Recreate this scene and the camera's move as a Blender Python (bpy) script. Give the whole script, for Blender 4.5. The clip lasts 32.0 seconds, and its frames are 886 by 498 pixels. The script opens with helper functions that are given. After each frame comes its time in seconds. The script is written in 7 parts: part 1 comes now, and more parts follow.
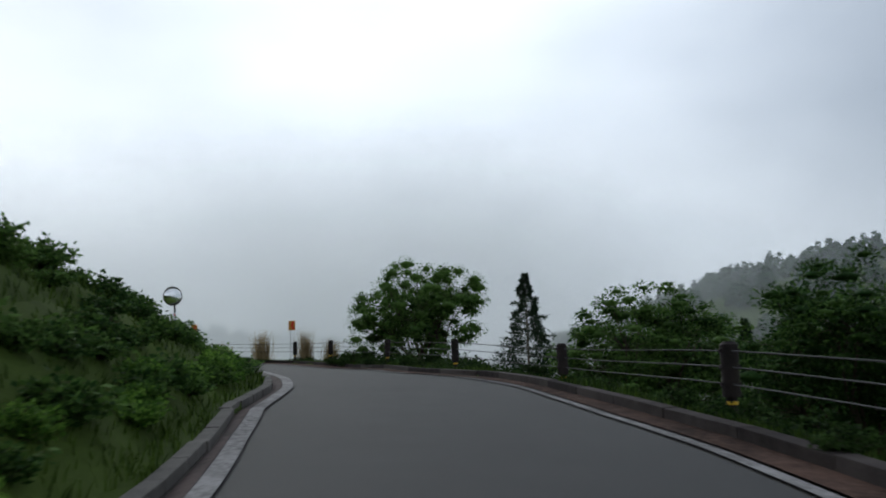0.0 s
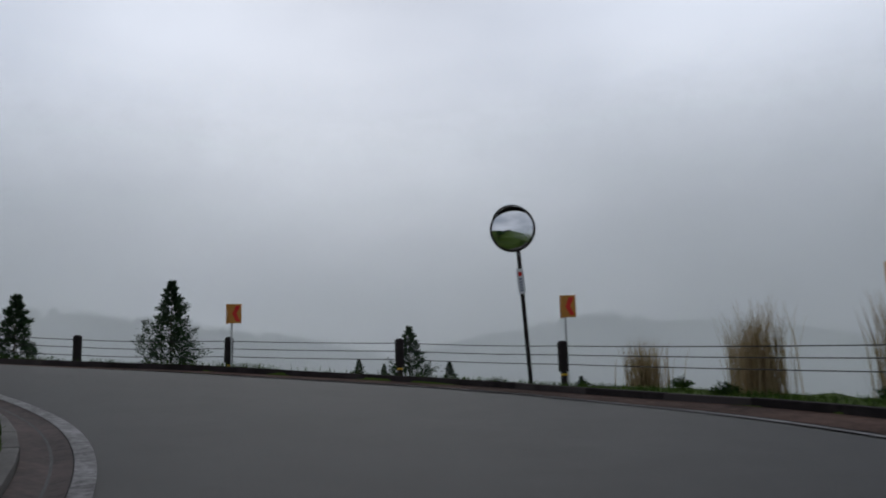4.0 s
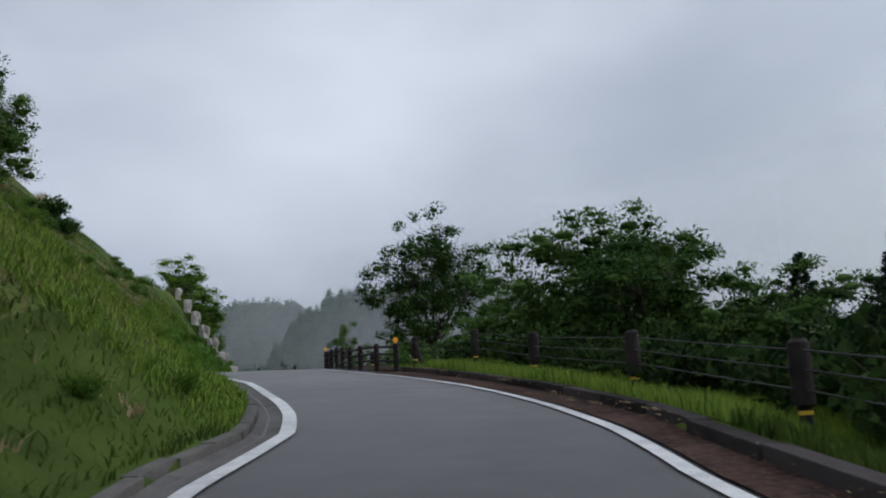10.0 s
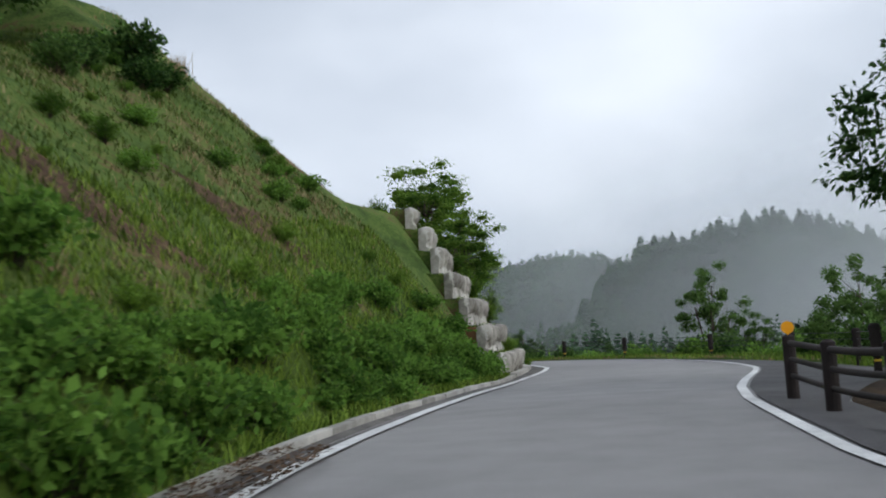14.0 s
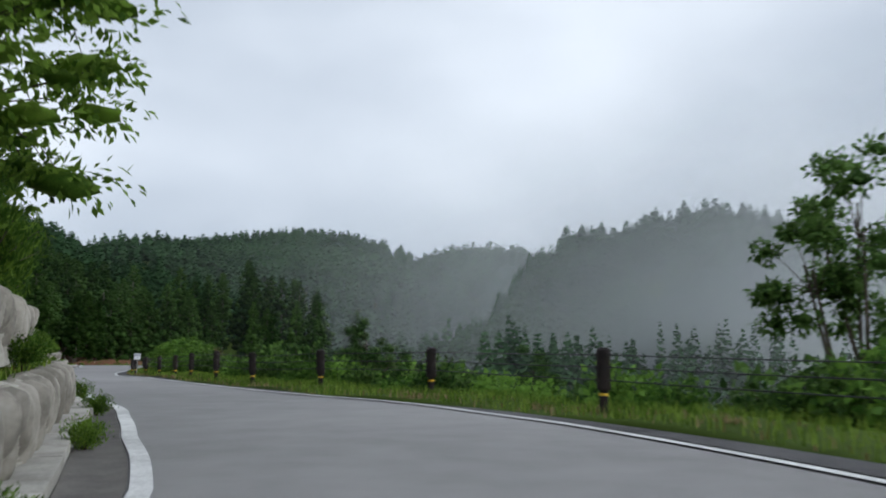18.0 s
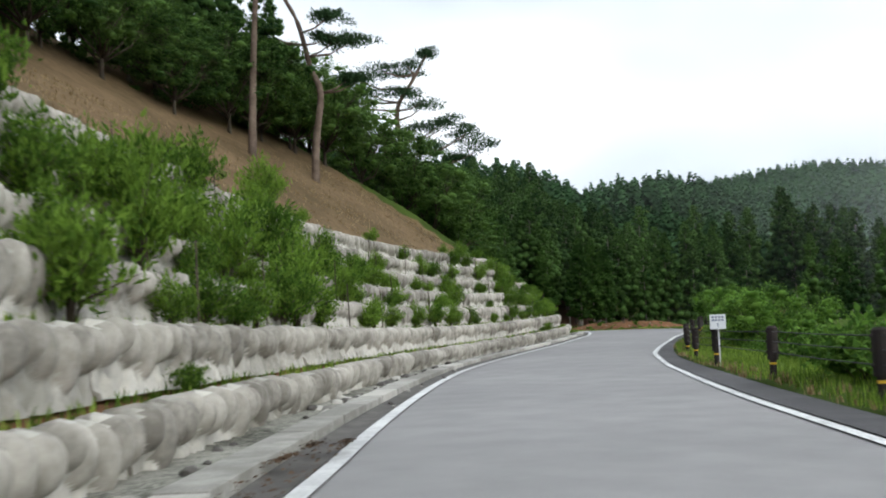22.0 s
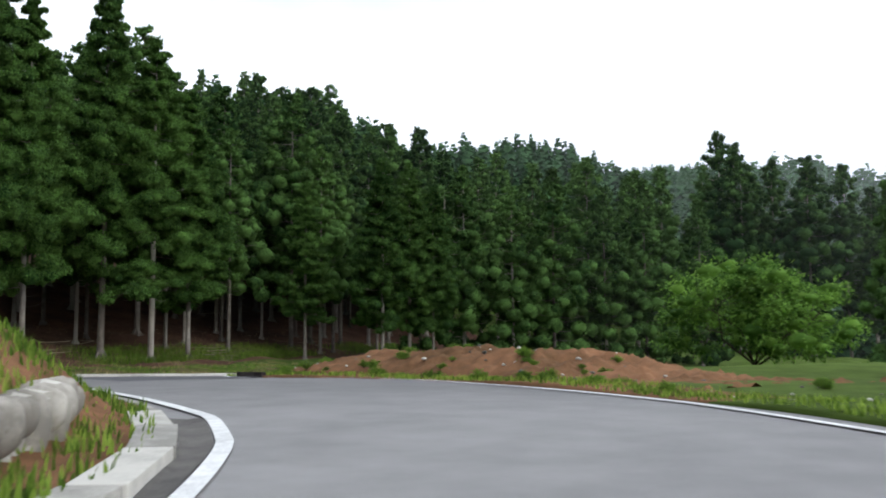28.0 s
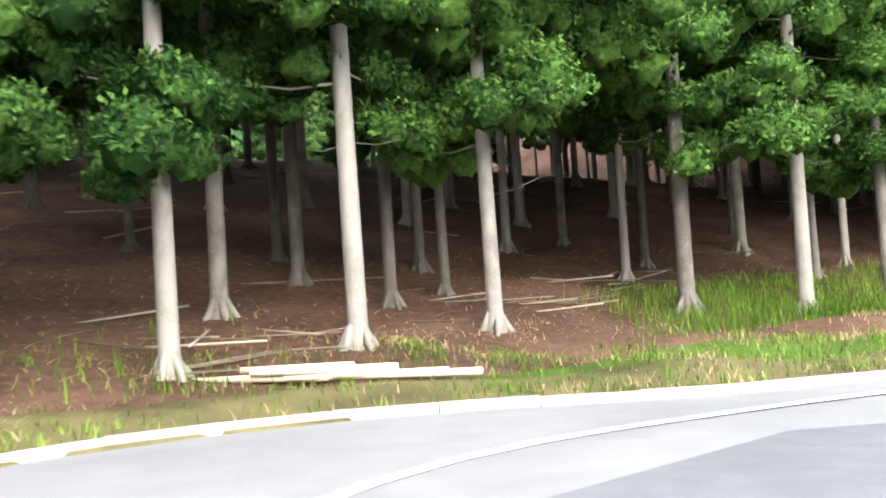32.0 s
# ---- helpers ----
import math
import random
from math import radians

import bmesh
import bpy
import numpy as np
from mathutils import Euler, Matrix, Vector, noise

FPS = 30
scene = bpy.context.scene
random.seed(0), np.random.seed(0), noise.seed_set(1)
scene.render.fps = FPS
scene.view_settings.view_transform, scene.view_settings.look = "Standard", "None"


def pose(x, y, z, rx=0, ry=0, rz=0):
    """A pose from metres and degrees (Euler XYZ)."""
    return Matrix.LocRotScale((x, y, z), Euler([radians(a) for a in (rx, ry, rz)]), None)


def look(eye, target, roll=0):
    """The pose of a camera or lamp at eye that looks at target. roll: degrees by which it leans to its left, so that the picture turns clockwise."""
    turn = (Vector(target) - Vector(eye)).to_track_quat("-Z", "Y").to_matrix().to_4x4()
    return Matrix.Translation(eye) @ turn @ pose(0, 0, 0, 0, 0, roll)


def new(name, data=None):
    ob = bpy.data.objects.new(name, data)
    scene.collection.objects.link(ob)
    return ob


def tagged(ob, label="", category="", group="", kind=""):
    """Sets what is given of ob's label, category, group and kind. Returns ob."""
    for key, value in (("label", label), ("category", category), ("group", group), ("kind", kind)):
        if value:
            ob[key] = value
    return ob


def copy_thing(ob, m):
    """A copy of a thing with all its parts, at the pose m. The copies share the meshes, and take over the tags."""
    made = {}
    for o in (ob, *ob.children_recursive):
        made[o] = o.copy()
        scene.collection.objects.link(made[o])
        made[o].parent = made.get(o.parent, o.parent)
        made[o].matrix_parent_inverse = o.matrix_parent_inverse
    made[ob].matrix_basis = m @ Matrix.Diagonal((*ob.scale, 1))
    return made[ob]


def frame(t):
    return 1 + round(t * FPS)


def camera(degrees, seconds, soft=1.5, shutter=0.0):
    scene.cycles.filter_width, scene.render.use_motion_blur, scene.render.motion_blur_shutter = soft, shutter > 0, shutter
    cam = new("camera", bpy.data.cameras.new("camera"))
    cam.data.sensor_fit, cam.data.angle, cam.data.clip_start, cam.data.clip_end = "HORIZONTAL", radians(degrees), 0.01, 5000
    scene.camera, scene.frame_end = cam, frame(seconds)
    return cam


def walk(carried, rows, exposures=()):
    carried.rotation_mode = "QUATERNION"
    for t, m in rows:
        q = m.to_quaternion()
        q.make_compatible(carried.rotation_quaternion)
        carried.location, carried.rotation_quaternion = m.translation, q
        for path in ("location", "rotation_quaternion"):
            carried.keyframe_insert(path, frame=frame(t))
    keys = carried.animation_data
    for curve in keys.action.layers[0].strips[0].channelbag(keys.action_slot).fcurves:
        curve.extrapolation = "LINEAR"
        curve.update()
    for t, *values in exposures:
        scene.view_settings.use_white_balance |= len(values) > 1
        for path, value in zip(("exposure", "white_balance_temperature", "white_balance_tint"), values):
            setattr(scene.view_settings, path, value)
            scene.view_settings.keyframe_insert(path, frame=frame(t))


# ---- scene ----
cam = camera(49.30, 32.0, soft=1.9, shutter=0.22)
PATH = [
    (0, pose(-8.73, -38.15, -3.19, 99.57, 1.73, -28.05)),
    (0.5, pose(-6.34, -33.88, -2.70, 99.14, 1.45, -26.18)),
    (1, pose(-4.22, -29.44, -2.18, 99.05, 1.41, -23.55)),
    (1.5, pose(-2.56, -24.87, -1.68, 98.88, 1.50, -20.54)),
    (2, pose(-0.92, -20.52, -1.27, 98.82, 1.57, -16.76)),
    (2.5, pose(-0.22, -16.16, -0.96, 98.89, 1.67, -13.78)),
    (3, pose(0.15, -11.86, -0.71, 98.83, 1.66, -11.65)),
    (3.5, pose(0.26, -7.68, -0.48, 98.95, 1.61, -8.84)),
    (4, pose(0.19, -3.71, -0.25, 99.42, 1.53, -4.90)),
    (4.5, pose(-0.00, 0.00, 0.00, 100.15, 1.37, 0.40)),
    (5, pose(-0.25, 3.41, 0.30, 100.54, 1.09, 7.26)),
    (5.5, pose(-1.33, 6.50, 0.67, 101.19, 0.87, 14.86)),
    (6, pose(-2.67, 9.49, 1.05, 101.87, 1.78, 24.80)),
    (6.5, pose(-4.41, 11.90, 1.40, 101.25, 2.12, 36.42)),
    (7, pose(-6.78, 13.86, 1.84, 101.32, 2.47, 47.63)),
    (7.5, pose(-9.43, 15.78, 2.28, 101.64, 1.88, 59.12)),
    (8, pose(-12.69, 16.89, 2.74, 101.17, 2.07, 70.59)),
    (8.5, pose(-16.35, 17.35, 3.16, 100.97, 2.51, 80.93)),
    (9, pose(-20.13, 17.52, 3.50, 100.36, 2.63, 88.18)),
    (9.5, pose(-23.92, 17.51, 3.77, 100.04, 2.34, 92.82)),
    (10, pose(-27.58, 17.40, 4.06, 99.74, 2.44, 94.56)),
    (10.5, pose(-31.27, 17.09, 4.44, 99.76, 2.65, 96.55)),
    (11, pose(-34.99, 16.59, 4.80, 99.86, 2.76, 98.95)),
    (11.5, pose(-38.78, 15.85, 5.14, 99.81, 2.61, 101.87)),
    (12, pose(-43.03, 14.73, 5.52, 99.64, 2.93, 105.09)),
    (12.5, pose(-47.22, 13.48, 5.90, 99.46, 3.23, 108.52)),
    (13, pose(-51.31, 11.97, 6.24, 99.35, 2.85, 111.59)),
    (13.5, pose(-55.39, 10.43, 6.58, 98.54, 2.84, 113.41)),
    (14, pose(-59.50, 8.93, 6.87, 97.89, 2.67, 112.61)),
    (14.5, pose(-63.64, 7.64, 7.14, 97.99, 3.14, 109.62)),
    (15, pose(-67.84, 6.52, 7.41, 97.84, 3.35, 106.70)),
    (15.5, pose(-71.90, 5.63, 7.62, 97.92, 2.89, 103.83)),
    (16, pose(-75.87, 4.86, 7.75, 97.70, 2.33, 102.51)),
    (16.5, pose(-79.81, 4.11, 7.85, 97.50, 1.73, 101.77)),
    (17, pose(-83.82, 3.29, 7.94, 97.51, 1.17, 101.49)),
    (17.5, pose(-87.94, 2.28, 8.07, 97.65, 0.74, 102.69)),
    (18, pose(-92.26, 1.00, 8.27, 97.45, 0.50, 107.56)),
    (18.5, pose(-96.59, -0.85, 8.50, 96.96, 0.43, 114.04)),
    (19, pose(-100.65, -3.13, 8.70, 96.78, 0.71, 120.15)),
    (19.5, pose(-104.68, -5.89, 8.87, 96.72, 1.24, 126.06)),
    (20, pose(-108.59, -8.95, 9.01, 96.26, 1.44, 131.17)),
    (20.5, pose(-112.19, -12.16, 9.11, 95.67, 1.59, 134.83)),
    (21, pose(-115.64, -15.54, 9.20, 95.67, 2.19, 137.20)),
    (21.5, pose(-119.11, -19.11, 9.30, 95.55, 1.98, 137.79)),
    (22, pose(-122.71, -22.74, 9.39, 95.45, 2.17, 136.59)),
    (22.5, pose(-126.46, -26.31, 9.48, 95.19, 1.80, 135.28)),
    (23, pose(-130.31, -29.94, 9.54, 95.12, 1.41, 133.94)),
    (23.5, pose(-134.46, -33.59, 9.57, 94.75, 1.66, 132.67)),
    (24, pose(-138.77, -37.21, 9.59, 95.18, 1.83, 131.39)),
    (24.5, pose(-143.37, -40.94, 9.64, 95.05, 2.15, 130.02)),
    (25, pose(-147.87, -44.33, 9.71, 95.55, 2.10, 128.68)),
    (25.5, pose(-152.26, -47.41, 9.80, 96.02, 2.32, 126.96)),
    (26, pose(-156.83, -50.34, 9.91, 96.19, 2.05, 125.16)),
    (26.5, pose(-161.42, -53.02, 10.09, 96.61, 1.74, 123.43)),
    (27, pose(-166.19, -55.72, 10.27, 96.41, 1.24, 123.89)),
    (27.5, pose(-170.92, -58.60, 10.46, 96.05, 0.76, 125.17)),
    (28, pose(-175.36, -61.81, 10.63, 95.75, 0.41, 126.87)),
    (28.5, pose(-179.24, -65.53, 10.78, 95.68, 0.25, 129.80)),
    (29, pose(-182.25, -69.88, 10.90, 96.02, 0.29, 135.85)),
    (29.5, pose(-184.82, -73.52, 10.97, 96.13, 1.18, 143.69)),
    (30, pose(-186.68, -76.74, 10.98, 95.37, 1.72, 150.90)),
    (30.5, pose(-188.12, -79.74, 10.99, 94.85, 2.55, 155.84)),
    (31, pose(-189.36, -82.58, 11.00, 94.03, 3.55, 159.14)),
    (31.5, pose(-190.54, -85.26, 10.97, 93.09, 3.51, 160.27)),
    (32, pose(-191.88, -87.83, 10.91, 92.47, 3.67, 158.48)),
]
EXPOSURES = [(0, -0.35, 6500, 4), (2.5, -0.5, 6500, 6), (4.5, -0.85, 6500, 9), (6.5, -0.75, 6500, 8), (8.0, -0.4, 6500, 8),
             (10.0, -0.1, 6500, 8), (13.0, 0.2, 6700, 6), (15.5, 0.4, 6600, 6), (18.0, 0.25, 6600, 5), (20.0, 0.45, 6900, 4), (21.5, 0.78, 6900, 4),
             (25.0, 0.85, 6700, 5), (28.5, 1.1, 6700, 6), (29.0, 1.4, 6700, 6), (29.5, 1.8, 6700, 5), (30.0, 2.42, 6500, 5), (31.0, 3.08, 6800, 7), (32.0, 3.3, 7000, 6)]
walk(cam, PATH, EXPOSURES)

# ---- sky and light: low cloud over mountains ----
world = bpy.data.worlds.new("overcast_sky")
scene.world = world
world.use_nodes = True
wn, wl = world.node_tree.nodes, world.node_tree.links
wn.clear()
w_out = wn.new("ShaderNodeOutputWorld")
w_bg = wn.new("ShaderNodeBackground")
w_sky = wn.new("ShaderNodeTexSky")
w_sky.sky_type, w_sky.sun_disc = "NISHITA", False
w_sky.sun_elevation, w_sky.sun_rotation = radians(29), radians(0)
w_co = wn.new("ShaderNodeTexCoord")
w_map = wn.new("ShaderNodeMapping")
w_map.inputs["Scale"].default_value = (1.0, 1.0, 2.2)
w_n1 = wn.new("ShaderNodeTexNoise")
w_n1.inputs["Scale"].default_value, w_n1.inputs["Detail"].default_value, w_n1.inputs["Roughness"].default_value = 1.5, 5.0, 0.45
w_ramp = wn.new("ShaderNodeValToRGB")
w_ramp.color_ramp.interpolation = "EASE"
w_ramp.color_ramp.elements[0].position, w_ramp.color_ramp.elements[0].color = 0.22, (4.1, 4.7, 5.95, 1)
w_ramp.color_ramp.elements[1].position, w_ramp.color_ramp.elements[1].color = 0.8, (10.2, 10.8, 12.3, 1)
w_mix = wn.new("ShaderNodeMix")
w_mix.data_type = "RGBA"
w_mix.inputs["Factor"].default_value = 0.94
wl.new(w_co.outputs["Generated"], w_map.inputs["Vector"])
wl.new(w_map.outputs["Vector"], w_n1.inputs["Vector"])
wl.new(w_n1.outputs["Fac"], w_ramp.inputs["Fac"])
wl.new(w_sky.outputs["Color"], w_mix.inputs["A"])
wl.new(w_ramp.outputs["Color"], w_mix.inputs["B"])
# cloud is brightest round the hidden sun
w_dot = wn.new("ShaderNodeVectorMath")
w_dot.operation = "DOT_PRODUCT"
w_dot.inputs[1].default_value = (0.02, 0.87, 0.49)
w_glow = wn.new("ShaderNodeMapRange")
w_glow.interpolation_type = "SMOOTHSTEP"
for key, value in (("From Min", 0.35), ("From Max", 1.0), ("To Min", 0.92), ("To Max", 1.5)):
    w_glow.inputs[key].default_value = value
w_bright = wn.new("ShaderNodeVectorMath")
w_bright.operation = "SCALE"
wl.new(w_co.outputs["Generated"], w_dot.inputs[0])
wl.new(w_dot.outputs["Value"], w_glow.inputs["Value"])
wl.new(w_mix.outputs["Result"], w_bright.inputs[0])
wl.new(w_glow.outputs["Result"], w_bright.inputs["Scale"])
wl.new(w_bright.outputs["Vector"], w_bg.inputs["Color"])
w_bg.inputs["Strength"].default_value = 0.1
wl.new(w_bg.outputs["Background"], w_out.inputs["Surface"])
sun = new("sun", bpy.data.lights.new("sun", "SUN"))
sun.data.energy, sun.data.angle, sun.data.color = 0.7, radians(40), (1.0, 0.97, 0.92)
sun.matrix_world = look((0, 87, 49), (0, 0, 0))

# ---- materials ----
def material(name, dark, light, scale=4.0, rough=0.9, bump=0.2, big=0.25, metal=0.0, spread=0.0, leafy=0.0, fine=30.0, grain=0.35):
    """Two scales of noise between two colours; spread varies each piece; leafy lets light through."""
    m = bpy.data.materials.new(name)
    m.use_nodes = True
    n, k = m.node_tree.nodes, m.node_tree.links
    n.clear()
    out, bsdf, geo = n.new("ShaderNodeOutputMaterial"), n.new("ShaderNodeBsdfPrincipled"), n.new("ShaderNodeNewGeometry")
    a, b, c = n.new("ShaderNodeTexNoise"), n.new("ShaderNodeTexNoise"), n.new("ShaderNodeTexNoise")
    for node, s, d in ((a, scale, 5), (b, big, 3), (c, fine, 3)):
        node.inputs["Scale"].default_value, node.inputs["Detail"].default_value = s, d
        k.new(geo.outputs["Position"], node.inputs["Vector"])
    add = n.new("ShaderNodeMath")
    add.operation = "MULTIPLY_ADD"
    add.inputs[1].default_value = 0.6
    k.new(a.outputs["Fac"], add.inputs[0])
    half = n.new("ShaderNodeMath")
    half.operation = "MULTIPLY_ADD"
    half.inputs[1].default_value, half.inputs[2].default_value = 0.75, -0.18
    k.new(b.outputs["Fac"], half.inputs[0])
    k.new(half.outputs[0], add.inputs[2])
    tiny = n.new("ShaderNodeMath")
    tiny.operation = "MULTIPLY_ADD"
    tiny.inputs[1].default_value = grain
    k.new(c.outputs["Fac"], tiny.inputs[0])
    k.new(add.outputs[0], tiny.inputs[2])
    shift = n.new("ShaderNodeMath")
    shift.operation = "ADD"
    shift.inputs[1].default_value = -grain / 2
    k.new(tiny.outputs[0], shift.inputs[0])
    fac = shift.outputs[0]
    if spread:
        info = n.new("ShaderNodeObjectInfo")
        isl = n.new("ShaderNodeMath")
        isl.operation = "ADD"
        k.new(geo.outputs["Random Per Island"] if leafy else info.outputs["Random"], isl.inputs[0])
        isl.inputs[1].default_value = -0.5
        mul = n.new("ShaderNodeMath")
        mul.operation = "MULTIPLY_ADD"
        mul.inputs[1].default_value = spread
        k.new(isl.outputs[0], mul.inputs[0])
        k.new(fac, mul.inputs[2])
        fac = mul.outputs[0]
        if leafy:
            per = n.new("ShaderNodeMath")
            per.operation = "MULTIPLY_ADD"
            per.inputs[1].default_value = 0.35
            k.new(info.outputs["Random"], per.inputs[0])
            k.new(fac, per.inputs[2])
            sub = n.new("ShaderNodeMath")
            sub.operation = "ADD"
            sub.inputs[1].default_value = -0.17
            k.new(per.outputs[0], sub.inputs[0])
            fac = sub.outputs[0]
    ramp = n.new("ShaderNodeValToRGB")
    ramp.color_ramp.elements[0].position, ramp.color_ramp.elements[0].color = 0.28, (*dark, 1)
    ramp.color_ramp.elements[1].position, ramp.color_ramp.elements[1].color = 0.72, (*light, 1)
    k.new(fac, ramp.inputs["Fac"])
    k.new(ramp.outputs["Color"], bsdf.inputs["Base Color"])
    bsdf.inputs["Roughness"].default_value, bsdf.inputs["Metallic"].default_value = rough, metal
    bsdf.inputs["Specular IOR Level"].default_value = 0.05 if leafy else 0.06 if rough > 0.92 else 0.25
    if bump:
        bn = n.new("ShaderNodeBump")
        bn.inputs["Strength"].default_value, bn.inputs["Distance"].default_value = bump, 0.03
        k.new(tiny.outputs[0], bn.inputs["Height"])
        k.new(bn.outputs["Normal"], bsdf.inputs["Normal"])
    if leafy:
        tr, mix = n.new("ShaderNodeBsdfTranslucent"), n.new("ShaderNodeMixShader")
        k.new(ramp.outputs["Color"], tr.inputs["Color"])
        mix.inputs["Fac"].default_value = leafy
        k.new(bsdf.outputs[0], mix.inputs[1])
        k.new(tr.outputs[0], mix.inputs[2])
        k.new(mix.outputs[0], out.inputs["Surface"])
    else:
        k.new(bsdf.outputs[0], out.inputs["Surface"])
    return m


M_ASPHALT = material("worn_asphalt", (0.155, 0.152, 0.15), (0.225, 0.22, 0.216), 1.3, 0.8, 0.3, 0.16, fine=110, grain=0.55)


def expose_by_x(m, stops):
    """Low road's dim exposure painted into the asphalt, pale grey higher up: stops of (x, tone)."""
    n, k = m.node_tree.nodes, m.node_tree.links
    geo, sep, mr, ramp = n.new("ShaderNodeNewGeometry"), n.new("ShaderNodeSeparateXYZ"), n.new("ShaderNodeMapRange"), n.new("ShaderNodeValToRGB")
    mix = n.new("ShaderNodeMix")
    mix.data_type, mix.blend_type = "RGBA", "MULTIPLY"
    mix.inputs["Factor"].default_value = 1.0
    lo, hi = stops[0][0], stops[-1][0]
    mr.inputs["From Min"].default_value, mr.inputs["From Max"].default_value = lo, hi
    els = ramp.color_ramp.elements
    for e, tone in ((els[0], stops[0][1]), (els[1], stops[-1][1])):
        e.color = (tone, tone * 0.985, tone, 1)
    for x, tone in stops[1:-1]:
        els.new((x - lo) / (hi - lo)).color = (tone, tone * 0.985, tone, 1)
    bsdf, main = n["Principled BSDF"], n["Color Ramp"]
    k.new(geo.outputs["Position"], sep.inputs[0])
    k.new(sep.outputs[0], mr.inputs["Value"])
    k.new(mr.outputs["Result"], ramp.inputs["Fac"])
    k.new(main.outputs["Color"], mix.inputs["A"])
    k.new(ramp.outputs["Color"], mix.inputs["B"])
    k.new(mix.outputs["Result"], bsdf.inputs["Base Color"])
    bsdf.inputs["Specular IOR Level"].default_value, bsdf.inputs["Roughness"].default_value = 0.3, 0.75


# tone follows the brightness of each stretch, painted into the colour
expose_by_x(M_ASPHALT, ((-192.0, 0.78), (-180.0, 1.15), (-130.0, 1.3), (-108.0, 1.15), (-90.0, 1.05), (-80.0, 1.15), (-62.0, 1.1), (-46.0, 0.8), (-28.0, 0.36), (-14.0, 0.13), (-4.0, 0.15), (9.0, 0.2)))
M_PATCH = material("fresh_asphalt", (0.07, 0.068, 0.075), (0.105, 0.102, 0.108), 3.0, 0.8, 0.25, 0.2, fine=90, grain=0.5)
M_LINE = material("worn_white_paint", (0.42, 0.42, 0.42), (0.74, 0.74, 0.73), 3.5, 0.7, 0.15, 0.4, fine=25, grain=0.6)
M_LINE_OLD = material("dirty_worn_paint", (0.07, 0.066, 0.066), (0.26, 0.25, 0.25), 2.2, 0.85, 0.2, 0.5, fine=14, grain=0.9)
M_CONCRETE = material("weathered_concrete", (0.22, 0.21, 0.19), (0.48, 0.46, 0.42), 3.0, 0.9, 0.3, 0.3, spread=0.5)
M_KERB = material("dark_mossy_concrete", (0.024, 0.02, 0.02), (0.068, 0.058, 0.056), 2.5, 0.93, 0.35, 0.3, spread=0.5)
M_GUTTER = material("stained_gutter_concrete", (0.05, 0.046, 0.044), (0.14, 0.13, 0.12), 2.5, 0.9, 0.3, 0.35)
M_NEEDLES = material("red_brown_needle_litter", (0.038, 0.021, 0.015), (0.115, 0.063, 0.043), 5.0, 0.95, 0.5, 0.4)
M_GROUND = material("grassy_ground", (0.03, 0.048, 0.009), (0.075, 0.115, 0.022), 1.1, 0.95, 0.5, 0.08)
M_BANK = material("weedy_bank_soil", (0.03, 0.05, 0.014), (0.13, 0.1, 0.05), 1.3, 0.95, 0.7, 0.35, fine=9, grain=0.6)
ramp_bank = M_BANK.node_tree.nodes["Color Ramp"].color_ramp
for at, tone in ((0.45, (0.06, 0.1, 0.022)), (0.57, (0.1, 0.13, 0.035)), (0.64, (0.085, 0.062, 0.03))):
    ramp_bank.elements.new(at).color = (*tone, 1)
M_EARTH = material("bare_red_earth", (0.075, 0.042, 0.02), (0.21, 0.105, 0.056), 2.6, 0.95, 0.6, 0.3)
M_BROWN = material("dry_brown_slope", (0.08, 0.058, 0.03), (0.175, 0.118, 0.068), 2.2, 0.95, 0.5, 0.22)
M_SCAR = material("bare_bank_soil", (0.04, 0.026, 0.016), (0.15, 0.095, 0.06), 2.6, 0.95, 0.8, 0.5, fine=12, grain=0.8)
M_STONE = material("pale_moulded_stone", (0.26, 0.248, 0.22), (0.53, 0.508, 0.46), 2.6, 0.88, 0.4, 0.7, spread=0.25, fine=14)
M_KNOB = material("weathered_stone_knobs", (0.165, 0.152, 0.132), (0.4, 0.374, 0.333), 3.2, 0.88, 0.5, 0.8, spread=0.3, fine=14)
M_TWIG = material("dead_branch_wood", (0.1, 0.08, 0.06), (0.3, 0.25, 0.19), 4.0, 0.94, 0.4, 0.6, spread=0.7)
M_POST = material("dark_brown_painted_steel", (0.012, 0.009, 0.009), (0.03, 0.022, 0.02), 6.0, 0.75, 0.1, 1.0)
M_CABLE = material("tarnished_steel_cable", (0.022, 0.022, 0.024), (0.055, 0.055, 0.06), 8.0, 0.7, 0.1, 1.0, metal=0.3)
M_POLE = material("pale_painted_steel", (0.42, 0.42, 0.43), (0.6, 0.6, 0.6), 6.0, 0.5, 0.05, 1.0)
M_YELLOW = material("yellow_reflective_band", (0.6, 0.36, 0.03), (0.75, 0.48, 0.05), 8.0, 0.45, 0.05, 1.0)
M_AMBER = material("amber_reflector_lens", (0.85, 0.33, 0.01), (0.95, 0.42, 0.02), 8.0, 0.25, 0.0, 1.0)
M_SIGN = material("yellow_sign_sheet", (0.5, 0.21, 0.04), (0.58, 0.26, 0.05), 4.0, 0.45, 0.0, 1.0)
M_RED = material("red_sign_film", (0.62, 0.03, 0.02), (0.72, 0.05, 0.03), 4.0, 0.45, 0.0, 1.0)
M_WHITE = material("white_sign_sheet", (0.66, 0.67, 0.69), (0.75, 0.76, 0.78), 4.0, 0.45, 0.0, 1.0)
M_INK = material("blue_grey_sign_print", (0.14, 0.17, 0.24), (0.2, 0.23, 0.3), 4.0, 0.5, 0.0, 1.0)
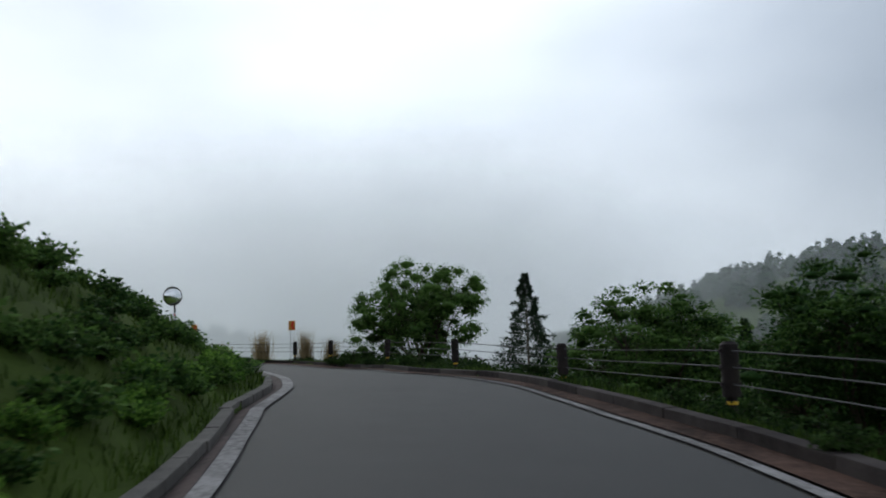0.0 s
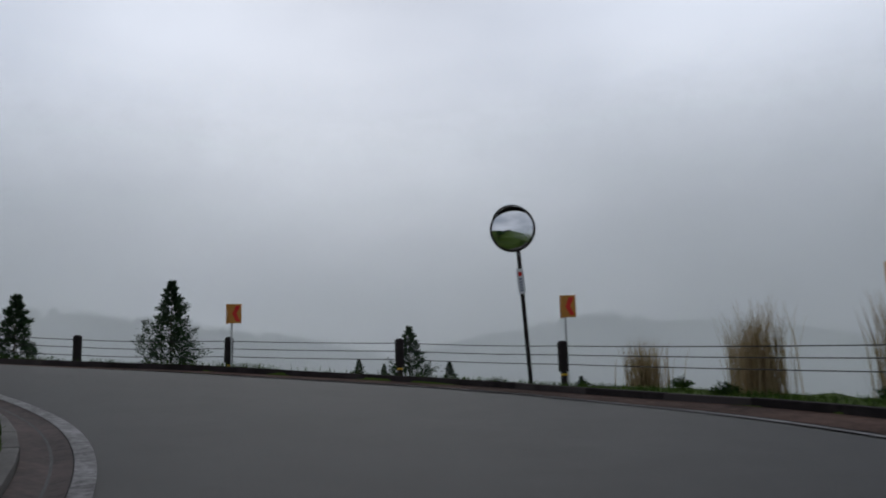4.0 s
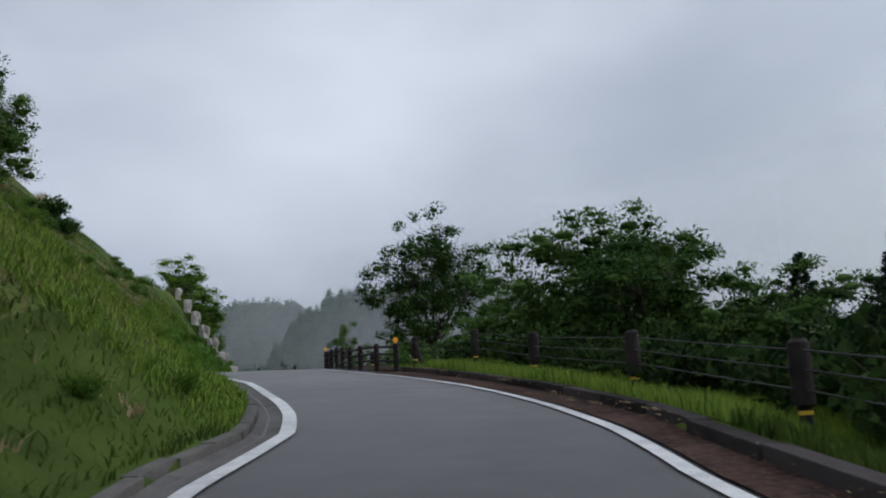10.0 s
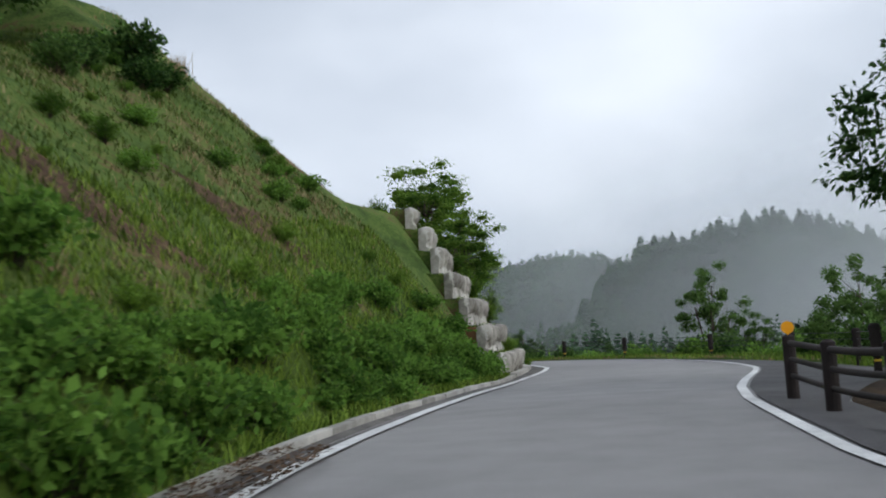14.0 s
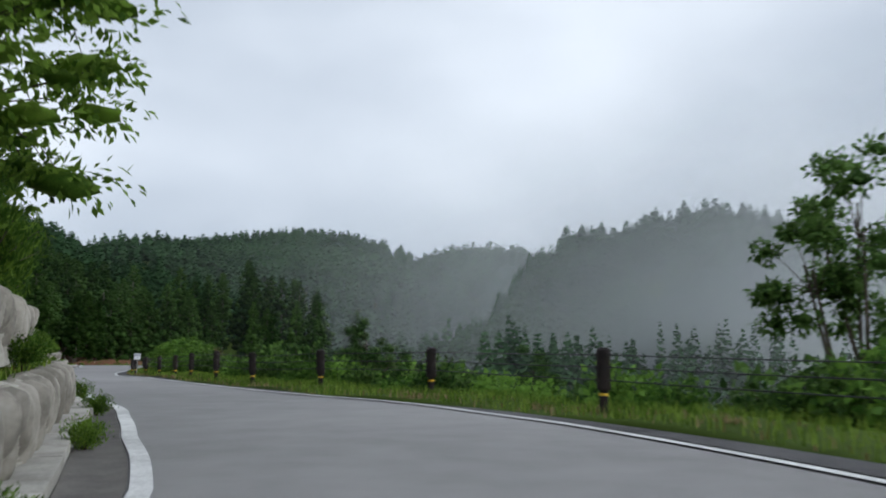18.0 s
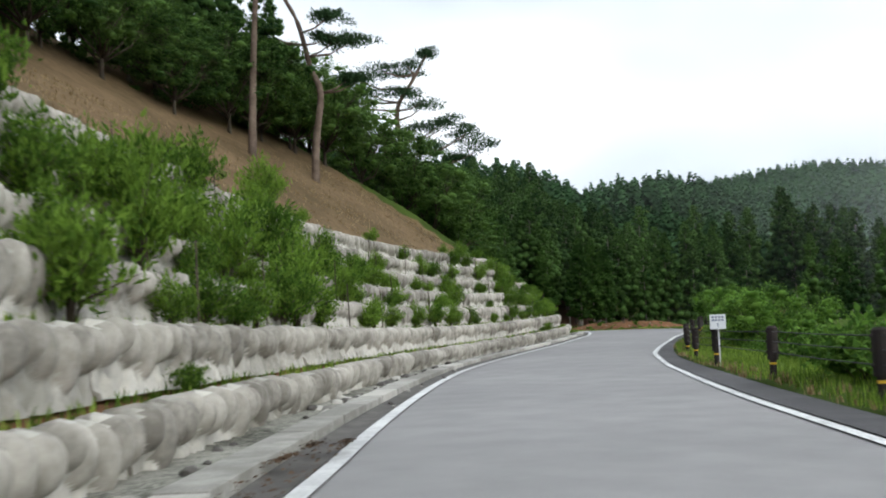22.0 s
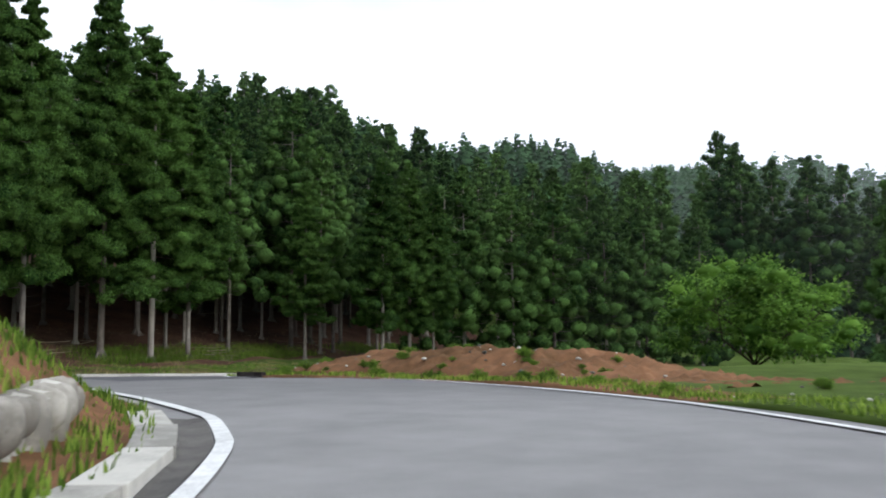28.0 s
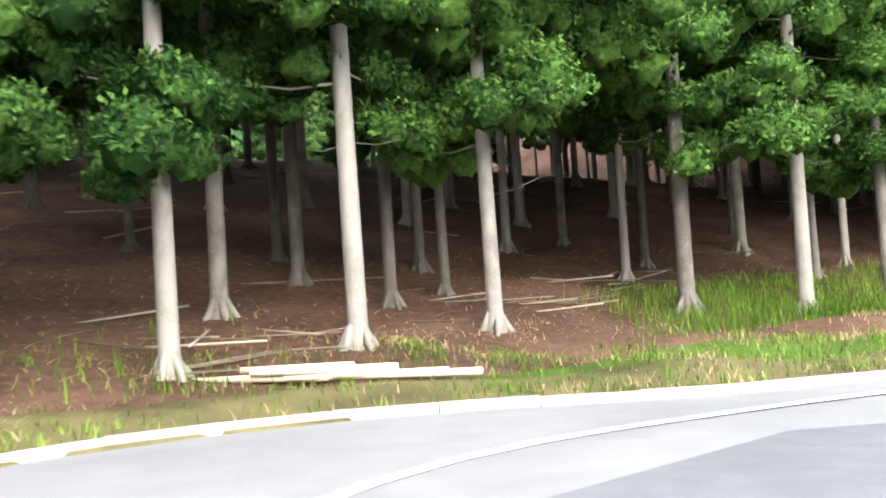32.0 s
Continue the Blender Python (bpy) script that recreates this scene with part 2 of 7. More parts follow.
M_BARK = material("grey_cedar_bark", (0.085, 0.074, 0.064), (0.21, 0.19, 0.168), 3.0, 0.95, 0.6, 0.5, spread=0.5)
M_BARK2 = material("dark_bark", (0.04, 0.032, 0.026), (0.11, 0.09, 0.07), 4.0, 0.95, 0.5, 0.5)
M_PINEBARK = material("red_pine_bark", (0.07, 0.05, 0.04), (0.2, 0.15, 0.12), 3.0, 0.95, 0.5, 0.5)
M_WOOD = material("peeled_log_wood", (0.42, 0.33, 0.23), (0.66, 0.56, 0.43), 3.0, 0.85, 0.3, 0.5, spread=0.5)
M_CEDAR = material("cedar_foliage", (0.014, 0.04, 0.01), (0.08, 0.158, 0.034), 1.2, 0.8, 1.0, 0.15, spread=0.32, leafy=0.25, fine=11.0, grain=1.1)
# darker copy of the cedar foliage, with the wood's shade put into its colour
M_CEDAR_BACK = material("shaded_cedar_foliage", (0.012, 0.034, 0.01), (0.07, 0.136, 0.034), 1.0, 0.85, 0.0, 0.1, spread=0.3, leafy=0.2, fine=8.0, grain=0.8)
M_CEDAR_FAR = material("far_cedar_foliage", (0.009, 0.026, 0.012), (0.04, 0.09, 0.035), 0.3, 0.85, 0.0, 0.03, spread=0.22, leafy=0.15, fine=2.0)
M_SAPLING = material("dark_young_conifer_foliage", (0.013, 0.026, 0.015), (0.046, 0.078, 0.036), 1.5, 0.75, 0.0, 0.2, spread=0.5, leafy=0.25)
M_LEAF = material("oak_leaves", (0.024, 0.058, 0.015), (0.106, 0.192, 0.046), 1.3, 0.6, 0.0, 0.2, spread=0.6, leafy=0.35)
# leaves for the lower fence, darkened to carry the dimness there
M_SCRUB = material("dim_lit_undergrowth_leaves", (0.011, 0.027, 0.008), (0.046, 0.085, 0.022), 1.3, 0.7, 0.0, 0.2, spread=0.6, leafy=0.3)
M_BUSH = material("bright_shrub_leaves", (0.05, 0.115, 0.02), (0.17, 0.31, 0.055), 1.6, 0.6, 0.0, 0.3, spread=0.6, leafy=0.5)
M_BROOM = material("broom_shrub_leaves", (0.048, 0.105, 0.016), (0.17, 0.28, 0.042), 1.8, 0.6, 0.0, 0.3, spread=0.6, leafy=0.5)
M_GRASS = material("grass_blades", (0.06, 0.115, 0.016), (0.23, 0.33, 0.055), 0.8, 0.7, 0.0, 0.15, spread=0.7, leafy=0.4)
M_BANKGRASS = material("rough_bank_grass", (0.03, 0.056, 0.011), (0.115, 0.155, 0.036), 0.8, 0.7, 0.0, 0.25, spread=0.7, leafy=0.4)
# darker copy of the grass: the lower bend's dim light is in its colour
M_GRASS_DIM = material("dim_lit_grass", (0.017, 0.037, 0.007), (0.066, 0.108, 0.02), 0.8, 0.7, 0.0, 0.25, spread=0.7, leafy=0.35)
M_DRY = material("dry_straw_grass", (0.17, 0.12, 0.06), (0.38, 0.29, 0.17), 1.0, 0.8, 0.0, 0.2, spread=0.6, leafy=0.3)
M_PINE = material("pine_needles", (0.011, 0.031, 0.015), (0.042, 0.085, 0.037), 1.5, 0.7, 0.0, 0.2, spread=0.5, leafy=0.25)


def mirror_material():
    m = bpy.data.materials.new("convex_mirror_face")
    m.use_nodes = True
    b = m.node_tree.nodes["Principled BSDF"]
    b.inputs["Metallic"].default_value, b.inputs["Roughness"].default_value, b.inputs["Base Color"].default_value = 1.0, 0.03, (0.86, 0.87, 0.88, 1)
    return m


M_MIRROR = mirror_material()

# ---- the plan: the road's axis by station, and what lies beside it ----
LOWER_ROAD = [
    (-26.0, -72.0, -7.00), (-15.6, -50.5, -5.80), (-11.2, -42.6, -4.91), (-6.9, -34.7, -4.01), (-3.2, -26.5, -3.09),
    (-0.5, -17.9, -2.31), (0.2, -9.0, -1.77), (-0.0, 0.0, -1.20), (-2.3, 8.6, -0.27), (-8.5, 15.0, 0.90),
    (-17.1, 17.4, 1.99), (-26.1, 17.4, 2.73), (-35.0, 16.5, 3.58), (-43.8, 14.5, 4.37), (-52.3, 11.6, 5.11),
    (-60.8, 8.5, 5.73), (-69.5, 6.2, 6.27), (-78.3, 4.4, 6.59), (-87.1, 2.5, 6.83)]
UPPER_ROAD = [
    (-95.6, -0.5, 7.22), (-103.3, -5.0, 7.59), (-110.4, -10.6, 7.84), (-116.9, -16.8, 8.01), (-123.2, -23.2, 8.18),
    (-129.8, -29.4, 8.30), (-136.5, -35.3, 8.36), (-143.5, -41.0, 8.42), (-150.8, -46.3, 8.55), (-158.3, -51.2, 8.75),
    (-166.1, -55.7, 9.05), (-173.6, -60.6, 9.34), (-180.1, -66.9, 9.59), (-185.2, -74.3, 9.75), (-189.2, -82.3, 9.77),
    (-194.0, -91.3, 9.62), (-198.3, -93.3, 9.50), (-205.0, -93.0, 9.35), (-216.0, -90.0, 9.20), (-230.0, -86.0, 9.00)]


def spline(points, steps=14):
    p = np.array([points[0], *points, points[-1]], float)
    u = np.linspace(0, 1, steps, endpoint=False)[:, None]
    out = [0.5 * (2 * p[i] + (p[i + 1] - p[i - 1]) * u + (2 * p[i - 1] - 5 * p[i] + 4 * p[i + 1] - p[i + 2]) * u**2
                  + (3 * p[i] - p[i - 1] - 3 * p[i + 1] + p[i + 2]) * u**3) for i in range(1, len(p) - 2)]
    return np.vstack([*out, p[-2:-1]])


AXIS = spline(LOWER_ROAD + UPPER_ROAD)
STATION = np.r_[0, np.cumsum(np.hypot(*np.diff(AXIS[:, :2], axis=0).T))]
STATION = STATION - STATION[14] - 14.0
AHEAD = np.gradient(AXIS[:, :2], axis=0)
AHEAD /= np.linalg.norm(AHEAD, axis=1)[:, None]
END = float(STATION[-1])


def table(text):
    """A course of values by station, from "s:v s:v ..."."""
    pairs = np.array([[float(v) for v in word.split(":")] for word in text.split()])
    return lambda s: np.interp(s, pairs[:, 0], pairs[:, 1])


LEFT = table("-40:-2 0:-1.5 6.8:-1.53 10:-1.72 12.8:-1.8 16.8:-1.5 20:-1.45 22.8:-1.5 27:-1.04 30.5:-1.06 34:-1.2 39:-1.3 43.4:-1.2 52:-1.2 60:-2.4 68:-2.6 73:-1.95 78:-1.87 82.5:-1.7 85:-1.55 88.5:-1.04 91:-1.03 "
             "93:-1.1 96:-1.25 101:-1.28 104:-1.53 107:-1.77 110.4:-1.94 113:-2.2 118.7:-2.35 123:-2.32 128.4:-2.43 132.4:-2.42 136.7:-2.49 139.5:-2.35 142:-2.05 148:-1.2 152:-1.15 154.3:-1.3 156.2:-1.47 159.5:-1.55 161.5:-1.52 164.3:-1.7 167:-1.8 "
             "171.5:-1.64 176:-1.58 180:-1.48 187:-1.45 192:-1.52 201:-1.82 207:-2.05 212:-2.25 218:-2.3 222:-2.25 234:-2.03 240:-2.01 244.5:-1.89 252:-1.12 259:-0.15 262:0.0 265:-0.34 267.5:-0.6 271.4:-0.9 276.5:-1.88 280.8:-2.05 284:-2.22 "
             "290:-2.5 300:-3 340:-3")
RIGHT = table("-40:2.8 0:2.8 9:2.72 12:2.55 15:2.6 18:2.75 21:2.75 24:3.05 27:3.7 30:4.25 33:4.8 37:5.7 42:6.6 48:7.7 51:8.3 53:8.1 55:6.9 56.6:6.0 58:4.8 62:3.4 66:2.8 71:2.5 "
             "75:2.27 78:2.15 81:2.03 84.4:2.08 87.6:2.4 91:2.58 96.5:2.72 100:2.68 105:2.56 109:2.67 113:2.58 117.4:2.4 119:2.27 125:2.28 128.2:2.49 129.3:2.64 131.5:2.94 134:3.3 137:3.8 140:4.4 143:4.65 147:4.75 "
             "151.4:4.6 154:4.35 156.6:4.12 158.7:3.8 161.3:3.6 163:3.35 165:2.88 167:2.55 169:2.42 172:2.5 175:2.57 180:2.8 186.6:3.15 190:3.42 197:3.53 203.5:3.7 208:3.82 217:3.75 222:3.62 231:3.75 238:3.76 241:3.92 "
             "244:4.22 251:5.7 257:6.7 262:7.2 268:7.05 271:7.0 273:6.6 275:5.8 276.8:4.85 278.2:4.5 280:4.5 281.5:4.7 282.4:5.0 287:3.9 292:3.6 300:3.5 340:3.5")
PAVED_R = table("-40:3.4 0:3.3 9:3.2 12:3.05 16:3.1 20:3.25 24:3.6 27:4.25 32:5.2 38:6.6 44:8.4 48:9.1 52:9.3 54:8.8 56:7.4 58:5.9 62:4.1 66:3.3 69:2.98 75:2.8 79:2.65 82:2.6 "
             "86:2.75 88:3.05 91:3.2 94:3.3 99:3.5 108:3.6 119:3.3 124:3.4 129:5 135:6.5 142:6.8 148:6 154:5.2 160:4.3 166:3 178:3.1 185:3.6 192:4.3 204:4.65 208:4.75 213:4.65 219:4.45 "
             "229:4.3 238:4.4 246:5 252:6.5 260:7.6 266:7.6 272:7.2 275:6.4 276.8:5.4 278.2:5.0 280:4.95 282:5.2 287:4.3 300:4 340:4")
PAVED_L = table("-40:-2.5 0:-1.8 6.5:-1.78 9.4:-1.9 12.5:-2.05 16.3:-1.76 20:-1.78 22:-1.85 27:-1.43 29:-1.52 32:-1.65 38:-1.85 44:-1.75 52:-1.8 62:-2.9 70:-2.7 76:-2.3 79:-2.25 82:-2.02 85.5:-1.93 88.2:-1.47 92:-1.47 95:-1.63 "
             "100.6:-1.7 104.4:-1.88 108:-2.12 114:-2.6 119:-2.75 128:-2.78 134:-2.82 140:-2.7 142.6:-2.45 148:-1.85 151.6:-1.75 153:-1.88 155:-2.0 158:-2.08 161:-2.0 164:-2.15 167:-2.25 172:-2.12 178:-1.92 187:-1.95 192:-2.05 201:-2.28 "
             "207.4:-2.5 213:-2.72 219:-2.8 226:-2.68 234:-2.5 240:-2.44 245:-2.32 252:-1.6 257:-0.8 259:-0.62 263:-0.65 265:-0.85 268:-1.2 272:-1.75 275:-2.5 278:-5.6 282:-6.4 284.5:-6.7 286:-6.2 287.5:-5.0 290.3:-3.8 296:-3.6 "
             "340:-3.6")
FENCE = table("-40:4.3 0:3.8 14:3.8 26:4.8 35:6.6 42:8.2 47:9.9 52:10.3 55:9.2 57:8.1 59:6.5 63:5.2 70:4.4 81:3.9 92:4.1 101:4.6 107:4.2 124:3.7 129:5.0 136:6.4 143:7.6 150:7.2 "
             "157:5.5 164:5.1 171:3.6 178:3.7 184:4.2 192:4.9 204:4.9 216:4.8 230:4.9 246:5.4 250:6.6 256:9.2")
RAIL = table("104:3.7 106.5:3.58 111.4:3.3 116:3.17 118.3:3.08 121:2.95 125:2.8")
# crossfall: the road leans to the valley below and past the hairpin
LEAN = table("-60:-0.05 16:-0.055 24:-0.045 33:-0.01 40:0 57:0 61:-0.035 70:-0.035 79:-0.015 86:0 340:0")
# rise of the bank beside the inner edge: steepness and height
BANK_STEEP = table("-40:1 0:0.95 14:0.85 22:0.6 30:0.3 55:0.25 66:0.5 74:0.75 84:0.85 98:0.95 112:1.1 126:1.05 132:1.0 139:1.0 255:1.0 264:0.8 271:0.6 277:0.15 340:0.1")
BANK_TOP = table("-40:11 0:8.5 12:6.5 22:3 32:1.4 55:1.0 66:2.4 76:5 86:7.6 100:8 112:8 120:7.4 127:8.2 135:9.8 140:11.8 146:15.5 160:17 200:19 230:18 246:16 254:14 262:10 269:7.5 275:2.5 279:0.5 340:0.5")


def locate(x, y):
    """Station, offset to the right and the axis' height for plan points."""
    x, y = np.ravel(x), np.ravel(y)
    near = np.empty(len(x), int)
    for a in range(0, len(x), 4000):
        d = (x[a:a + 4000, None] - AXIS[None, :, 0]) ** 2 + (y[a:a + 4000, None] - AXIS[None, :, 1]) ** 2
        near[a:a + 4000] = d.argmin(1)
    dx, dy = x - AXIS[near, 0], y - AXIS[near, 1]
    s = STATION[near] + dx * AHEAD[near, 0] + dy * AHEAD[near, 1]
    off = dx * AHEAD[near, 1] - dy * AHEAD[near, 0]
    return s, off, np.interp(s, STATION, AXIS[:, 2]) + LEAN(s) * np.clip(off, 0, np.where(np.asarray(s) < 45, 8, 4)), np.hypot(dx, dy)


def on_plan(s, off, h=0.0):
    """Places at a station, an offset to the right of the axis and a height over it."""
    s, off, h = np.broadcast_arrays(np.asarray(s, float), off, h)
    ax, ay = np.interp(s, STATION, AHEAD[:, 0]), np.interp(s, STATION, AHEAD[:, 1])
    n = np.hypot(ax, ay)
    ax, ay = ax / n, ay / n
    return np.stack([np.interp(s, STATION, AXIS[:, 0]) + ay * off, np.interp(s, STATION, AXIS[:, 1]) - ax * off, np.interp(s, STATION, AXIS[:, 2]) + h + LEAN(s) * np.clip(off, 0, np.where(np.asarray(s) < 45, 8, 4))], -1)


def heading(s):
    return math.atan2(float(np.interp(s, STATION, AHEAD[:, 1])), float(np.interp(s, STATION, AHEAD[:, 0])))


def hills(x, y):
    """The valley and the hills round it."""
    z = -9 + 0 * x
    for cx, cy, rx, ry, turn, top in ((-330, -8, 58, 48, 20, 40), (-340, 45, 70, 50, 20, 33), (-400, -50, 90, 60, 15, 33), (-455, -95, 90, 70, 0, 49), (-390, -130, 70, 60, 0, 43), (-320, -160, 60, 50, 10, 40),
                                      (-275, -172, 55, 45, 0, 43), (-560, 60, 160, 130, 0, 52), (-640, -260, 220, 160, 0, 88), (-332, -37, 42, 26, 0, 36), (-320, 380, 130, 80, 20, 54), (-330, -300, 150, 100, 0, 70), (-170, -260, 120, 90, 0, 48),
                                      (186, 93, 62, 92, 30, 29), (280, -60, 110, 120, 0, 50), (-170, 430, 220, 90, 15, 44), (-480, 330, 180, 120, 0, 52), (60, -280, 140, 110, 0, 20), (150, 460, 160, 110, 0, 40)):
        c, s = math.cos(radians(turn)), math.sin(radians(turn))
        u, v = ((x - cx) * c + (y - cy) * s) / rx, (-(x - cx) * s + (y - cy) * c) / ry
        z = np.maximum(z, -9 + (top + 9) * np.exp(-(u * u + v * v) * 0.7)) + 0.0
    return z + 1.5 * np.sin(x * 0.04) * np.sin(y * 0.05)


def soft(a, b, v):
    t = np.clip((v - a) / (b - a), 0, 1)
    return t * t * (3 - 2 * t)


def wall_part(s, rise=0.0):
    """1 where the stepped wall holds the slope, later for the upper courses."""
    return soft(139.0 + 0.9 * rise, 142.0 + 0.9 * rise, s) * (1 - soft(254.0, 262.0, s))


def ground_height(x, y, cut=True):
    s, off, z, far = locate(x, y)
    x, y = np.ravel(x), np.ravel(y)
    right = off - PAVED_R(s)
    left = -off + PAVED_L(s)
    drop = np.interp(s, [-40, 30, 44, 58, 75, 120, 150, 200, 245, 262, 270, 340], [0.4, 0.4, 0.25, 0.22, 0.4, 0.5, 0.4, 0.32, 0.25, 0.05, -0.03, -0.06])
    flat = np.interp(s, [-40, 40, 47, 60, 100, 140, 160, 250, 265, 340], [1.4, 1.6, 3.5, 4.5, 2.2, 2.4, 2.0, 2.2, 6, 8])
    h_right = np.interp(s, [-40, 104, 110, 340], [0.15, 0.15, 0.03, 0.03]) + 0.04 * np.sin(x * 0.7 + y * 0.45) - np.maximum(right - flat, 0) * drop
    rise = np.maximum(left - np.interp(s, [-40, 137, 143, 255, 262, 340], [0.5, 0.5, 0.5, 1.5, 0.6, 0.4]), 0)
    held = np.maximum(left - 1.5 + 0.6 * (1 - soft(156, 186, s)), 0)
    steep, top = BANK_STEEP(s), BANK_TOP(s)
    wall = wall_part(s, np.clip(np.minimum(rise, 8.0 - rise), -1.5, 4.0))
    up = -np.log(np.exp(-0.5 * rise * steep) + np.exp(-0.5 * (top + 0.2))) / 0.5 + np.log(1 + np.exp(-0.5 * (top + 0.2))) / 0.5
    up = (up + 0.28 * np.minimum(rise, 3.1) * soft(126, 138, s) * (1 - soft(146, 152, s))) * (1 - wall) + wall * np.minimum(np.minimum(held * (1 + 0.55 * (1 - soft(156, 186, s))), 4.9 + 1.2 * (1 - soft(156, 186, s))) + np.maximum(held - 5.6, 0) * 0.72 * soft(156, 186, s) + np.maximum(held - 3.93, 0) * (0.95 - 0.24 * (1 - soft(150, 160, s))) * (1 - soft(156, 186, s)), top)
    h_left = 0.1 + up + np.where(rise > 0.3, 0.12 * np.sin(x * 1.3 + 0.6 * np.sin(y)) * np.sin(y * 1.1) * np.minimum(rise, 1.0), 0) * (1 - 0.8 * wall)
    h_left = h_left - 0.85 * soft(139, 145, s) * (1 - soft(150, 157, s)) * soft(4.2, 6.5, left) * (1 - soft(10.5, 15, left))
    h_right = h_right - 0.3 * soft(0.25, 1.2, right) * np.maximum(soft(50, 57, s), 1 - soft(22, 32, s)) * (1 - 0.55 * soft(86, 92, s)) * (1 - soft(93, 104, s))
    keep_r, keep_l = soft(0.7, 1.5, right) if cut else 1.0, soft(0.7, 1.5, left) if cut else 1.0
    beside = np.where(off > 0, h_right * keep_r - 0.2 * (1 - keep_r), h_left * keep_l - 0.2 * (1 - keep_l))
    # the cedar wood's floor climbs away from the upper bend
    wood = np.maximum(0, -(y + 101) + 0.19 * (x + 196)) * soft(-150, -172, x)
    beside = beside + (np.minimum(wood, 70) * 0.13 + np.clip(wood - 7, 0, 60) * 0.12) * soft(262, 275, s)
    over = hills(x, y)
    k = soft(34, 80, far)
    z = (z + beside) * (1 - k) + np.maximum(over, -8) * k
    return z


def lay(x, y):
    return float(ground_height(np.array([x]), np.array([y]))[0])


def mesh_object(name, verts, faces, mat, smooth=False):
    me = bpy.data.meshes.new(name)
    me.from_pydata([tuple(v) for v in verts] if not isinstance(verts, np.ndarray) else verts.tolist(), [], faces if isinstance(faces, list) else faces.tolist())
    for m in mat if isinstance(mat, (list, tuple)) else (mat,):
        me.materials.append(m)
    if smooth:
        me.polygons.foreach_set("use_smooth", [True] * len(me.polygons))
    return new(name, me)


def part(name, bm, mat, parent=None, label=""):
    """One mesh object from a bmesh, under a thing or a part."""
    me = bpy.data.meshes.new(name)
    bm.to_mesh(me)
    bm.free()
    me.materials.append(mat)
    ob = new(name, me)
    ob.parent = parent
    return tagged(ob, label)


def empty(name, m, label, category, group="", kind=""):
    ob = new(name)
    ob.empty_display_size = 0.2
    ob.matrix_world = m
    return tagged(ob, label, category, group, kind)


def grid_faces(rows, cols, close=False):
    a = np.arange(rows * cols).reshape(rows, cols)
    if close:
        a = np.c_[a, a[:, :1]]
    return np.stack([a[:-1, :-1], a[:-1, 1:], a[1:, 1:], a[1:, :-1]], -1).reshape(-1, 4)


def strip(name, s0, s1, profile, mat, step=0.6, close=False, caps=False, smooth=True):
    """A band along the road: profile is a list of (offset function or number, height)."""
    n = max(2, int((s1 - s0) / step) + 1)
    s = np.linspace(s0, s1, n)
    cols = [on_plan(s, o(s) if callable(o) else np.full(n, o), h(s) if callable(h) else h) for o, h in profile]
    v = np.stack(cols, 1).reshape(-1, 3)
    f = grid_faces(n, len(profile), close).tolist()
    if caps:
        f += [list(range(len(profile)))[::-1], list(range((n - 1) * len(profile), n * len(profile)))]
    return mesh_object(name, v, f, mat, smooth)


def plus(fn, d):
    return lambda s: fn(s) + d


# ---- ground ----
def ground():
    fine_x, fine_y = np.arange(-262, 42, 0.85), np.arange(-150, 62, 0.85)
    grow = np.cumsum(1.2 * 1.09 ** np.arange(62))
    xs, ys = np.r_[fine_x[0] - grow[::-1], fine_x, fine_x[-1] + grow], np.r_[fine_y[0] - grow[::-1], fine_y, fine_y[-1] + grow]
    gx, gy = np.meshgrid(xs, ys)
    z = ground_height(gx, gy)
    s, off, _, far = locate(gx, gy)
    f = grid_faces(len(ys), len(xs))
    ob = mesh_object("ground", np.stack([gx.ravel(), gy.ravel(), z], -1), f, [M_GROUND, M_NEEDLES, M_BROWN, M_EARTH, M_BANK], True)
    x, y = gx.ravel(), gy.ravel()
    left = -off + PAVED_L(s)
    wobble = 1.5 * np.sin(x * 0.31) * np.sin(y * 0.27) + 0.8 * np.sin(x * 0.9 + y * 0.7)
    kind = np.zeros(len(x), int)
    kind[(y < -99.8 + 0.19 * (x + 196) + 0.4 * wobble) & (x < -160 + wobble) & (x > -262)] = 1
    kind[(s > np.where(left > 10, 161, 152)) & (s < 256) & (off < 0) & (left > 7.6 + 0.4 * wobble) & (far < np.where(s > 185, 44, 34))] = 2
    kind[(s > 149) & (s < 262) & (off < 0) & (left > 0.3) & (left <= 7.6 + 0.4 * wobble)] = 3
    kind[(s > 64) & (s < 162) & (off < 0) & (far < 34) & (kind == 0)] = 4
    ob.data.polygons.foreach_set("material_index", kind[f[:, 0]].astype(np.int32))
    return tagged(ob, "grassy mountain ground with brown needle litter and earth", "ground", kind="structure")


ground()

# ---- road ----
def road(name, s0, s1, mat, label):
    n = int((s1 - s0) / 0.6)
    s = np.linspace(s0, s1, n)
    u = np.linspace(0, 1, 9)
    a, b = PAVED_L(s), PAVED_R(s)
    off = a[:, None] + (b - a)[:, None] * u
    crown = 0.03 * (1 - (2 * u - 1) ** 2)
    v = on_plan(np.repeat(s, 9), off.ravel(), np.tile(crown, n)).reshape(-1, 3)
    return tagged(mesh_object(name, v, grid_faces(n, 9), mat, True), label, "road", kind="structure")


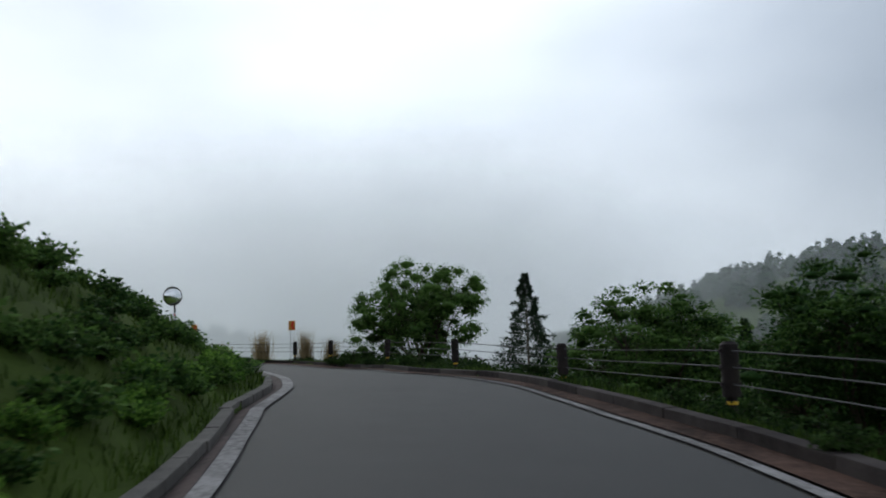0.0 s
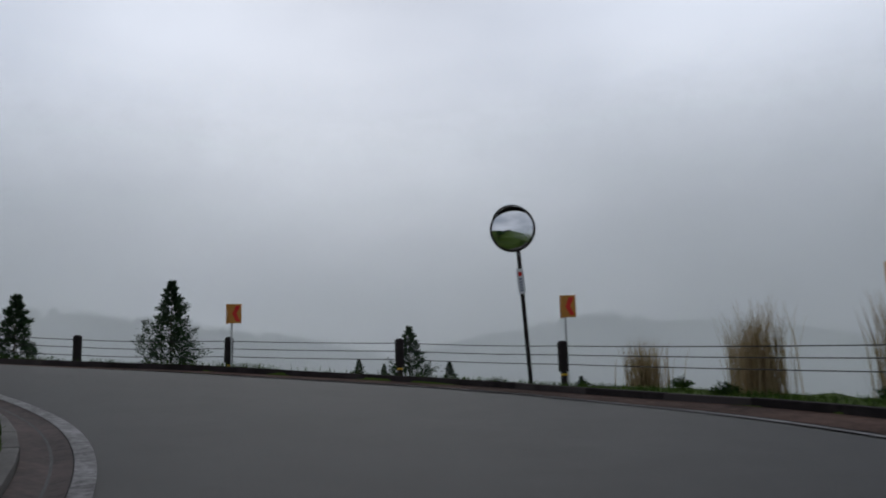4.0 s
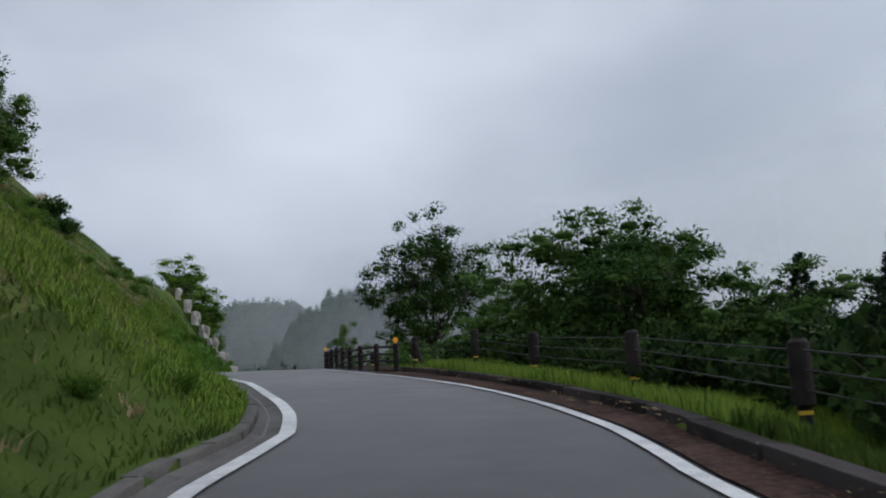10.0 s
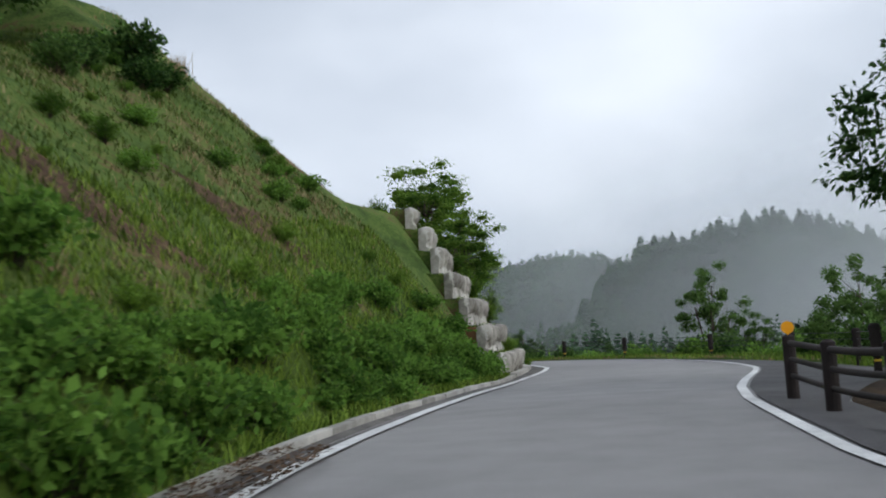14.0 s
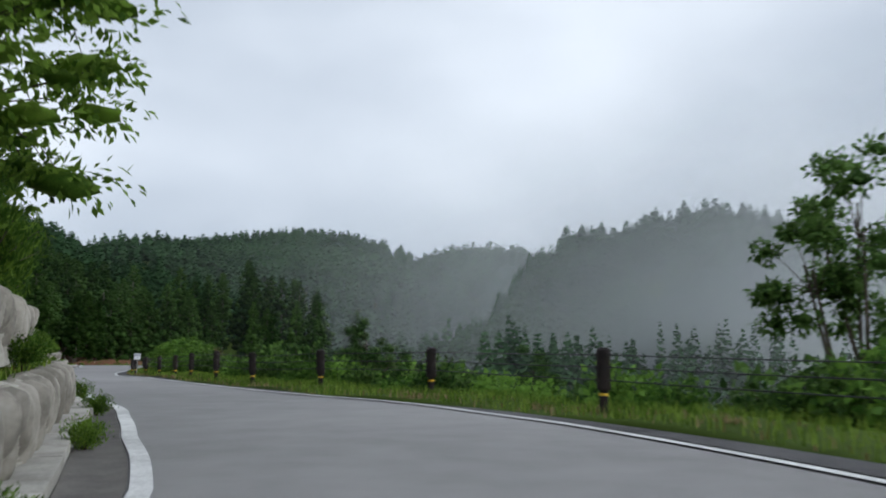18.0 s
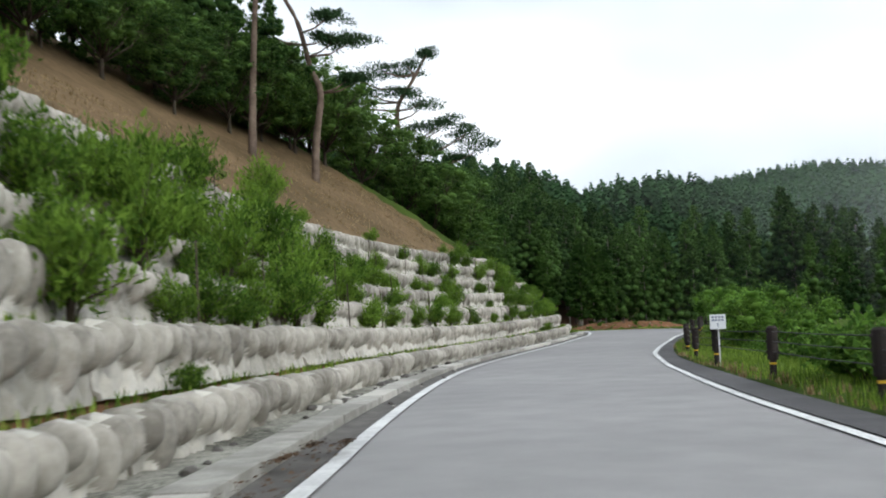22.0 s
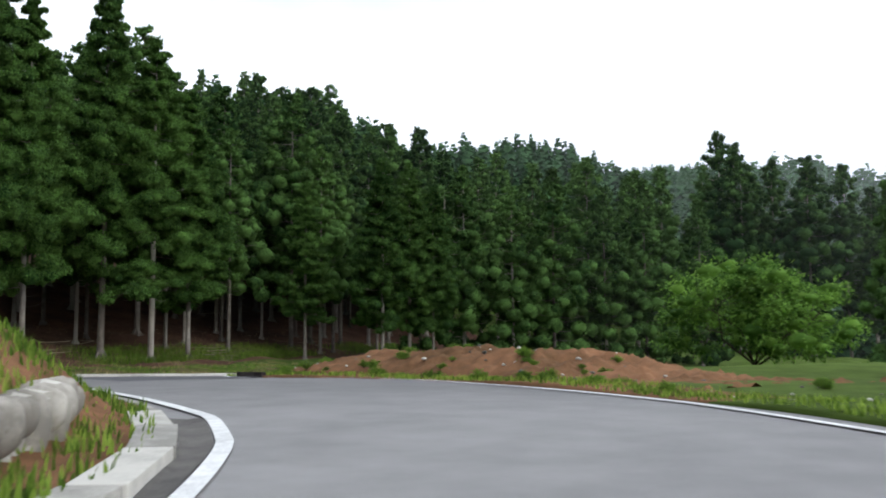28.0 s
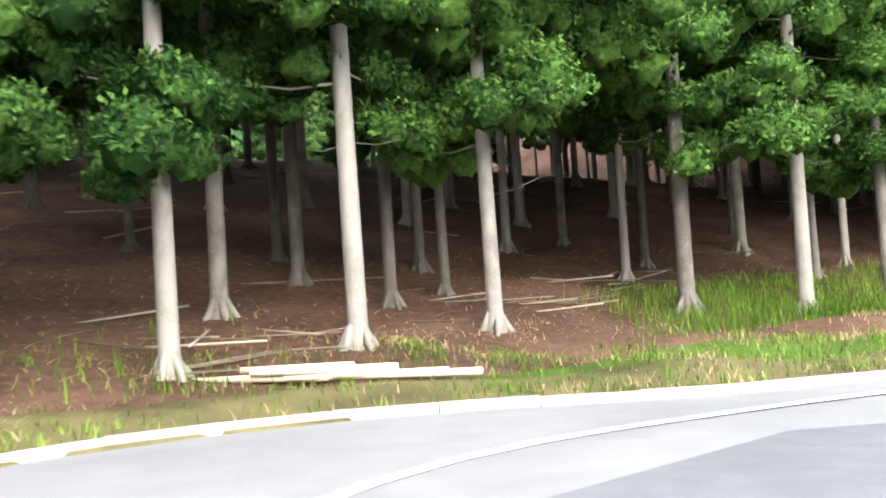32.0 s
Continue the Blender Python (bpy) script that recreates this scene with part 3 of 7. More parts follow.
road("road_lower", -30, 76, M_ASPHALT, "asphalt of the lower mountain road, dim light painted into its tone")
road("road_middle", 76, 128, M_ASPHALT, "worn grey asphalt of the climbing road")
road("road_upper", 128, END - 1, M_ASPHALT, "pale grey asphalt of the upper road")
for a, b, mat, label in ((-30, 68, M_LINE_OLD, "faded dirty edge line round the hairpin"), (68, 276, M_LINE, "worn white edge line beside the gutter"), (276, END - 2, M_LINE, "clean white edge line round the bend")):
    tagged(strip("edge_line", a, b, [(plus(LEFT, -0.09), 0.035), (plus(LEFT, 0.09), 0.037)], mat), label, "road marking", kind="structure")
for a, b, mat in ((-30, 58, M_LINE_OLD), (71.4, 72.9, M_LINE), (78.6, 282.4, M_LINE)):
    tagged(strip("edge_line", a, b, [(plus(RIGHT, -0.08), 0.036), (plus(RIGHT, 0.08), 0.033)], mat), "worn white edge line on the valley side", "road marking", kind="structure")
tagged(strip("shoulder", 104, 258, [(plus(RIGHT, 0.14), 0.034), (lambda s: (RIGHT(s) + PAVED_R(s)) / 2 + 0.05, 0.022), (lambda s: PAVED_R(s) - 0.01, 0.012)],
             material("dark_shoulder_asphalt", (0.045, 0.043, 0.045), (0.1, 0.096, 0.098), 1.5, 0.88, 0.35, 0.3, fine=40, grain=0.7)), "darker patched asphalt of the valley-side shoulder", "road", kind="structure")

# ---- verges, kerbs and gutters ----
def verge(name, s0, s1, side, reach, mat, label, low=0.0):
    n = int((s1 - s0) / 0.6) + 1
    s = np.linspace(s0, s1, n)
    edge = PAVED_R(s) if side > 0 else PAVED_L(s)
    cols = []
    for d, sink in ((0.0, -0.1), (0.02, 0.0), (0.45, 0.01), (0.9, 0.03), (1.35, 0.04), (reach, 0.03), (reach + 0.5, -0.25)):
        p = on_plan(s, edge + side * d)
        p[:, 2] = ground_height(p[:, 0], p[:, 1], False) + sink - low * (d < 1.0)
        cols.append(p)
    ob = mesh_object(name, np.stack(cols, 1).reshape(-1, 3), grid_faces(n, len(cols)), mat, True)
    return tagged(ob, label, "verge", kind="structure")


verge("verge", -28, 142, -1, 1.9, M_GROUND, "mossy grass verge at the foot of the bank")
verge("verge", 256, 272, -1, 1.9, M_EARTH, "stony grass verge inside the upper bend")
verge("verge", 272, 334, -1, 1.9, material("litter_and_moss", (0.045, 0.038, 0.018), (0.12, 0.1, 0.045), 1.6, 0.95, 0.5, 0.4), "mossy needle-strewn verge before the cedar wood", 0.06)
verge("verge", -28, 106, 1, 1.9, M_GROUND, "grass verge under the cable fence", 0.07)
verge("verge", 106, 128, 1, 1.9, material("dark_leaf_soil", (0.018, 0.014, 0.01), (0.075, 0.052, 0.034), 4.0, 0.95, 0.6, 0.5, fine=14, grain=0.8), "bare littered soil under the pipe railing")
verge("verge", 128, 262, 1, 1.9, M_GROUND, "cut grass verge beside the shoulder")
verge("verge", 262, 334, 1, 1.9, M_EARTH, "earthy verge of the traffic island")
tagged(strip("drain", -28, 64, [(plus(LEFT, -0.10), 0.032), (plus(LEFT, -0.28), 0.0), (lambda s: PAVED_L(s) + 0.02, 0.04)], material("red_stained_gutter", (0.022, 0.016, 0.016), (0.08, 0.055, 0.05), 2.2, 0.9, 0.3, 0.5, fine=12, grain=0.7)), "dark red-stained gutter inside the hairpin", "gutter", kind="structure")
tagged(strip("drain", 64, 142, [(plus(LEFT, -0.10), 0.032), (plus(LEFT, -0.28), 0.0), (lambda s: PAVED_L(s) + 0.02, 0.04)], M_GUTTER), "stained concrete gutter beside the edge line", "gutter", kind="structure")
tagged(strip("drain", 142, 262, [(plus(LEFT, -0.11), 0.033), (plus(LEFT, -0.3), 0.012), (lambda s: PAVED_L(s) + 0.02, 0.04)], M_GUTTER), "dark wet gutter below the wall", "gutter", kind="structure")
tagged(strip("dirt_strip", -28, 106, [(lambda s: RIGHT(s) + 0.14 - (0.5 + 0.2 * np.sin(s * 1.9) + 0.12 * np.sin(s * 5.3)) * soft(56, 59, s) * (1 - soft(69, 77, s)), lambda s: 0.036 - 0.03 * soft(56, 59, s) * (1 - soft(69, 77, s))), (lambda s: (RIGHT(s) + PAVED_R(s)) / 2, 0.05), (lambda s: PAVED_R(s) + 0.03, 0.06)],
             material("needle_and_soil_dirt", (0.026, 0.016, 0.013), (0.1, 0.06, 0.047), 3.0, 0.95, 0.5, 0.5, fine=12, grain=0.7)), "reddish dirt and leaf litter against the kerb", "dirt", kind="stuff")


def box(bm, sx, sy, sz, at=(0, 0, 0), bevel=0.0, turn=None):
    m = Matrix.Translation(at) @ (turn or Matrix()) @ Matrix.Diagonal((sx, sy, sz, 1))
    r = bmesh.ops.create_cube(bm, size=1.0, matrix=m)
    if bevel:
        edges = list({e for v in r["verts"] for e in v.link_edges})
        bmesh.ops.bevel(bm, geom=edges, offset=bevel, segments=2, affect="EDGES", profile=0.7)
    return bm


def rod(bm, a, b, r0, r1=None, sides=8):
    a, b = Vector(a), Vector(b)
    d = b - a
    m = Matrix.Translation((a + b) / 2) @ d.to_track_quat("Z", "Y").to_matrix().to_4x4()
    bmesh.ops.create_cone(bm, cap_ends=True, segments=sides, radius1=r0, radius2=r0 if r1 is None else r1, depth=d.length, matrix=m)
    return bm


def frame_at(s, off, h=0.0):
    p, q = on_plan(s - 0.5, off), on_plan(s + 0.5, off)
    c = on_plan(s, off, h)
    d = Vector(q - p).normalized()
    side = d.cross(Vector((0, 0, 1))).normalized()
    up = side.cross(d)
    m = Matrix((d, -side, up)).transposed().to_4x4()
    m.translation = c
    return m


def kerb_line(name, s0, s1, offset, length, width, low, high, mat, label):
    """A row of kerb stones, each an object on one mesh."""
    line = new(name)
    tagged(line, label, "kerb", kind="structure")
    bm = bmesh.new()
    box(bm, length - 0.012, width, high - low, (0, 0, (high + low) / 2), 0.018)
    me = bpy.data.meshes.new("kerb_stone")
    bm.to_mesh(me)
    bm.free()
    me.materials.append(mat)
    fine = np.linspace(s0, s1, 2500)
    run = on_plan(fine, offset(fine))
    arc = np.r_[0, np.cumsum(np.linalg.norm(np.diff(run, axis=0), axis=1))]
    rng = random.Random(5)
    for d in np.arange(length / 2, arc[-1], length):
        s = float(np.interp(d, arc, fine))
        m = frame_at(s, float(offset(s)))
        a = Vector([np.interp(d + length / 2, arc, run[:, i]) - np.interp(d - length / 2, arc, run[:, i]) for i in range(3)]).normalized()
        side = a.cross(Vector((0, 0, 1))).normalized()
        m = Matrix((a, -side, side.cross(a))).transposed().to_4x4()
        m.translation = [float(np.interp(d, arc, run[:, i])) for i in range(3)]
        ob = new("kerb_stone", me)
        ob.parent = line
        ob.matrix_world = m @ pose(0, rng.uniform(-0.008, 0.008), rng.uniform(-0.008, 0.006), rng.uniform(-1, 1), 0, rng.uniform(-0.3, 0.3))
    return line


kerb_line("kerb_valley_side", -12, 106, plus(PAVED_R, 0.1), 2.0, 0.2, -0.2, 0.19, M_KERB, "dark weathered concrete kerb on the valley side")
kerb_line("kerb_bend_side", -12, 62, plus(PAVED_L, -0.07), 1.0, 0.15, -0.2, 0.12, M_GUTTER, "stained mossy kerb inside the hairpin")
kerb_line("kerb_bank_foot", 62, 108, plus(PAVED_L, -0.07), 1.0, 0.15, -0.2, 0.12, M_GUTTER, "stained concrete kerb below the grassy bank")
kerb_line("kerb_bank_side", 108, 141, plus(PAVED_L, -0.07), 1.0, 0.15, -0.2, 0.12, M_CONCRETE, "pale weathered concrete kerb at the foot of the bank")
kerb_line("kerb_wall_side", 141, 262, plus(PAVED_L, -0.2), 2.0, 0.42, -0.2, 0.15, M_CONCRETE, "broad pale concrete kerb below the stone wall")
kerb_line("kerb_island", 278, 281.6, plus(PAVED_R, 0.07), 0.6, 0.15, -0.2, 0.17, M_KERB, "black kerb stones round the traffic island")
kerb_line("kerb_woodside", 262.5, 326, plus(PAVED_L, -0.06), 1.2, 0.13, -0.2, 0.11, M_CONCRETE, "low pale kerb along the wood's edge")


# ---- cable fences ----
def tube(points, r, sides=6):
    p = np.asarray(points, float)
    d = np.gradient(p, axis=0)
    d /= np.linalg.norm(d, axis=1)[:, None]
    ref = np.where(np.abs(d[:, 2:3]) > 0.9, np.array([[1.0, 0, 0]]), np.array([[0, 0, 1.0]]))
    u = np.cross(d, ref)
    u /= np.linalg.norm(u, axis=1)[:, None]
    w = np.cross(d, u)
    r = np.broadcast_to(np.asarray(r, float), (len(p),))
    a = np.linspace(0, 2 * np.pi, sides, endpoint=False)
    v = p[:, None] + (u[:, None] * np.cos(a)[None, :, None] + w[:, None] * np.sin(a)[None, :, None]) * r[:, None, None]
    f = grid_faces(len(p), sides, True).tolist()
    f += [list(range(sides))[::-1], list(range((len(p) - 1) * sides, len(p) * sides))]
    return v.reshape(-1, 3), f


def post_meshes():
    bm = bmesh.new()
    rod(bm, (0, 0, -0.35), (0, 0, 0.42), 0.066, sides=14)
    rod(bm, (0, 0, 0.38), (0, 0, 0.99), 0.108, sides=14)
    rod(bm, (0, 0, 0.99), (0, 0, 1.03), 0.108, 0.07, 14)
    for h in (0.53, 0.73, 0.92):
        box(bm, 0.06, 0.25, 0.05, (0, 0, h), 0.01)
    post = bpy.data.meshes.new("post")
    bm.to_mesh(post)
    bm.free()
    post.materials.append(M_POST)
    bm = bmesh.new()
    rod(bm, (0, 0, 0.29), (0, 0, 0.33), 0.0705, sides=14)
    band = bpy.data.meshes.new("band")
    bm.to_mesh(band)
    bm.free()
    band.materials.append(M_YELLOW)
    return post, band


POST, BAND = post_meshes()


def lean_rng(seed):
    r = random.Random(seed)
    return lambda a: r.uniform(-a, a)


def cable_fence(s0, s1, stops, label, seed):
    fence = empty("cable_fence", Matrix(), label, "fence", "cable fences")
    fine = np.linspace(s0, s1, 2500)
    run = on_plan(fine, FENCE(fine))
    run[:, 2] = ground_height(run[:, 0], run[:, 1], False)
    arc = np.r_[0, np.cumsum(np.hypot(*np.diff(run[:, :2], axis=0).T))]
    tilt = lean_rng(seed)
    feet = []
    for d in [float(w) for w in stops.split()]:
        foot = np.array([np.interp(d, arc, run[:, i]) for i in range(3)])
        feet.append(foot)
        s = float(np.interp(d, arc, fine))
        ob = new("post", POST)
        ob.parent = fence
        ob.matrix_world = Matrix.Translation(foot) @ Euler((tilt(0.03), tilt(0.03), heading(s))).to_matrix().to_4x4()
        b = new("band", BAND)
        b.parent = ob
        tagged(b, "yellow reflective band")
    feet = np.array(feet)
    line = spline([tuple(p) for p in feet], 6) if len(feet) > 3 else feet
    for h in (0.53, 0.73, 0.92):
        sag = np.tile([0, 0.008, 0.014, 0.016, 0.014, 0.008], len(feet))[:len(line)] if len(feet) > 3 else 0
        p = line + np.stack([np.zeros(len(line)), np.zeros(len(line)), h - sag * np.ones(len(line))], -1)
        v, f = tube(p, 0.01, 5)
        c = mesh_object("cable", v, f, M_CABLE, True)
        c.parent = fence
    for end, nxt in ((feet[0], feet[1]), (feet[-1], feet[-2])):
        bm = bmesh.new()
        way = Vector(nxt - end).normalized()
        rod(bm, Vector(end) + way * 0.95 + Vector((0, 0, -0.15)), Vector(end) + way * 0.06 + Vector((0, 0, 0.9)), 0.05, sides=10)
        part("end_strut", bm, M_POST, fence)
    return fence


cable_fence(-14, 107.2, "8 16.8 25.5 34.3 43 52.3 60.3 65.4 73.9 78.3 82.9 86.7 91.75 98.2 104.7 111.1 117.3 122.4 128.4 133.1 138.2", "dark brown cable fence with three sagging strands", 3)
cable_fence(129.5, 256, "1.2 9.5 18 24.9 31.8 38.5 43.5 48.5 53.2 58.9 65.3 71 77 83.7 89 94.5 101 107 113 118.5 124 130", "dark brown posts with three steel cables on the grass verge", 4)


def pipe_rail():
    rail = empty("pipe_railing", Matrix(), "dark brown pipe railing with three rails beside the drop", "railing")
    fine = np.linspace(106.4, 124.9, 400)
    run = on_plan(fine, RAIL(fine))
    run[:, 2] = ground_height(run[:, 0], run[:, 1], False)
    arc = np.r_[0, np.cumsum(np.linalg.norm(np.diff(run, axis=0), axis=1))]
    for h, r in ((0.72, 0.042), (0.5, 0.036), (0.28, 0.036)):
        v, f = tube(run[::8] + np.array([0, 0, h]), r, 8)
        ob = mesh_object("rail", v, f, M_POST, True)
        ob.parent = rail
    for d in np.linspace(0.1, arc[-1] - 0.35, 9):
        foot = [float(np.interp(d, arc, run[:, i])) for i in range(3)]
        bm = bmesh.new()
        rod(bm, (0, 0, -0.3), (0, 0, 0.8), 0.085, sides=12)
        rod(bm, (0, 0, 0.8), (0, 0, 0.83), 0.085, 0.05, 12)
        ob = part("post", bm, M_POST, rail)
        ob.location = foot
    for d in (0.1, arc[-1] - 0.35):
        foot = Vector([float(np.interp(d, arc, run[:, i])) for i in range(3)])
        s = float(np.interp(d, arc, fine))
        bm = bmesh.new()
        back = Vector((-math.cos(heading(s)), -math.sin(heading(s)), 0))
        rod(bm, (0, 0, 0.75), (0, 0, 0.86), 0.02)
        rod(bm, Vector((0, 0, 0.93)) - back * 0.02, Vector((0, 0, 0.93)) + back * 0.02, 0.085, sides=20)
        ob = part("reflector", bm, M_AMBER, rail, "round amber reflector")
        ob.location = foot
    return rail


pipe_rail()


# ---- stepped wall of moulded stone blocks ----
def block_mesh(seed, length=1.9, high=0.8):
    """A facing block cast as one row of round knobs over a pale recessed foot with wedges."""
    rng = np.random.RandomState(seed)
    cols, rows = 85, 24
    x, z = np.meshgrid(np.linspace(-length / 2, length / 2, cols), np.linspace(0, 1, rows))
    n = 6
    edges = np.linspace(-length / 2, length / 2, n + 1) + np.r_[0, rng.uniform(-0.08, 0.08, n - 1), 0]
    base = 0.075 + 0.02 * np.sin(x * 9 + seed) * np.sin(z * 7)
    knobs, crest = np.zeros_like(x), np.zeros(cols)
    for i in range(n):
        c, w = (edges[i] + edges[i + 1]) / 2, (edges[i + 1] - edges[i]) / 2
        low, tip = rng.choice((0.12, 0.3, 0.36, 0.42, 0.5)), rng.uniform(0.99, 1.1)
        cz, hz = (tip + low) / 2, (tip - low) / 2
        lean = rng.uniform(-0.2, 0.2)
        q = np.abs((x - c - lean * (z - cz) * 0.35) / (w * 0.95 * (1.0 - 0.2 * np.clip(cz - z, 0, 1) / hz))) ** 2.6 + np.abs((z - cz) / hz) ** 2.4
        knobs = np.maximum(knobs, rng.uniform(0.25, 0.32) * np.clip(1 - q, 0, 1) ** 0.45 * (0.85 + 0.18 * z))
        crest = np.maximum(crest, np.clip(1 - np.abs((x[0] - c) / w) ** 2.4, 0, 1) ** 0.5 * rng.uniform(0.75, 1.0))
    for c in np.r_[edges, (edges[1:] + edges[:-1]) / 2 + rng.uniform(-0.08, 0.08, n)][rng.permutation(2 * n + 1)[:n + 2]]:
        c, w, top, lean = c + rng.uniform(-0.04, 0.04), rng.uniform(0.12, 0.2), rng.uniform(0.36, 0.62), rng.uniform(-0.12, 0.12)
        inside = np.clip((w * np.clip(1 - z / top, 0, 1) ** 0.75 - np.abs(x - c - lean * z / top)) / 0.05, 0, 1)
        base = np.maximum(base, inside ** 0.6 * (0.19 - 0.07 * z / top))
    pale = (base > knobs) * 1.0
    relief = np.maximum(knobs, base)
    relief += 0.01 * np.sin(x * 21 + seed) * np.sin(z * 9 + 2 * seed) + rng.normal(0, 0.0025, x.shape)
    tall = high * (0.68 + 0.32 * crest)
    front = np.stack([x, 0.13 - relief, z * tall[None]], -1)
    front[-1, :, 1] += 0.1
    front[-2, :, 1] += 0.02
    back = np.stack([x[-1], np.full(cols, 0.34), tall - 0.05], -1)
    back2 = np.stack([x[-1], np.full(cols, 0.34), np.zeros(cols)], -1)
    v = np.vstack([front.reshape(-1, 3), back, back2])
    f = grid_faces(rows + 2, cols).tolist()
    side_a = [r * cols for r in range(rows + 2)]
    side_b = [r * cols + cols - 1 for r in range(rows + 2)][::-1]
    me = bpy.data.meshes.new("block")
    me.from_pydata(v.tolist(), [], f + [side_a, side_b])
    me.polygons.foreach_set("use_smooth", [True] * len(f) + [False] * 2)
    me.materials.append(M_KNOB)
    me.materials.append(M_STONE)
    tone = np.zeros(len(me.polygons), np.int32)
    tone[:(rows - 1) * (cols - 1)] = (pale[:-1, :-1] + pale[1:, :-1] + pale[:-1, 1:] + pale[1:, 1:] > 1.5).ravel()
    me.polygons.foreach_set("material_index", tone)
    return me


BLOCKS = [block_mesh(k) for k in range(8)]
ROW_START = [141.0, 141.6, 142.2, 143.2, 144.4, 145.8, 147.2]
ROW_END = [260.0, 256.0, 253.0, 251.5, 250.0, 248.5, 246.5]


def low_end(s):
    """1 where the wall is steep at its lower end, 0 where it stands back."""
    return 1 - soft(156.0, 186.0, np.asarray(s, float))


def row_offset(k):
    return lambda s: PAVED_L(s) - (1.05 + 0.71 * k) * (1 - low_end(s)) - (0.32 + 0.62 * k) * low_end(s)


def row_base(k):
    return lambda s: -0.12 + k * (0.765 + 0.165 * low_end(s))


def row_top(k, d=0.0):
    return lambda s: row_base(k)(s) + 0.7 + 0.15 * low_end(s) + d


def wall_course(k):
    course = new("stone_wall_course")
    tagged(course, "pale grey moulded stone blocks in one stepped wall course", "retaining wall", "wall courses", "structure")
    fine = np.linspace(ROW_START[k], ROW_END[k], 3000)
    run = on_plan(fine, row_offset(k)(fine), row_base(k)(fine))
    arc = np.r_[0, np.cumsum(np.linalg.norm(np.diff(run, axis=0), axis=1))]
    rng = random.Random(70 + k)
    for d in np.arange(0.95, arc[-1], 1.9):
        a, b = [Vector([float(np.interp(e, arc, run[:, i])) for i in range(3)]) for e in (d - 0.95, d + 0.95)]
        s = float(np.interp(d, arc, fine))
        way = (b - a).normalized()
        side = way.cross(Vector((0, 0, 1))).normalized()
        m = Matrix((way, -side, side.cross(way))).transposed().to_4x4()
        m.translation = (a + b) / 2 + Vector((0, 0, rng.uniform(-0.02, 0.02))) - side * rng.uniform(-0.03, 0.03)
        ob = new("block", rng.choice(BLOCKS))
        ob.parent = course
        ob.matrix_world = m @ Matrix.Diagonal((1, 1, 1 + 0.2 * float(low_end(s)), 1))
    top = strip("terrace", ROW_START[k] + 0.3, ROW_END[k] - 0.2, [(plus(row_offset(k), -0.14), row_top(k, -0.1)), (plus(row_offset(k), -0.45), row_top(k, -0.02)), (plus(row_offset(k), -0.98), row_top(k, 0.06)),
                                                                  (plus(row_offset(k), -0.98), row_top(k, -0.95)), (plus(row_offset(k), -0.14), row_top(k, -0.95))], M_EARTH if k in (0, 1) else M_BANK, close=True, caps=True, smooth=False)
    tagged(top, "narrow earth terrace above a wall course", "terrace", kind="structure")
    return course


for k in range(7):
    wall_course(k)


# ---- patched asphalt and the island ----
def road_patch():
    corners = [(-190.5, -83.4), (-192.5, -88.5), (-194.3, -93.0), (-197.5, -94.4), (-202.5, -93.6), (-201.0, -90.0), (-198.4, -88.9), (-196.4, -86.6), (-195.3, -83.4)]
    c = np.mean(corners, axis=0)
    pts = [tuple(c)] + [tuple(c + (np.array(q) - c) * k) for k in (0.5, 1.0) for q in corners]
    n = len(corners)
    _, _, z, _ = locate(np.array([p[0] for p in pts]), np.array([p[1] for p in pts]))
    v = [(p[0], p[1], h + 0.036) for p, h in zip(pts, z)]
    f = [[0, 1 + i, 1 + (i + 1) % n] for i in range(n)] + [[1 + i, 1 + n + i, 1 + n + (i + 1) % n, 1 + (i + 1) % n] for i in range(n)]
    return tagged(mesh_object("road_patch", v, f, M_PATCH), "fresh dark asphalt patch in the pale road", "road patch", kind="structure")


road_patch()


def bare_scar(s0, s1, high, low, seed):
    """A ragged scar of bare earth on the bank, thin and sunk along its rim."""
    n, m = 34, 26
    ss, kk = np.meshgrid(np.linspace(s0, s1, n), np.linspace(0, 1, m), indexing="ij")
    v = on_plan(ss.ravel(), high + (low - high) * kk.ravel() + 0.35 * (ss.ravel() - s0))
    rim = np.minimum(np.minimum(ss - s0, s1 - ss) / (s1 - s0), np.minimum(kk, 1 - kk)).ravel()
    lift = [0.3 * min(r, 0.28) - 0.045 + 0.045 * noise.noise(Vector((p[0] + seed, p[1], p[2])) * 1.6) + 0.02 * noise.noise(Vector(p) * 6.0) for r, p in zip(rim, v.tolist())]
    v[:, 2] = ground_height(v[:, 0], v[:, 1], False) + lift
    return tagged(mesh_object("bare_earth", v, grid_faces(n, m).tolist(), M_SCAR, True), "ragged scar of bare brown earth on the grassy bank", "earth", kind="structure")


for scar in ((113.9, 118.6, -7.4, -5.2, 3.0), (120.5, 124.5, -7.8, -6.2, 8.0), (127.5, 131.0, -8.4, -6.8, 13.0), (104.0, 107.0, -6.6, -4.9, 30.0)):
    bare_scar(*scar)


def mound_height(st, d):
    """Height of the red earth heap at a station, d metres behind the road's edge."""
    k = (d - 1.0) / 6.5
    if not (264.5 < st < 285 and 0 < k < 1):
        return 0.0
    p = on_plan(st, float(PAVED_R(st)) + d)
    v = Vector((p[0], p[1], 0))
    high = 0.85 * soft(265.5, 271, st) * (1 - 0.7 * soft(276, 285, st))
    return float(high * math.sin(math.pi * min(1, k * 1.05)) ** 0.7 * (0.85 + 0.3 * noise.noise(v * 0.5)) + 0.1 * noise.noise(v * 1.3) + 0.15 * noise.noise(v * 2.7) + 0.12 * noise.noise(v * 6.5) - 0.05)


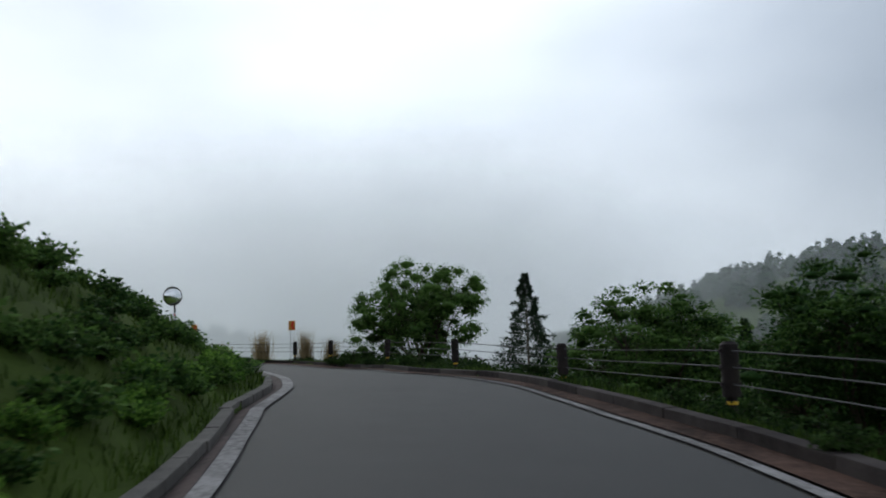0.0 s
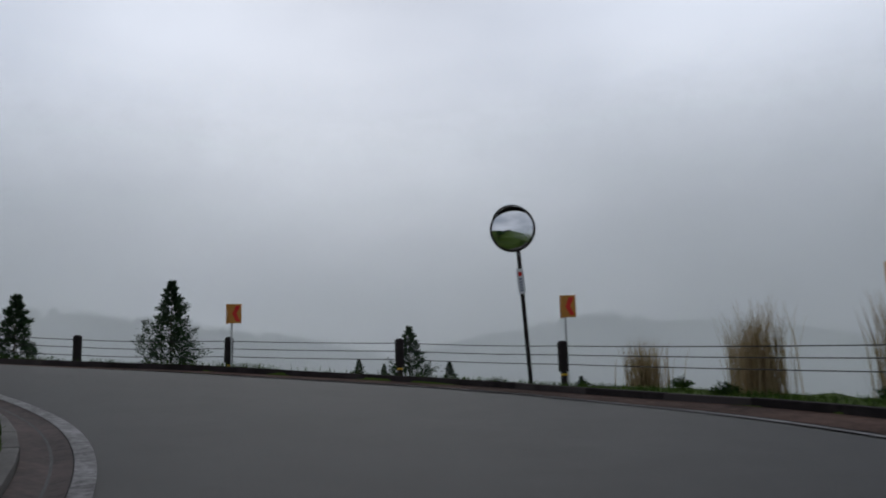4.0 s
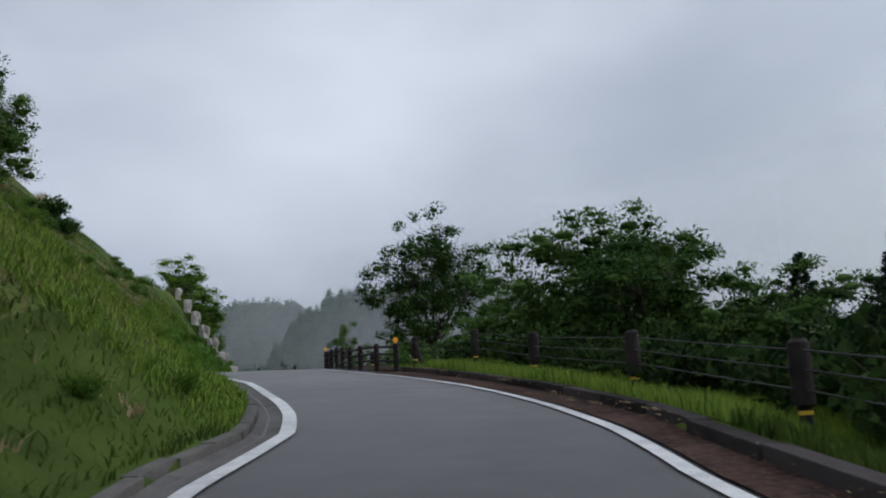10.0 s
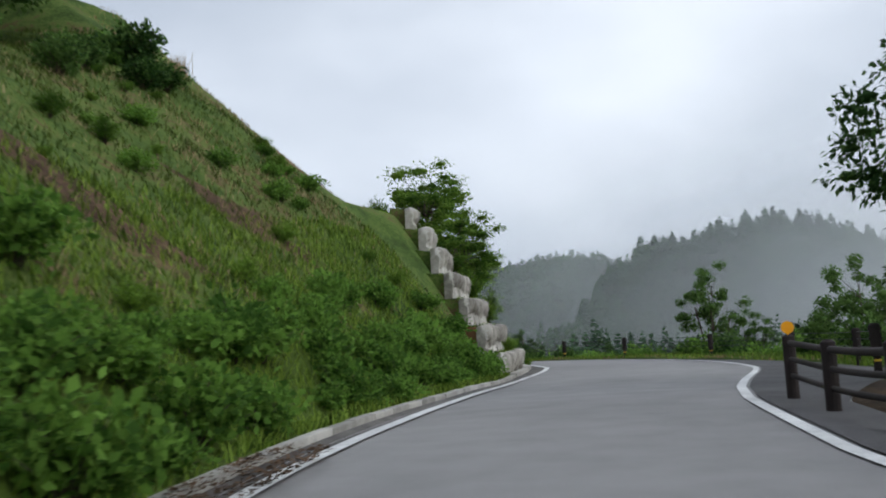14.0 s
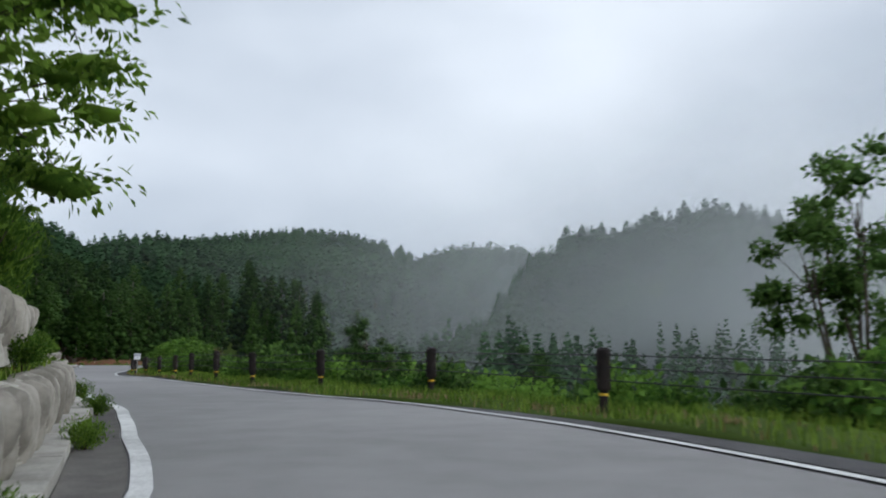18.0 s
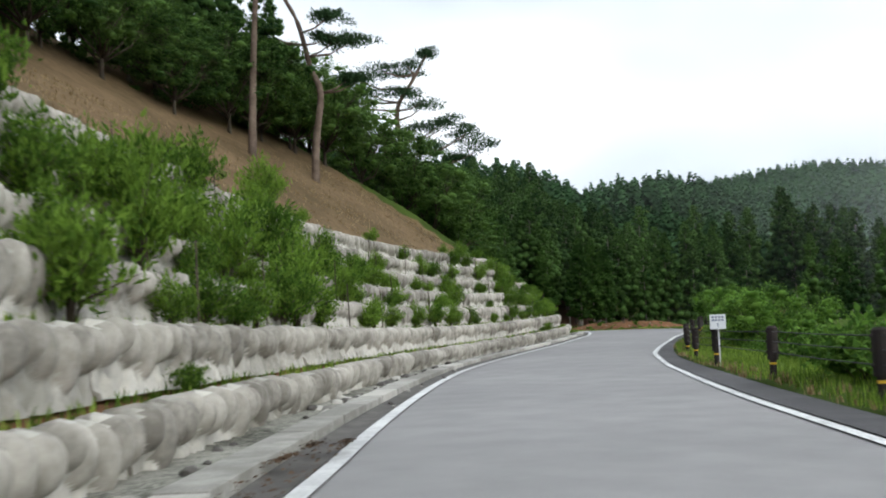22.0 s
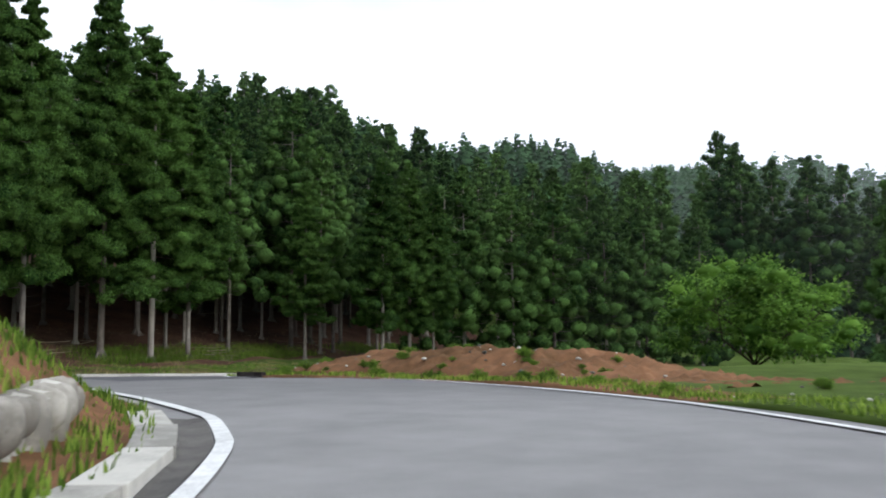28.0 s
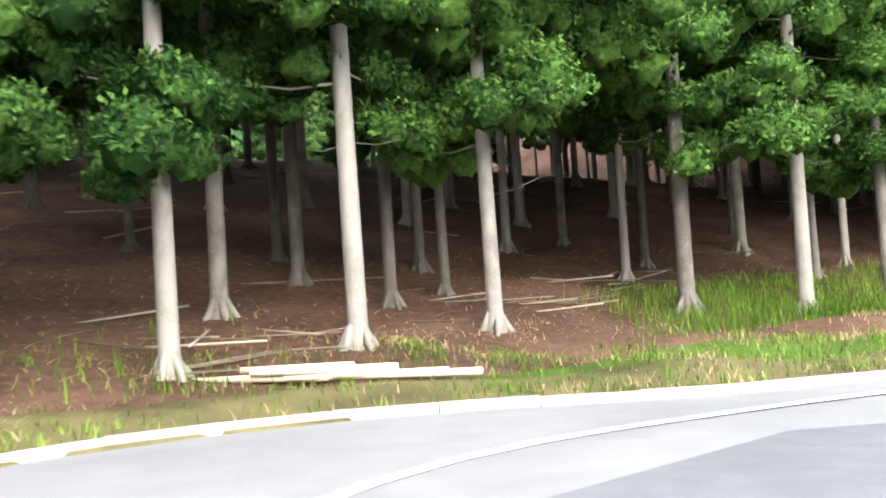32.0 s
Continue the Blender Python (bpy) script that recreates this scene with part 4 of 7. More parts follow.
def mound():
    """A long heap of bare red earth with stones behind the outer edge line."""
    n, m = 140, 40
    v = []
    for st in np.linspace(264.6, 285, n):
        for k in np.linspace(0.001, 0.999, m):
            p = on_plan(st, float(PAVED_R(st)) + 1.0 + 6.5 * k)
            v.append((p[0], p[1], mound_height(st, 1.0 + 6.5 * k)))
    v = np.array(v)
    v[:, 2] += ground_height(v[:, 0], v[:, 1], False)
    return tagged(mesh_object("earth_mound", v, grid_faces(n, m).tolist(), M_EARTH, True), "low heap of bare red earth with sparse weeds", "mound")


mound()

# ---- plants ----
def diamonds(c, d, long, wide, rng, fold=0.15, face=None):
    """Leaves: a folded diamond at each place c along each way d, turned to its face where that is given."""
    n = len(c)
    d = d / np.maximum(np.linalg.norm(d, axis=1), 1e-6)[:, None]
    r = rng.normal(size=(n, 3)) if face is None else face + rng.normal(0, 0.3, (n, 3))
    side = np.cross(d, r)
    side /= np.maximum(np.linalg.norm(side, axis=1), 1e-6)[:, None]
    up = np.cross(side, d)
    long, wide = np.broadcast_to(long, (n,))[:, None], np.broadcast_to(wide, (n,))[:, None]
    mid = c + d * long * 0.45 + up * wide * fold
    v = np.stack([c, mid + side * wide / 2, c + d * long, mid - side * wide / 2], 1).reshape(-1, 3)
    return v, np.arange(4 * n).reshape(n, 4)


def cores(c, size, rng, round_=7, rings=4):
    """A rough lump of close foliage inside each leaf cluster: centres and half-sizes."""
    n = len(c)
    a = np.linspace(0, 2 * np.pi, round_, endpoint=False)
    h = np.linspace(-0.93, 0.93, rings)
    unit = np.stack([np.stack([np.cos(a) * math.sqrt(1 - q * q), np.sin(a) * math.sqrt(1 - q * q), np.full(round_, q)], -1) for q in h])
    v = c[:, None, None] + unit[None] * size[:, None, None] * rng.uniform(0.68, 1.2, (n, rings, round_, 1))
    f = grid_faces(rings, round_, True)
    return v.reshape(-1, 3), (np.arange(n)[:, None, None] * rings * round_ + f[None]).reshape(-1, 4)


def joined(*pairs):
    vs, fs, base = [], [], 0
    for v, f in pairs:
        vs.append(v)
        fs.append(f + base)
        base += len(v)
    return np.vstack(vs), np.vstack(fs)


def raw_mesh(name, verts, faces, mat, smooth=False):
    me = bpy.data.meshes.new(name)
    n = len(faces)
    me.vertices.add(len(verts))
    me.vertices.foreach_set("co", np.asarray(verts, np.float32).ravel())
    me.loops.add(n * 4)
    me.loops.foreach_set("vertex_index", np.asarray(faces, np.int32).ravel())
    me.polygons.add(n)
    me.polygons.foreach_set("loop_start", np.arange(0, n * 4, 4, dtype=np.int32))
    me.polygons.foreach_set("loop_total", np.full(n, 4, np.int32))
    me.materials.append(mat)
    if smooth:
        me.polygons.foreach_set("use_smooth", [True] * n)
    me.update(calc_edges=True)
    me.validate()
    return me


def wood_mesh(name, limbs, mat, sides=7):
    """Tapered limbs: each a list of (place, radius)."""
    vs, fs, base = [], [], 0
    for limb, radii in limbs:
        v, f = tube(limb, radii, sides if radii[0] > 0.03 else 3)
        vs.append(v)
        fs += [[i + base for i in face] for face in f]
        base += len(v)
    me = bpy.data.meshes.new(name)
    me.from_pydata(np.vstack(vs).tolist(), [], fs)
    me.polygons.foreach_set("use_smooth", [True] * len(me.polygons))
    me.materials.append(mat)
    return me


def tree_thing(name, trunk, crown, label, category="tree", group="", crown_label=""):
    ob = new(name)
    tagged(ob, label, category, group)
    a, b = new("trunk", trunk), new("crown", crown)
    a.parent = b.parent = ob
    return ob


def place(thing, x, y, z=None, turn=0.0, size=1.0, sink=0.05):
    thing.matrix_world = Matrix.Translation((x, y, (lay(x, y) if z is None else z) - sink)) @ Matrix.Rotation(turn, 4, "Z") @ Matrix.Scale(size, 4)
    return thing


def again(thing, x, y, z=None, turn=0.0, size=1.0, tall=1.0, sink=0.05):
    """A copy of a plant, turned and sized."""
    ob = copy_thing(thing, Matrix())
    ob.matrix_basis = Matrix.Translation((x, y, (lay(x, y) if z is None else z) - sink)) @ Matrix.Rotation(turn, 4, "Z") @ Matrix.Diagonal((size, size, size * tall, 1))
    return ob


def broadleaf(seed, high, wide, bole, leaves, leaf, gaps=0.3, flat=0.5, clumps=90, mat=None, lobes=6, puff=1.0, core=0.6):
    """Trunk with forked limbs; the crown is lobes of leaf sprays, each on a twig."""
    rng = np.random.RandomState(seed)
    limbs, sprays = [], []
    r0 = high * 0.017
    fork = np.array([rng.normal(0, 0.05), rng.normal(0, 0.05), bole])
    limbs.append((np.array([[0, 0, -0.4], [0.0, 0.0, 0.05], [0.03, 0.02, bole * 0.5], fork]), np.array([1.5, 1.15, 0.95, 0.85]) * r0))
    mid_z, tall = (high + bole * 0.7) / 2, (high - bole * 0.7) / 2
    centres = [np.array([0, 0, high - tall * 0.42])]
    for k in range(lobes):
        a = 2 * np.pi * k / lobes + rng.uniform(-0.35, 0.35)
        zz = rng.uniform(-0.62, 0.42)
        reach = wide / 2 * math.sqrt(max(0.1, 1 - zz * zz)) * rng.uniform(0.55, 0.75)
        centres.append(np.array([math.cos(a) * reach, math.sin(a) * reach, mid_z + zz * tall]))
    per = max(3, clumps // len(centres))
    for c in centres:
        bend = fork * 0.5 + c * 0.5 + np.array([0, 0, -0.06 * high]) + rng.normal(0, 0.04 * wide, 3)
        limbs.append((np.array([fork - np.array([0, 0, bole * rng.uniform(0, 0.25)]), bend, c]), np.array([0.6, 0.4, 0.2]) * r0))
        for q in range(per):
            g = rng.normal(size=3)
            g /= np.linalg.norm(g)
            p = c + g * rng.uniform(0.35, 1.0) ** 0.5 * np.array([wide * 0.28, wide * 0.28, tall * 0.52])
            if rng.uniform() < gaps and q % 2:
                continue
            limbs.append((np.array([c * 0.75 + bend * 0.25, c * 0.4 + p * 0.6 + rng.normal(0, 0.05, 3), p]), np.array([0.13, 0.08, 0.035]) * r0))
            sprays.append(p)
    sprays = np.array(sprays)
    n = leaves // len(sprays)
    g = rng.normal(size=(len(sprays), n, 3))
    g /= np.linalg.norm(g, axis=2)[..., None]
    size = wide * 0.078 * puff * rng.uniform(0.6, 1.4, (len(sprays), 1, 1))
    shape = np.array([1, 1, max(0.35, flat)])
    c = (sprays[:, None] + g * shape * size * rng.uniform(0.6, 1.35, (len(sprays), n, 1))).reshape(-1, 3)
    g = g.reshape(-1, 3)
    away = np.repeat(sprays - np.array([0, 0, mid_z]), n, axis=0)
    away /= np.maximum(np.linalg.norm(away, axis=1), 1e-3)[:, None]
    d = g * 0.7 + away * 0.3 + rng.normal(0, 0.5, c.shape) + np.array([0, 0, -0.25])
    face = g * 0.8 + np.array([0, 0, 0.7])
    v, f = joined(diamonds(c, d, leaf * rng.uniform(0.7, 1.3, len(c)), leaf * 0.6 * rng.uniform(0.7, 1.2, len(c)), rng, 0.15, face),
                  cores(sprays, size[:, 0] * shape * core, rng))
    return wood_mesh("trunk", limbs, M_BARK2), raw_mesh("crown", v, f, mat or M_LEAF)


def conifer(seed, high, wide, bare, sprays, per, leaf, mat, lift=0.25, bark=None, taper=0.85, droop=0.0, puff=0.16):
    """Straight stem with whorls of boughs that end in tufts."""
    rng = np.random.RandomState(seed)
    limbs = [(np.array([[0, 0, -0.4], [0.0, 0.01, high * 0.3], [0.02, 0, high * 0.65], [0, 0, high * 0.97]]), high * np.array([0.0125, 0.0098, 0.006, 0.0015]))]
    cs, ds = [], []
    for k in range(sprays):
        t = (k + rng.uniform(0, 1)) / sprays
        z = bare + (high - bare) * t
        a = k * 2.4 + rng.uniform(-0.5, 0.5)
        reach = wide / 2 * ((1 - t) ** taper * 0.97 + 0.03) * rng.choice((0.62, 0.8, 1.0, 1.3)) * rng.uniform(0.85, 1.1) * (0.55 + 0.45 * min(1, t * 7 + 0.2))
        out = np.array([math.cos(a), math.sin(a), 0.0])
        tip = out * reach + np.array([0, 0, z + reach * (lift - droop)])
        if k % 2 == 0:
            limbs.append((np.array([[0, 0, z - 0.05 * reach], out * reach * 0.55 + np.array([0, 0, z + 0.02 * reach]), tip]), np.array([0.012, 0.008, 0.004]) * max(1, high * 0.12)))
        m = int(per * (0.45 + 0.55 * reach / (wide / 2)))
        along = rng.uniform(0.25, 1.0, m)[:, None] ** 0.6
        side, fan = np.array([-out[1], out[0], 0.0]), rng.normal(0, 1, (m, 1))
        spread = puff * (1.25 - along) * reach
        c = out * reach * along + np.array([0, 0, z]) + np.array([0, 0, 1.0]) * (reach * (lift - droop) * along ** 1.7) + side * fan * spread + rng.normal(0, 0.045, (m, 3)) * (0.4 + reach)
        cs.append(c)
        ds.append(out * 0.75 + side * fan * 0.45 + rng.normal(0, 0.3, (m, 3)) + np.array([0, 0, lift * 1.2 - droop]))
    c, d = np.vstack(cs), np.vstack(ds)
    v, f = diamonds(c, d, leaf * rng.uniform(0.7, 1.35, len(c)), leaf * 0.42 * rng.uniform(0.7, 1.2, len(c)), rng, 0.3)
    return wood_mesh("trunk", limbs, bark or M_BARK2, 8), raw_mesh("crown", v, f, mat)


def puffy_cedar(seed, high, wide, bare, clumps, puffs, per, leaf, mat=None):
    """Plantation cedar: tall bare stem, crown of rounded clumps."""
    rng = np.random.RandomState(seed)
    r = high * 0.0074
    limbs = [(np.array([[0, 0, -0.5], [0, 0, 0.0], [0.0, 0.0, 0.35], [0.03, 0.02, high * 0.3], [-0.03, 0, high * 0.65], [0, 0, high * 0.98]]), np.array([1.85, 1.7, 1.15, 0.95, 0.6, 0.1]) * r)]
    for k in range(5):
        a = k * 1.26 + rng.uniform(-0.3, 0.3)
        out = np.array([math.cos(a), math.sin(a), 0])
        limbs.append((np.array([out * r * 0.7 + np.array([0, 0, 0.4]), out * r * 1.7 + np.array([0, 0, 0.1]), out * r * 3.0 + np.array([0, 0, -0.12])]), np.array([0.4, 0.5, 0.25]) * r))
    for k in range(4):
        a, z = rng.uniform(0, 6.28), rng.uniform(bare * 0.6, bare)
        out = np.array([math.cos(a), math.sin(a), rng.uniform(-0.3, 0.2)])
        limbs.append((np.array([[0, 0, z], np.array([0, 0, z]) + out * 0.5, np.array([0, 0, z]) + out * rng.uniform(0.6, 1.0) + np.array([0, 0, 0.12])]), np.array([0.01, 0.007, 0.003])))
    cs, ds, ns, mids, sizes = [], [], [], [], []
    for k in range(clumps):
        t = ((k + rng.uniform(0, 1)) / clumps) ** 0.95
        z = bare + (high - bare) * t - (rng.uniform(0, 1.3) if t < 0.1 else 0)
        a = k * 2.4 + rng.uniform(-0.5, 0.5)
        reach = wide / 2 * min(1.0, (1 - t) ** 0.7 * 1.08 + 0.05) * rng.uniform(0.6, 1.12) * (0.72 + 0.28 * min(1, t * 7))
        out, side = np.array([math.cos(a), math.sin(a), 0.0]), np.array([-math.sin(a), math.cos(a), 0.0])
        end = out * reach * 0.8 + np.array([0, 0, z])
        if k % 2 == 0:
            limbs.append((np.array([[0, 0, z - 0.1], out * reach * 0.4 + np.array([0, 0, z - 0.16]), end]), np.array([0.03, 0.02, 0.01])))
        bough = wide * (0.075 + 0.045 * (1 - t)) * (1.3 if puffs < 2 else 1.0) * (1 - 0.66 * t ** 3)
        for q in range(puffs + (puffs > 1)):
            mid = (end if q < puffs else end * np.array([0.35, 0.35, 1.0])) + out * rng.uniform(-1.5, 0.9) * bough + side * rng.uniform(-1.1, 1.1) * bough + np.array([0, 0, rng.uniform(-0.5, 0.45) * bough])
            size = bough * rng.uniform(0.6, 1.0)
            g = rng.normal(size=(per, 3))
            g /= np.linalg.norm(g, axis=1)[:, None]
            g[:, 2] = np.where(g[:, 2] < -0.35, -g[:, 2] * 0.7, g[:, 2])
            cs.append(mid + g * rng.uniform(0.55, 0.95, per)[:, None] * size * np.array([1, 1, 0.85]))
            ds.append(np.cross(g, rng.normal(size=(per, 3))) + 0.45 * g + np.array([0, 0, 0.15]))
            ns.append(g + np.array([0, 0, 0.25]))
            mids.append(mid)
            sizes.append(np.array([1, 1, 0.85]) * size * (0.62 if puffs > 1 else 0.84))
    c, d, nn = np.vstack(cs), np.vstack(ds), np.vstack(ns)
    v, f = joined(diamonds(c, d, leaf * rng.uniform(0.6, 1.3, len(c)), leaf * 0.5 * rng.uniform(0.7, 1.3, len(c)), rng, 0.25, nn), cores(np.array(mids), np.array(sizes), rng, 8, 5) if puffs > 1 else cores(np.array(mids), np.array(sizes), rng))
    return wood_mesh("trunk", limbs, M_BARK, 10), raw_mesh("crown", v, f, mat or M_CEDAR)


def pine_tree(seed, across, stem, clumps, thick):
    """Bare crooked stem with flat plates of needles on forked arms: stem and clumps by their reach across the slope and height."""
    rng = np.random.RandomState(seed)
    across = np.array([across[0], across[1], 0.0])
    deep = np.array([-across[1], across[0], 0.0])
    pts = np.array([across * r + np.array([0, 0, z]) + deep * 0.12 * math.sin(z * 0.6 + seed) for r, z in stem])
    pts = spline([tuple(q) for q in pts], 4)
    limbs = [(pts, np.linspace(1, 0.28, len(pts)) * thick)]
    cs, ds = [], []
    for r, z, size in clumps:
        for twin in range(2):
            mid = across * (r + rng.normal(0, 0.25)) + np.array([0, 0, z + rng.normal(0, 0.15)]) + deep * rng.uniform(-1.2, 1.2) * (1 if twin else 0.5)
            root = pts[np.abs(pts[:, 2] - (mid[2] - 0.25 * abs(r) - 0.4)).argmin()]
            bend = root * 0.45 + mid * 0.55 + np.array([0, 0, -0.12 * np.linalg.norm(mid - root)])
            limbs.append((np.array([root, bend, mid - np.array([0, 0, 0.12])]), np.array([0.3, 0.2, 0.08]) * thick))
            for q in range(7):
                c0 = mid + rng.normal(0, 1, 3) * np.array([0.6, 0.6, 0.16]) * size
                m = 70
                g = rng.normal(0, 1, (m, 3)) * np.array([0.3, 0.3, 0.11]) * size
                cs.append(c0 + g)
                ds.append(g * 1.2 + rng.normal(0, 0.4, (m, 3)) + np.array([0, 0, 0.5]))
    c, d = np.vstack(cs), np.vstack(ds)
    v, f = diamonds(c, d, 0.26 * rng.uniform(0.7, 1.3, len(c)), 0.09, rng, 0.3)
    return wood_mesh("trunk", limbs, M_PINEBARK, 8), raw_mesh("crown", v, f, M_PINE)


def shrub(seed, high, wide, stems, leaves, leaf, mat, upright=0.5, slim=0.6):
    """Several stems from one root with leaves along them."""
    rng = np.random.RandomState(seed)
    limbs, cs, ds = [], [], []
    for k in range(stems):
        a = rng.uniform(0, 2 * np.pi)
        rr = wide / 2 * math.sqrt(rng.uniform(0, 1)) * 0.95
        tip = np.array([math.cos(a) * rr, math.sin(a) * rr, high * (1 - 0.6 * (2 * rr / wide) ** 2) * rng.uniform(0.7, 1.05)])
        mid = tip * np.array([0.45 * (1 - upright * 0.5), 0.45 * (1 - upright * 0.5), 0.55])
        pts = np.array([[0, 0, -0.1], mid, tip])
        limbs.append((pts, np.array([0.014, 0.009, 0.003]) * max(0.6, high)))
        m = leaves // stems
        t = rng.uniform(0.25, 1.0, m)[:, None] ** 0.7
        c = (1 - t) ** 2 * pts[0] + 2 * t * (1 - t) * pts[1] + t * t * pts[2] + rng.normal(0, 0.055 * wide, (m, 3)) * np.array([1, 1, 0.7])
        cs.append(c)
        ds.append(rng.normal(0, 0.7, (m, 3)) + np.array([0, 0, upright]) + 0.4 * np.array([math.cos(a), math.sin(a), 0]))
    c, d = np.vstack(cs), np.vstack(ds)
    c[:, 2] = np.maximum(c[:, 2], 0.02)
    v, f = diamonds(c, d, leaf * rng.uniform(0.6, 1.3, len(c)), leaf * slim * rng.uniform(0.7, 1.2, len(c)), rng, 0.2)
    return wood_mesh("branchwork", limbs[:: max(1, stems // 14)], M_BARK2, 4), raw_mesh("foliage", v, f, mat)


def shrub_thing(name, meshes, label, group):
    ob = new(name)
    tagged(ob, label, "shrub", group)
    a, b = new("branchwork", meshes[0]), new("foliage", meshes[1])
    a.parent = b.parent = ob
    return ob


rng_p = random.Random(11)
turn_p = lambda: rng_p.uniform(0, 6.283)

# broad-leaved trees beside the lower bend
T_ROUND = tree_thing("broadleaf_tree", *broadleaf(3, 6.8, 7.0, 1.4, 26000, 0.13, 0.15, 0.55, 260, lobes=11, puff=0.9, core=0.62), "dense round-crowned broad-leaved tree below the road")
place(T_ROUND, 11.6, 2.2, -2.0, 0.4, 0.82).scale.z = 0.9
T_LOOSE = tree_thing("broadleaf_tree", *broadleaf(8, 9.8, 8.2, 2.6, 20000, 0.19, 0.3, 0.45, 280, lobes=13, puff=0.85, core=0.45), "open-crowned broad-leaved tree with layered sprays behind the railing")
place(T_LOOSE, -79.0, 13.0, 5.7, 4.3, 0.76).scale.z = 0.94
T_WIDE = tree_thing("broadleaf_tree", *broadleaf(14, 7.6, 8.4, 0.9, 22000, 0.17, 0.15, 0.4, 260, lobes=11, puff=0.9, core=0.55), "wide dark broad-leaved tree behind the cable fence", group="trees behind the fence")
place(T_WIDE, -64.2, 20.6, 4.2, 2.0)
for x, y, z, t, k in ((-58.4, 22.3, 3.6, 0.6, 0.84), (-69.5, 17.6, 4.2, 3.4, 0.72), (-60.5, 26.5, 2.6, 5.0, 0.85), (-73.5, 15.0, 4.6, 4.3, 0.55)):
    again(T_WIDE, x, y, z, t, k)
for x, y, z, t, k in ((11.0, -14.5, -4.2, 1.0, 0.66), (14.5, -11.0, -4.4, 2.6, 0.66), (17.0, -17.0, -5.4, 4.0, 0.7), (9.5, -23.5, -4.8, 5.2, 0.66), (20.0, -4.0, -4.8, 0.2, 0.6), (13.5, -20.0, -5.2, 3.0, 0.62)):
    tagged(again(T_WIDE, x, y, z, t, k), "dark layered broad-leaved tree below the road", group="trees below the fence")
T_SLIM = tree_thing("broadleaf_tree", *broadleaf(21, 5.6, 3.0, 0.7, 7000, 0.13, 0.4, 0.7, 80, lobes=8), "slender upright broad-leaved tree on the valley verge")
place(T_SLIM, -110.2, 2.9, 6.7, 0.5)
again(T_SLIM, -112.0, 4.6, 6.0, 2.5, 0.7)
T_BUSHY = tree_thing("broadleaf_tree", *broadleaf(25, 5.6, 4.6, 0.6, 10000, 0.15, 0.15, 0.7, 100, lobes=7), "dense dark broad-leaved tree beside the shoulder")
place(T_BUSHY, -98.6, 9.6, 6.0, 0.3, 0.85)
again(T_BUSHY, -103.4, 8.4, 6.2, 2.0, 0.5)
again(T_BUSHY, -98.0, 14.5, 5.0, 2.0, 0.85)
again(T_BUSHY, -122.4, -11.2, None, 1.2, 0.55)
again(T_BUSHY, -126.5, -12.5, None, 4.0, 0.5)
again(T_SLIM, -118.0, -4.6, None, 3.3, 0.5)
for k in range(16):
    s_v = 180 + 2.4 * k + rng_p.uniform(-1, 1)
    q = on_plan(s_v, float(FENCE(s_v)) + rng_p.uniform(8, 20))
    again(T_BUSHY, float(q[0]), float(q[1]), None, turn_p(), rng_p.uniform(0.45, 0.72))
T_OVER = tree_thing("broadleaf_tree", *broadleaf(33, 7.6, 6.2, 1.0, 16000, 0.15, 0.1, 0.4, 190, M_BROOM, 9), "broad-leaved tree leaning over the stone wall")
place(T_OVER, -100.15, -8.5, 9.6, 0.8, 1.0)
again(T_OVER, -95.6, -6.2, 10.0, 3.9, 0.72)
again(T_OVER, -106.5, -14.2, 10.3, 2.8, 0.7)
again(T_OVER, -111.0, -20.5, 10.6, 4.4, 0.8)
T_SIDE = tree_thing("broadleaf_tree", *broadleaf(37, 8.2, 5.6, 1.0, 9000, 0.2, 0.15, 0.6, 120, M_BUSH, 9), "bright leafy tree standing over the terraces")
place(T_SIDE, *[float(q) for q in on_plan(187.0, -7.9, 4.0)], 0.7)
for s, off, up, k in ((183.5, -7.6, 3.8, 0.95), (190.5, -9.6, 4.6, 0.72), (180.0, -8.6, 4.2, 1.0), (175.5, -8.8, 4.6, 0.9)):
    q = on_plan(s, off, up)
    again(T_SIDE, float(q[0]), float(q[1]), float(q[2]), turn_p(), k)
# oaks on the knoll
T_OAK = tree_thing("oak_tree", *broadleaf(41, 9.5, 8.8, 1.6, 15000, 0.21, 0.15, 0.5, 190, lobes=10, puff=0.95), "tall dark oak on the grassy knoll", group="oaks on the knoll")
place(T_OAK, -77.5, -12.5, None, 1.3, 0.75)
for x, y, t, k in ((-74.8, -13.5, 2.0, 0.7), (-80.5, -15.0, 3.0, 0.8), (-71.5, -12.0, 5.0, 0.6), (-81.0, -22.0, 0.4, 1.0), (-90.0, -23.0, 2.9, 1.0), (-76.5, -24.5, 4.1, 0.95), (-84.5, -27.0, 5.5, 1.1)):
    again(T_OAK, x, y, None, t, k)

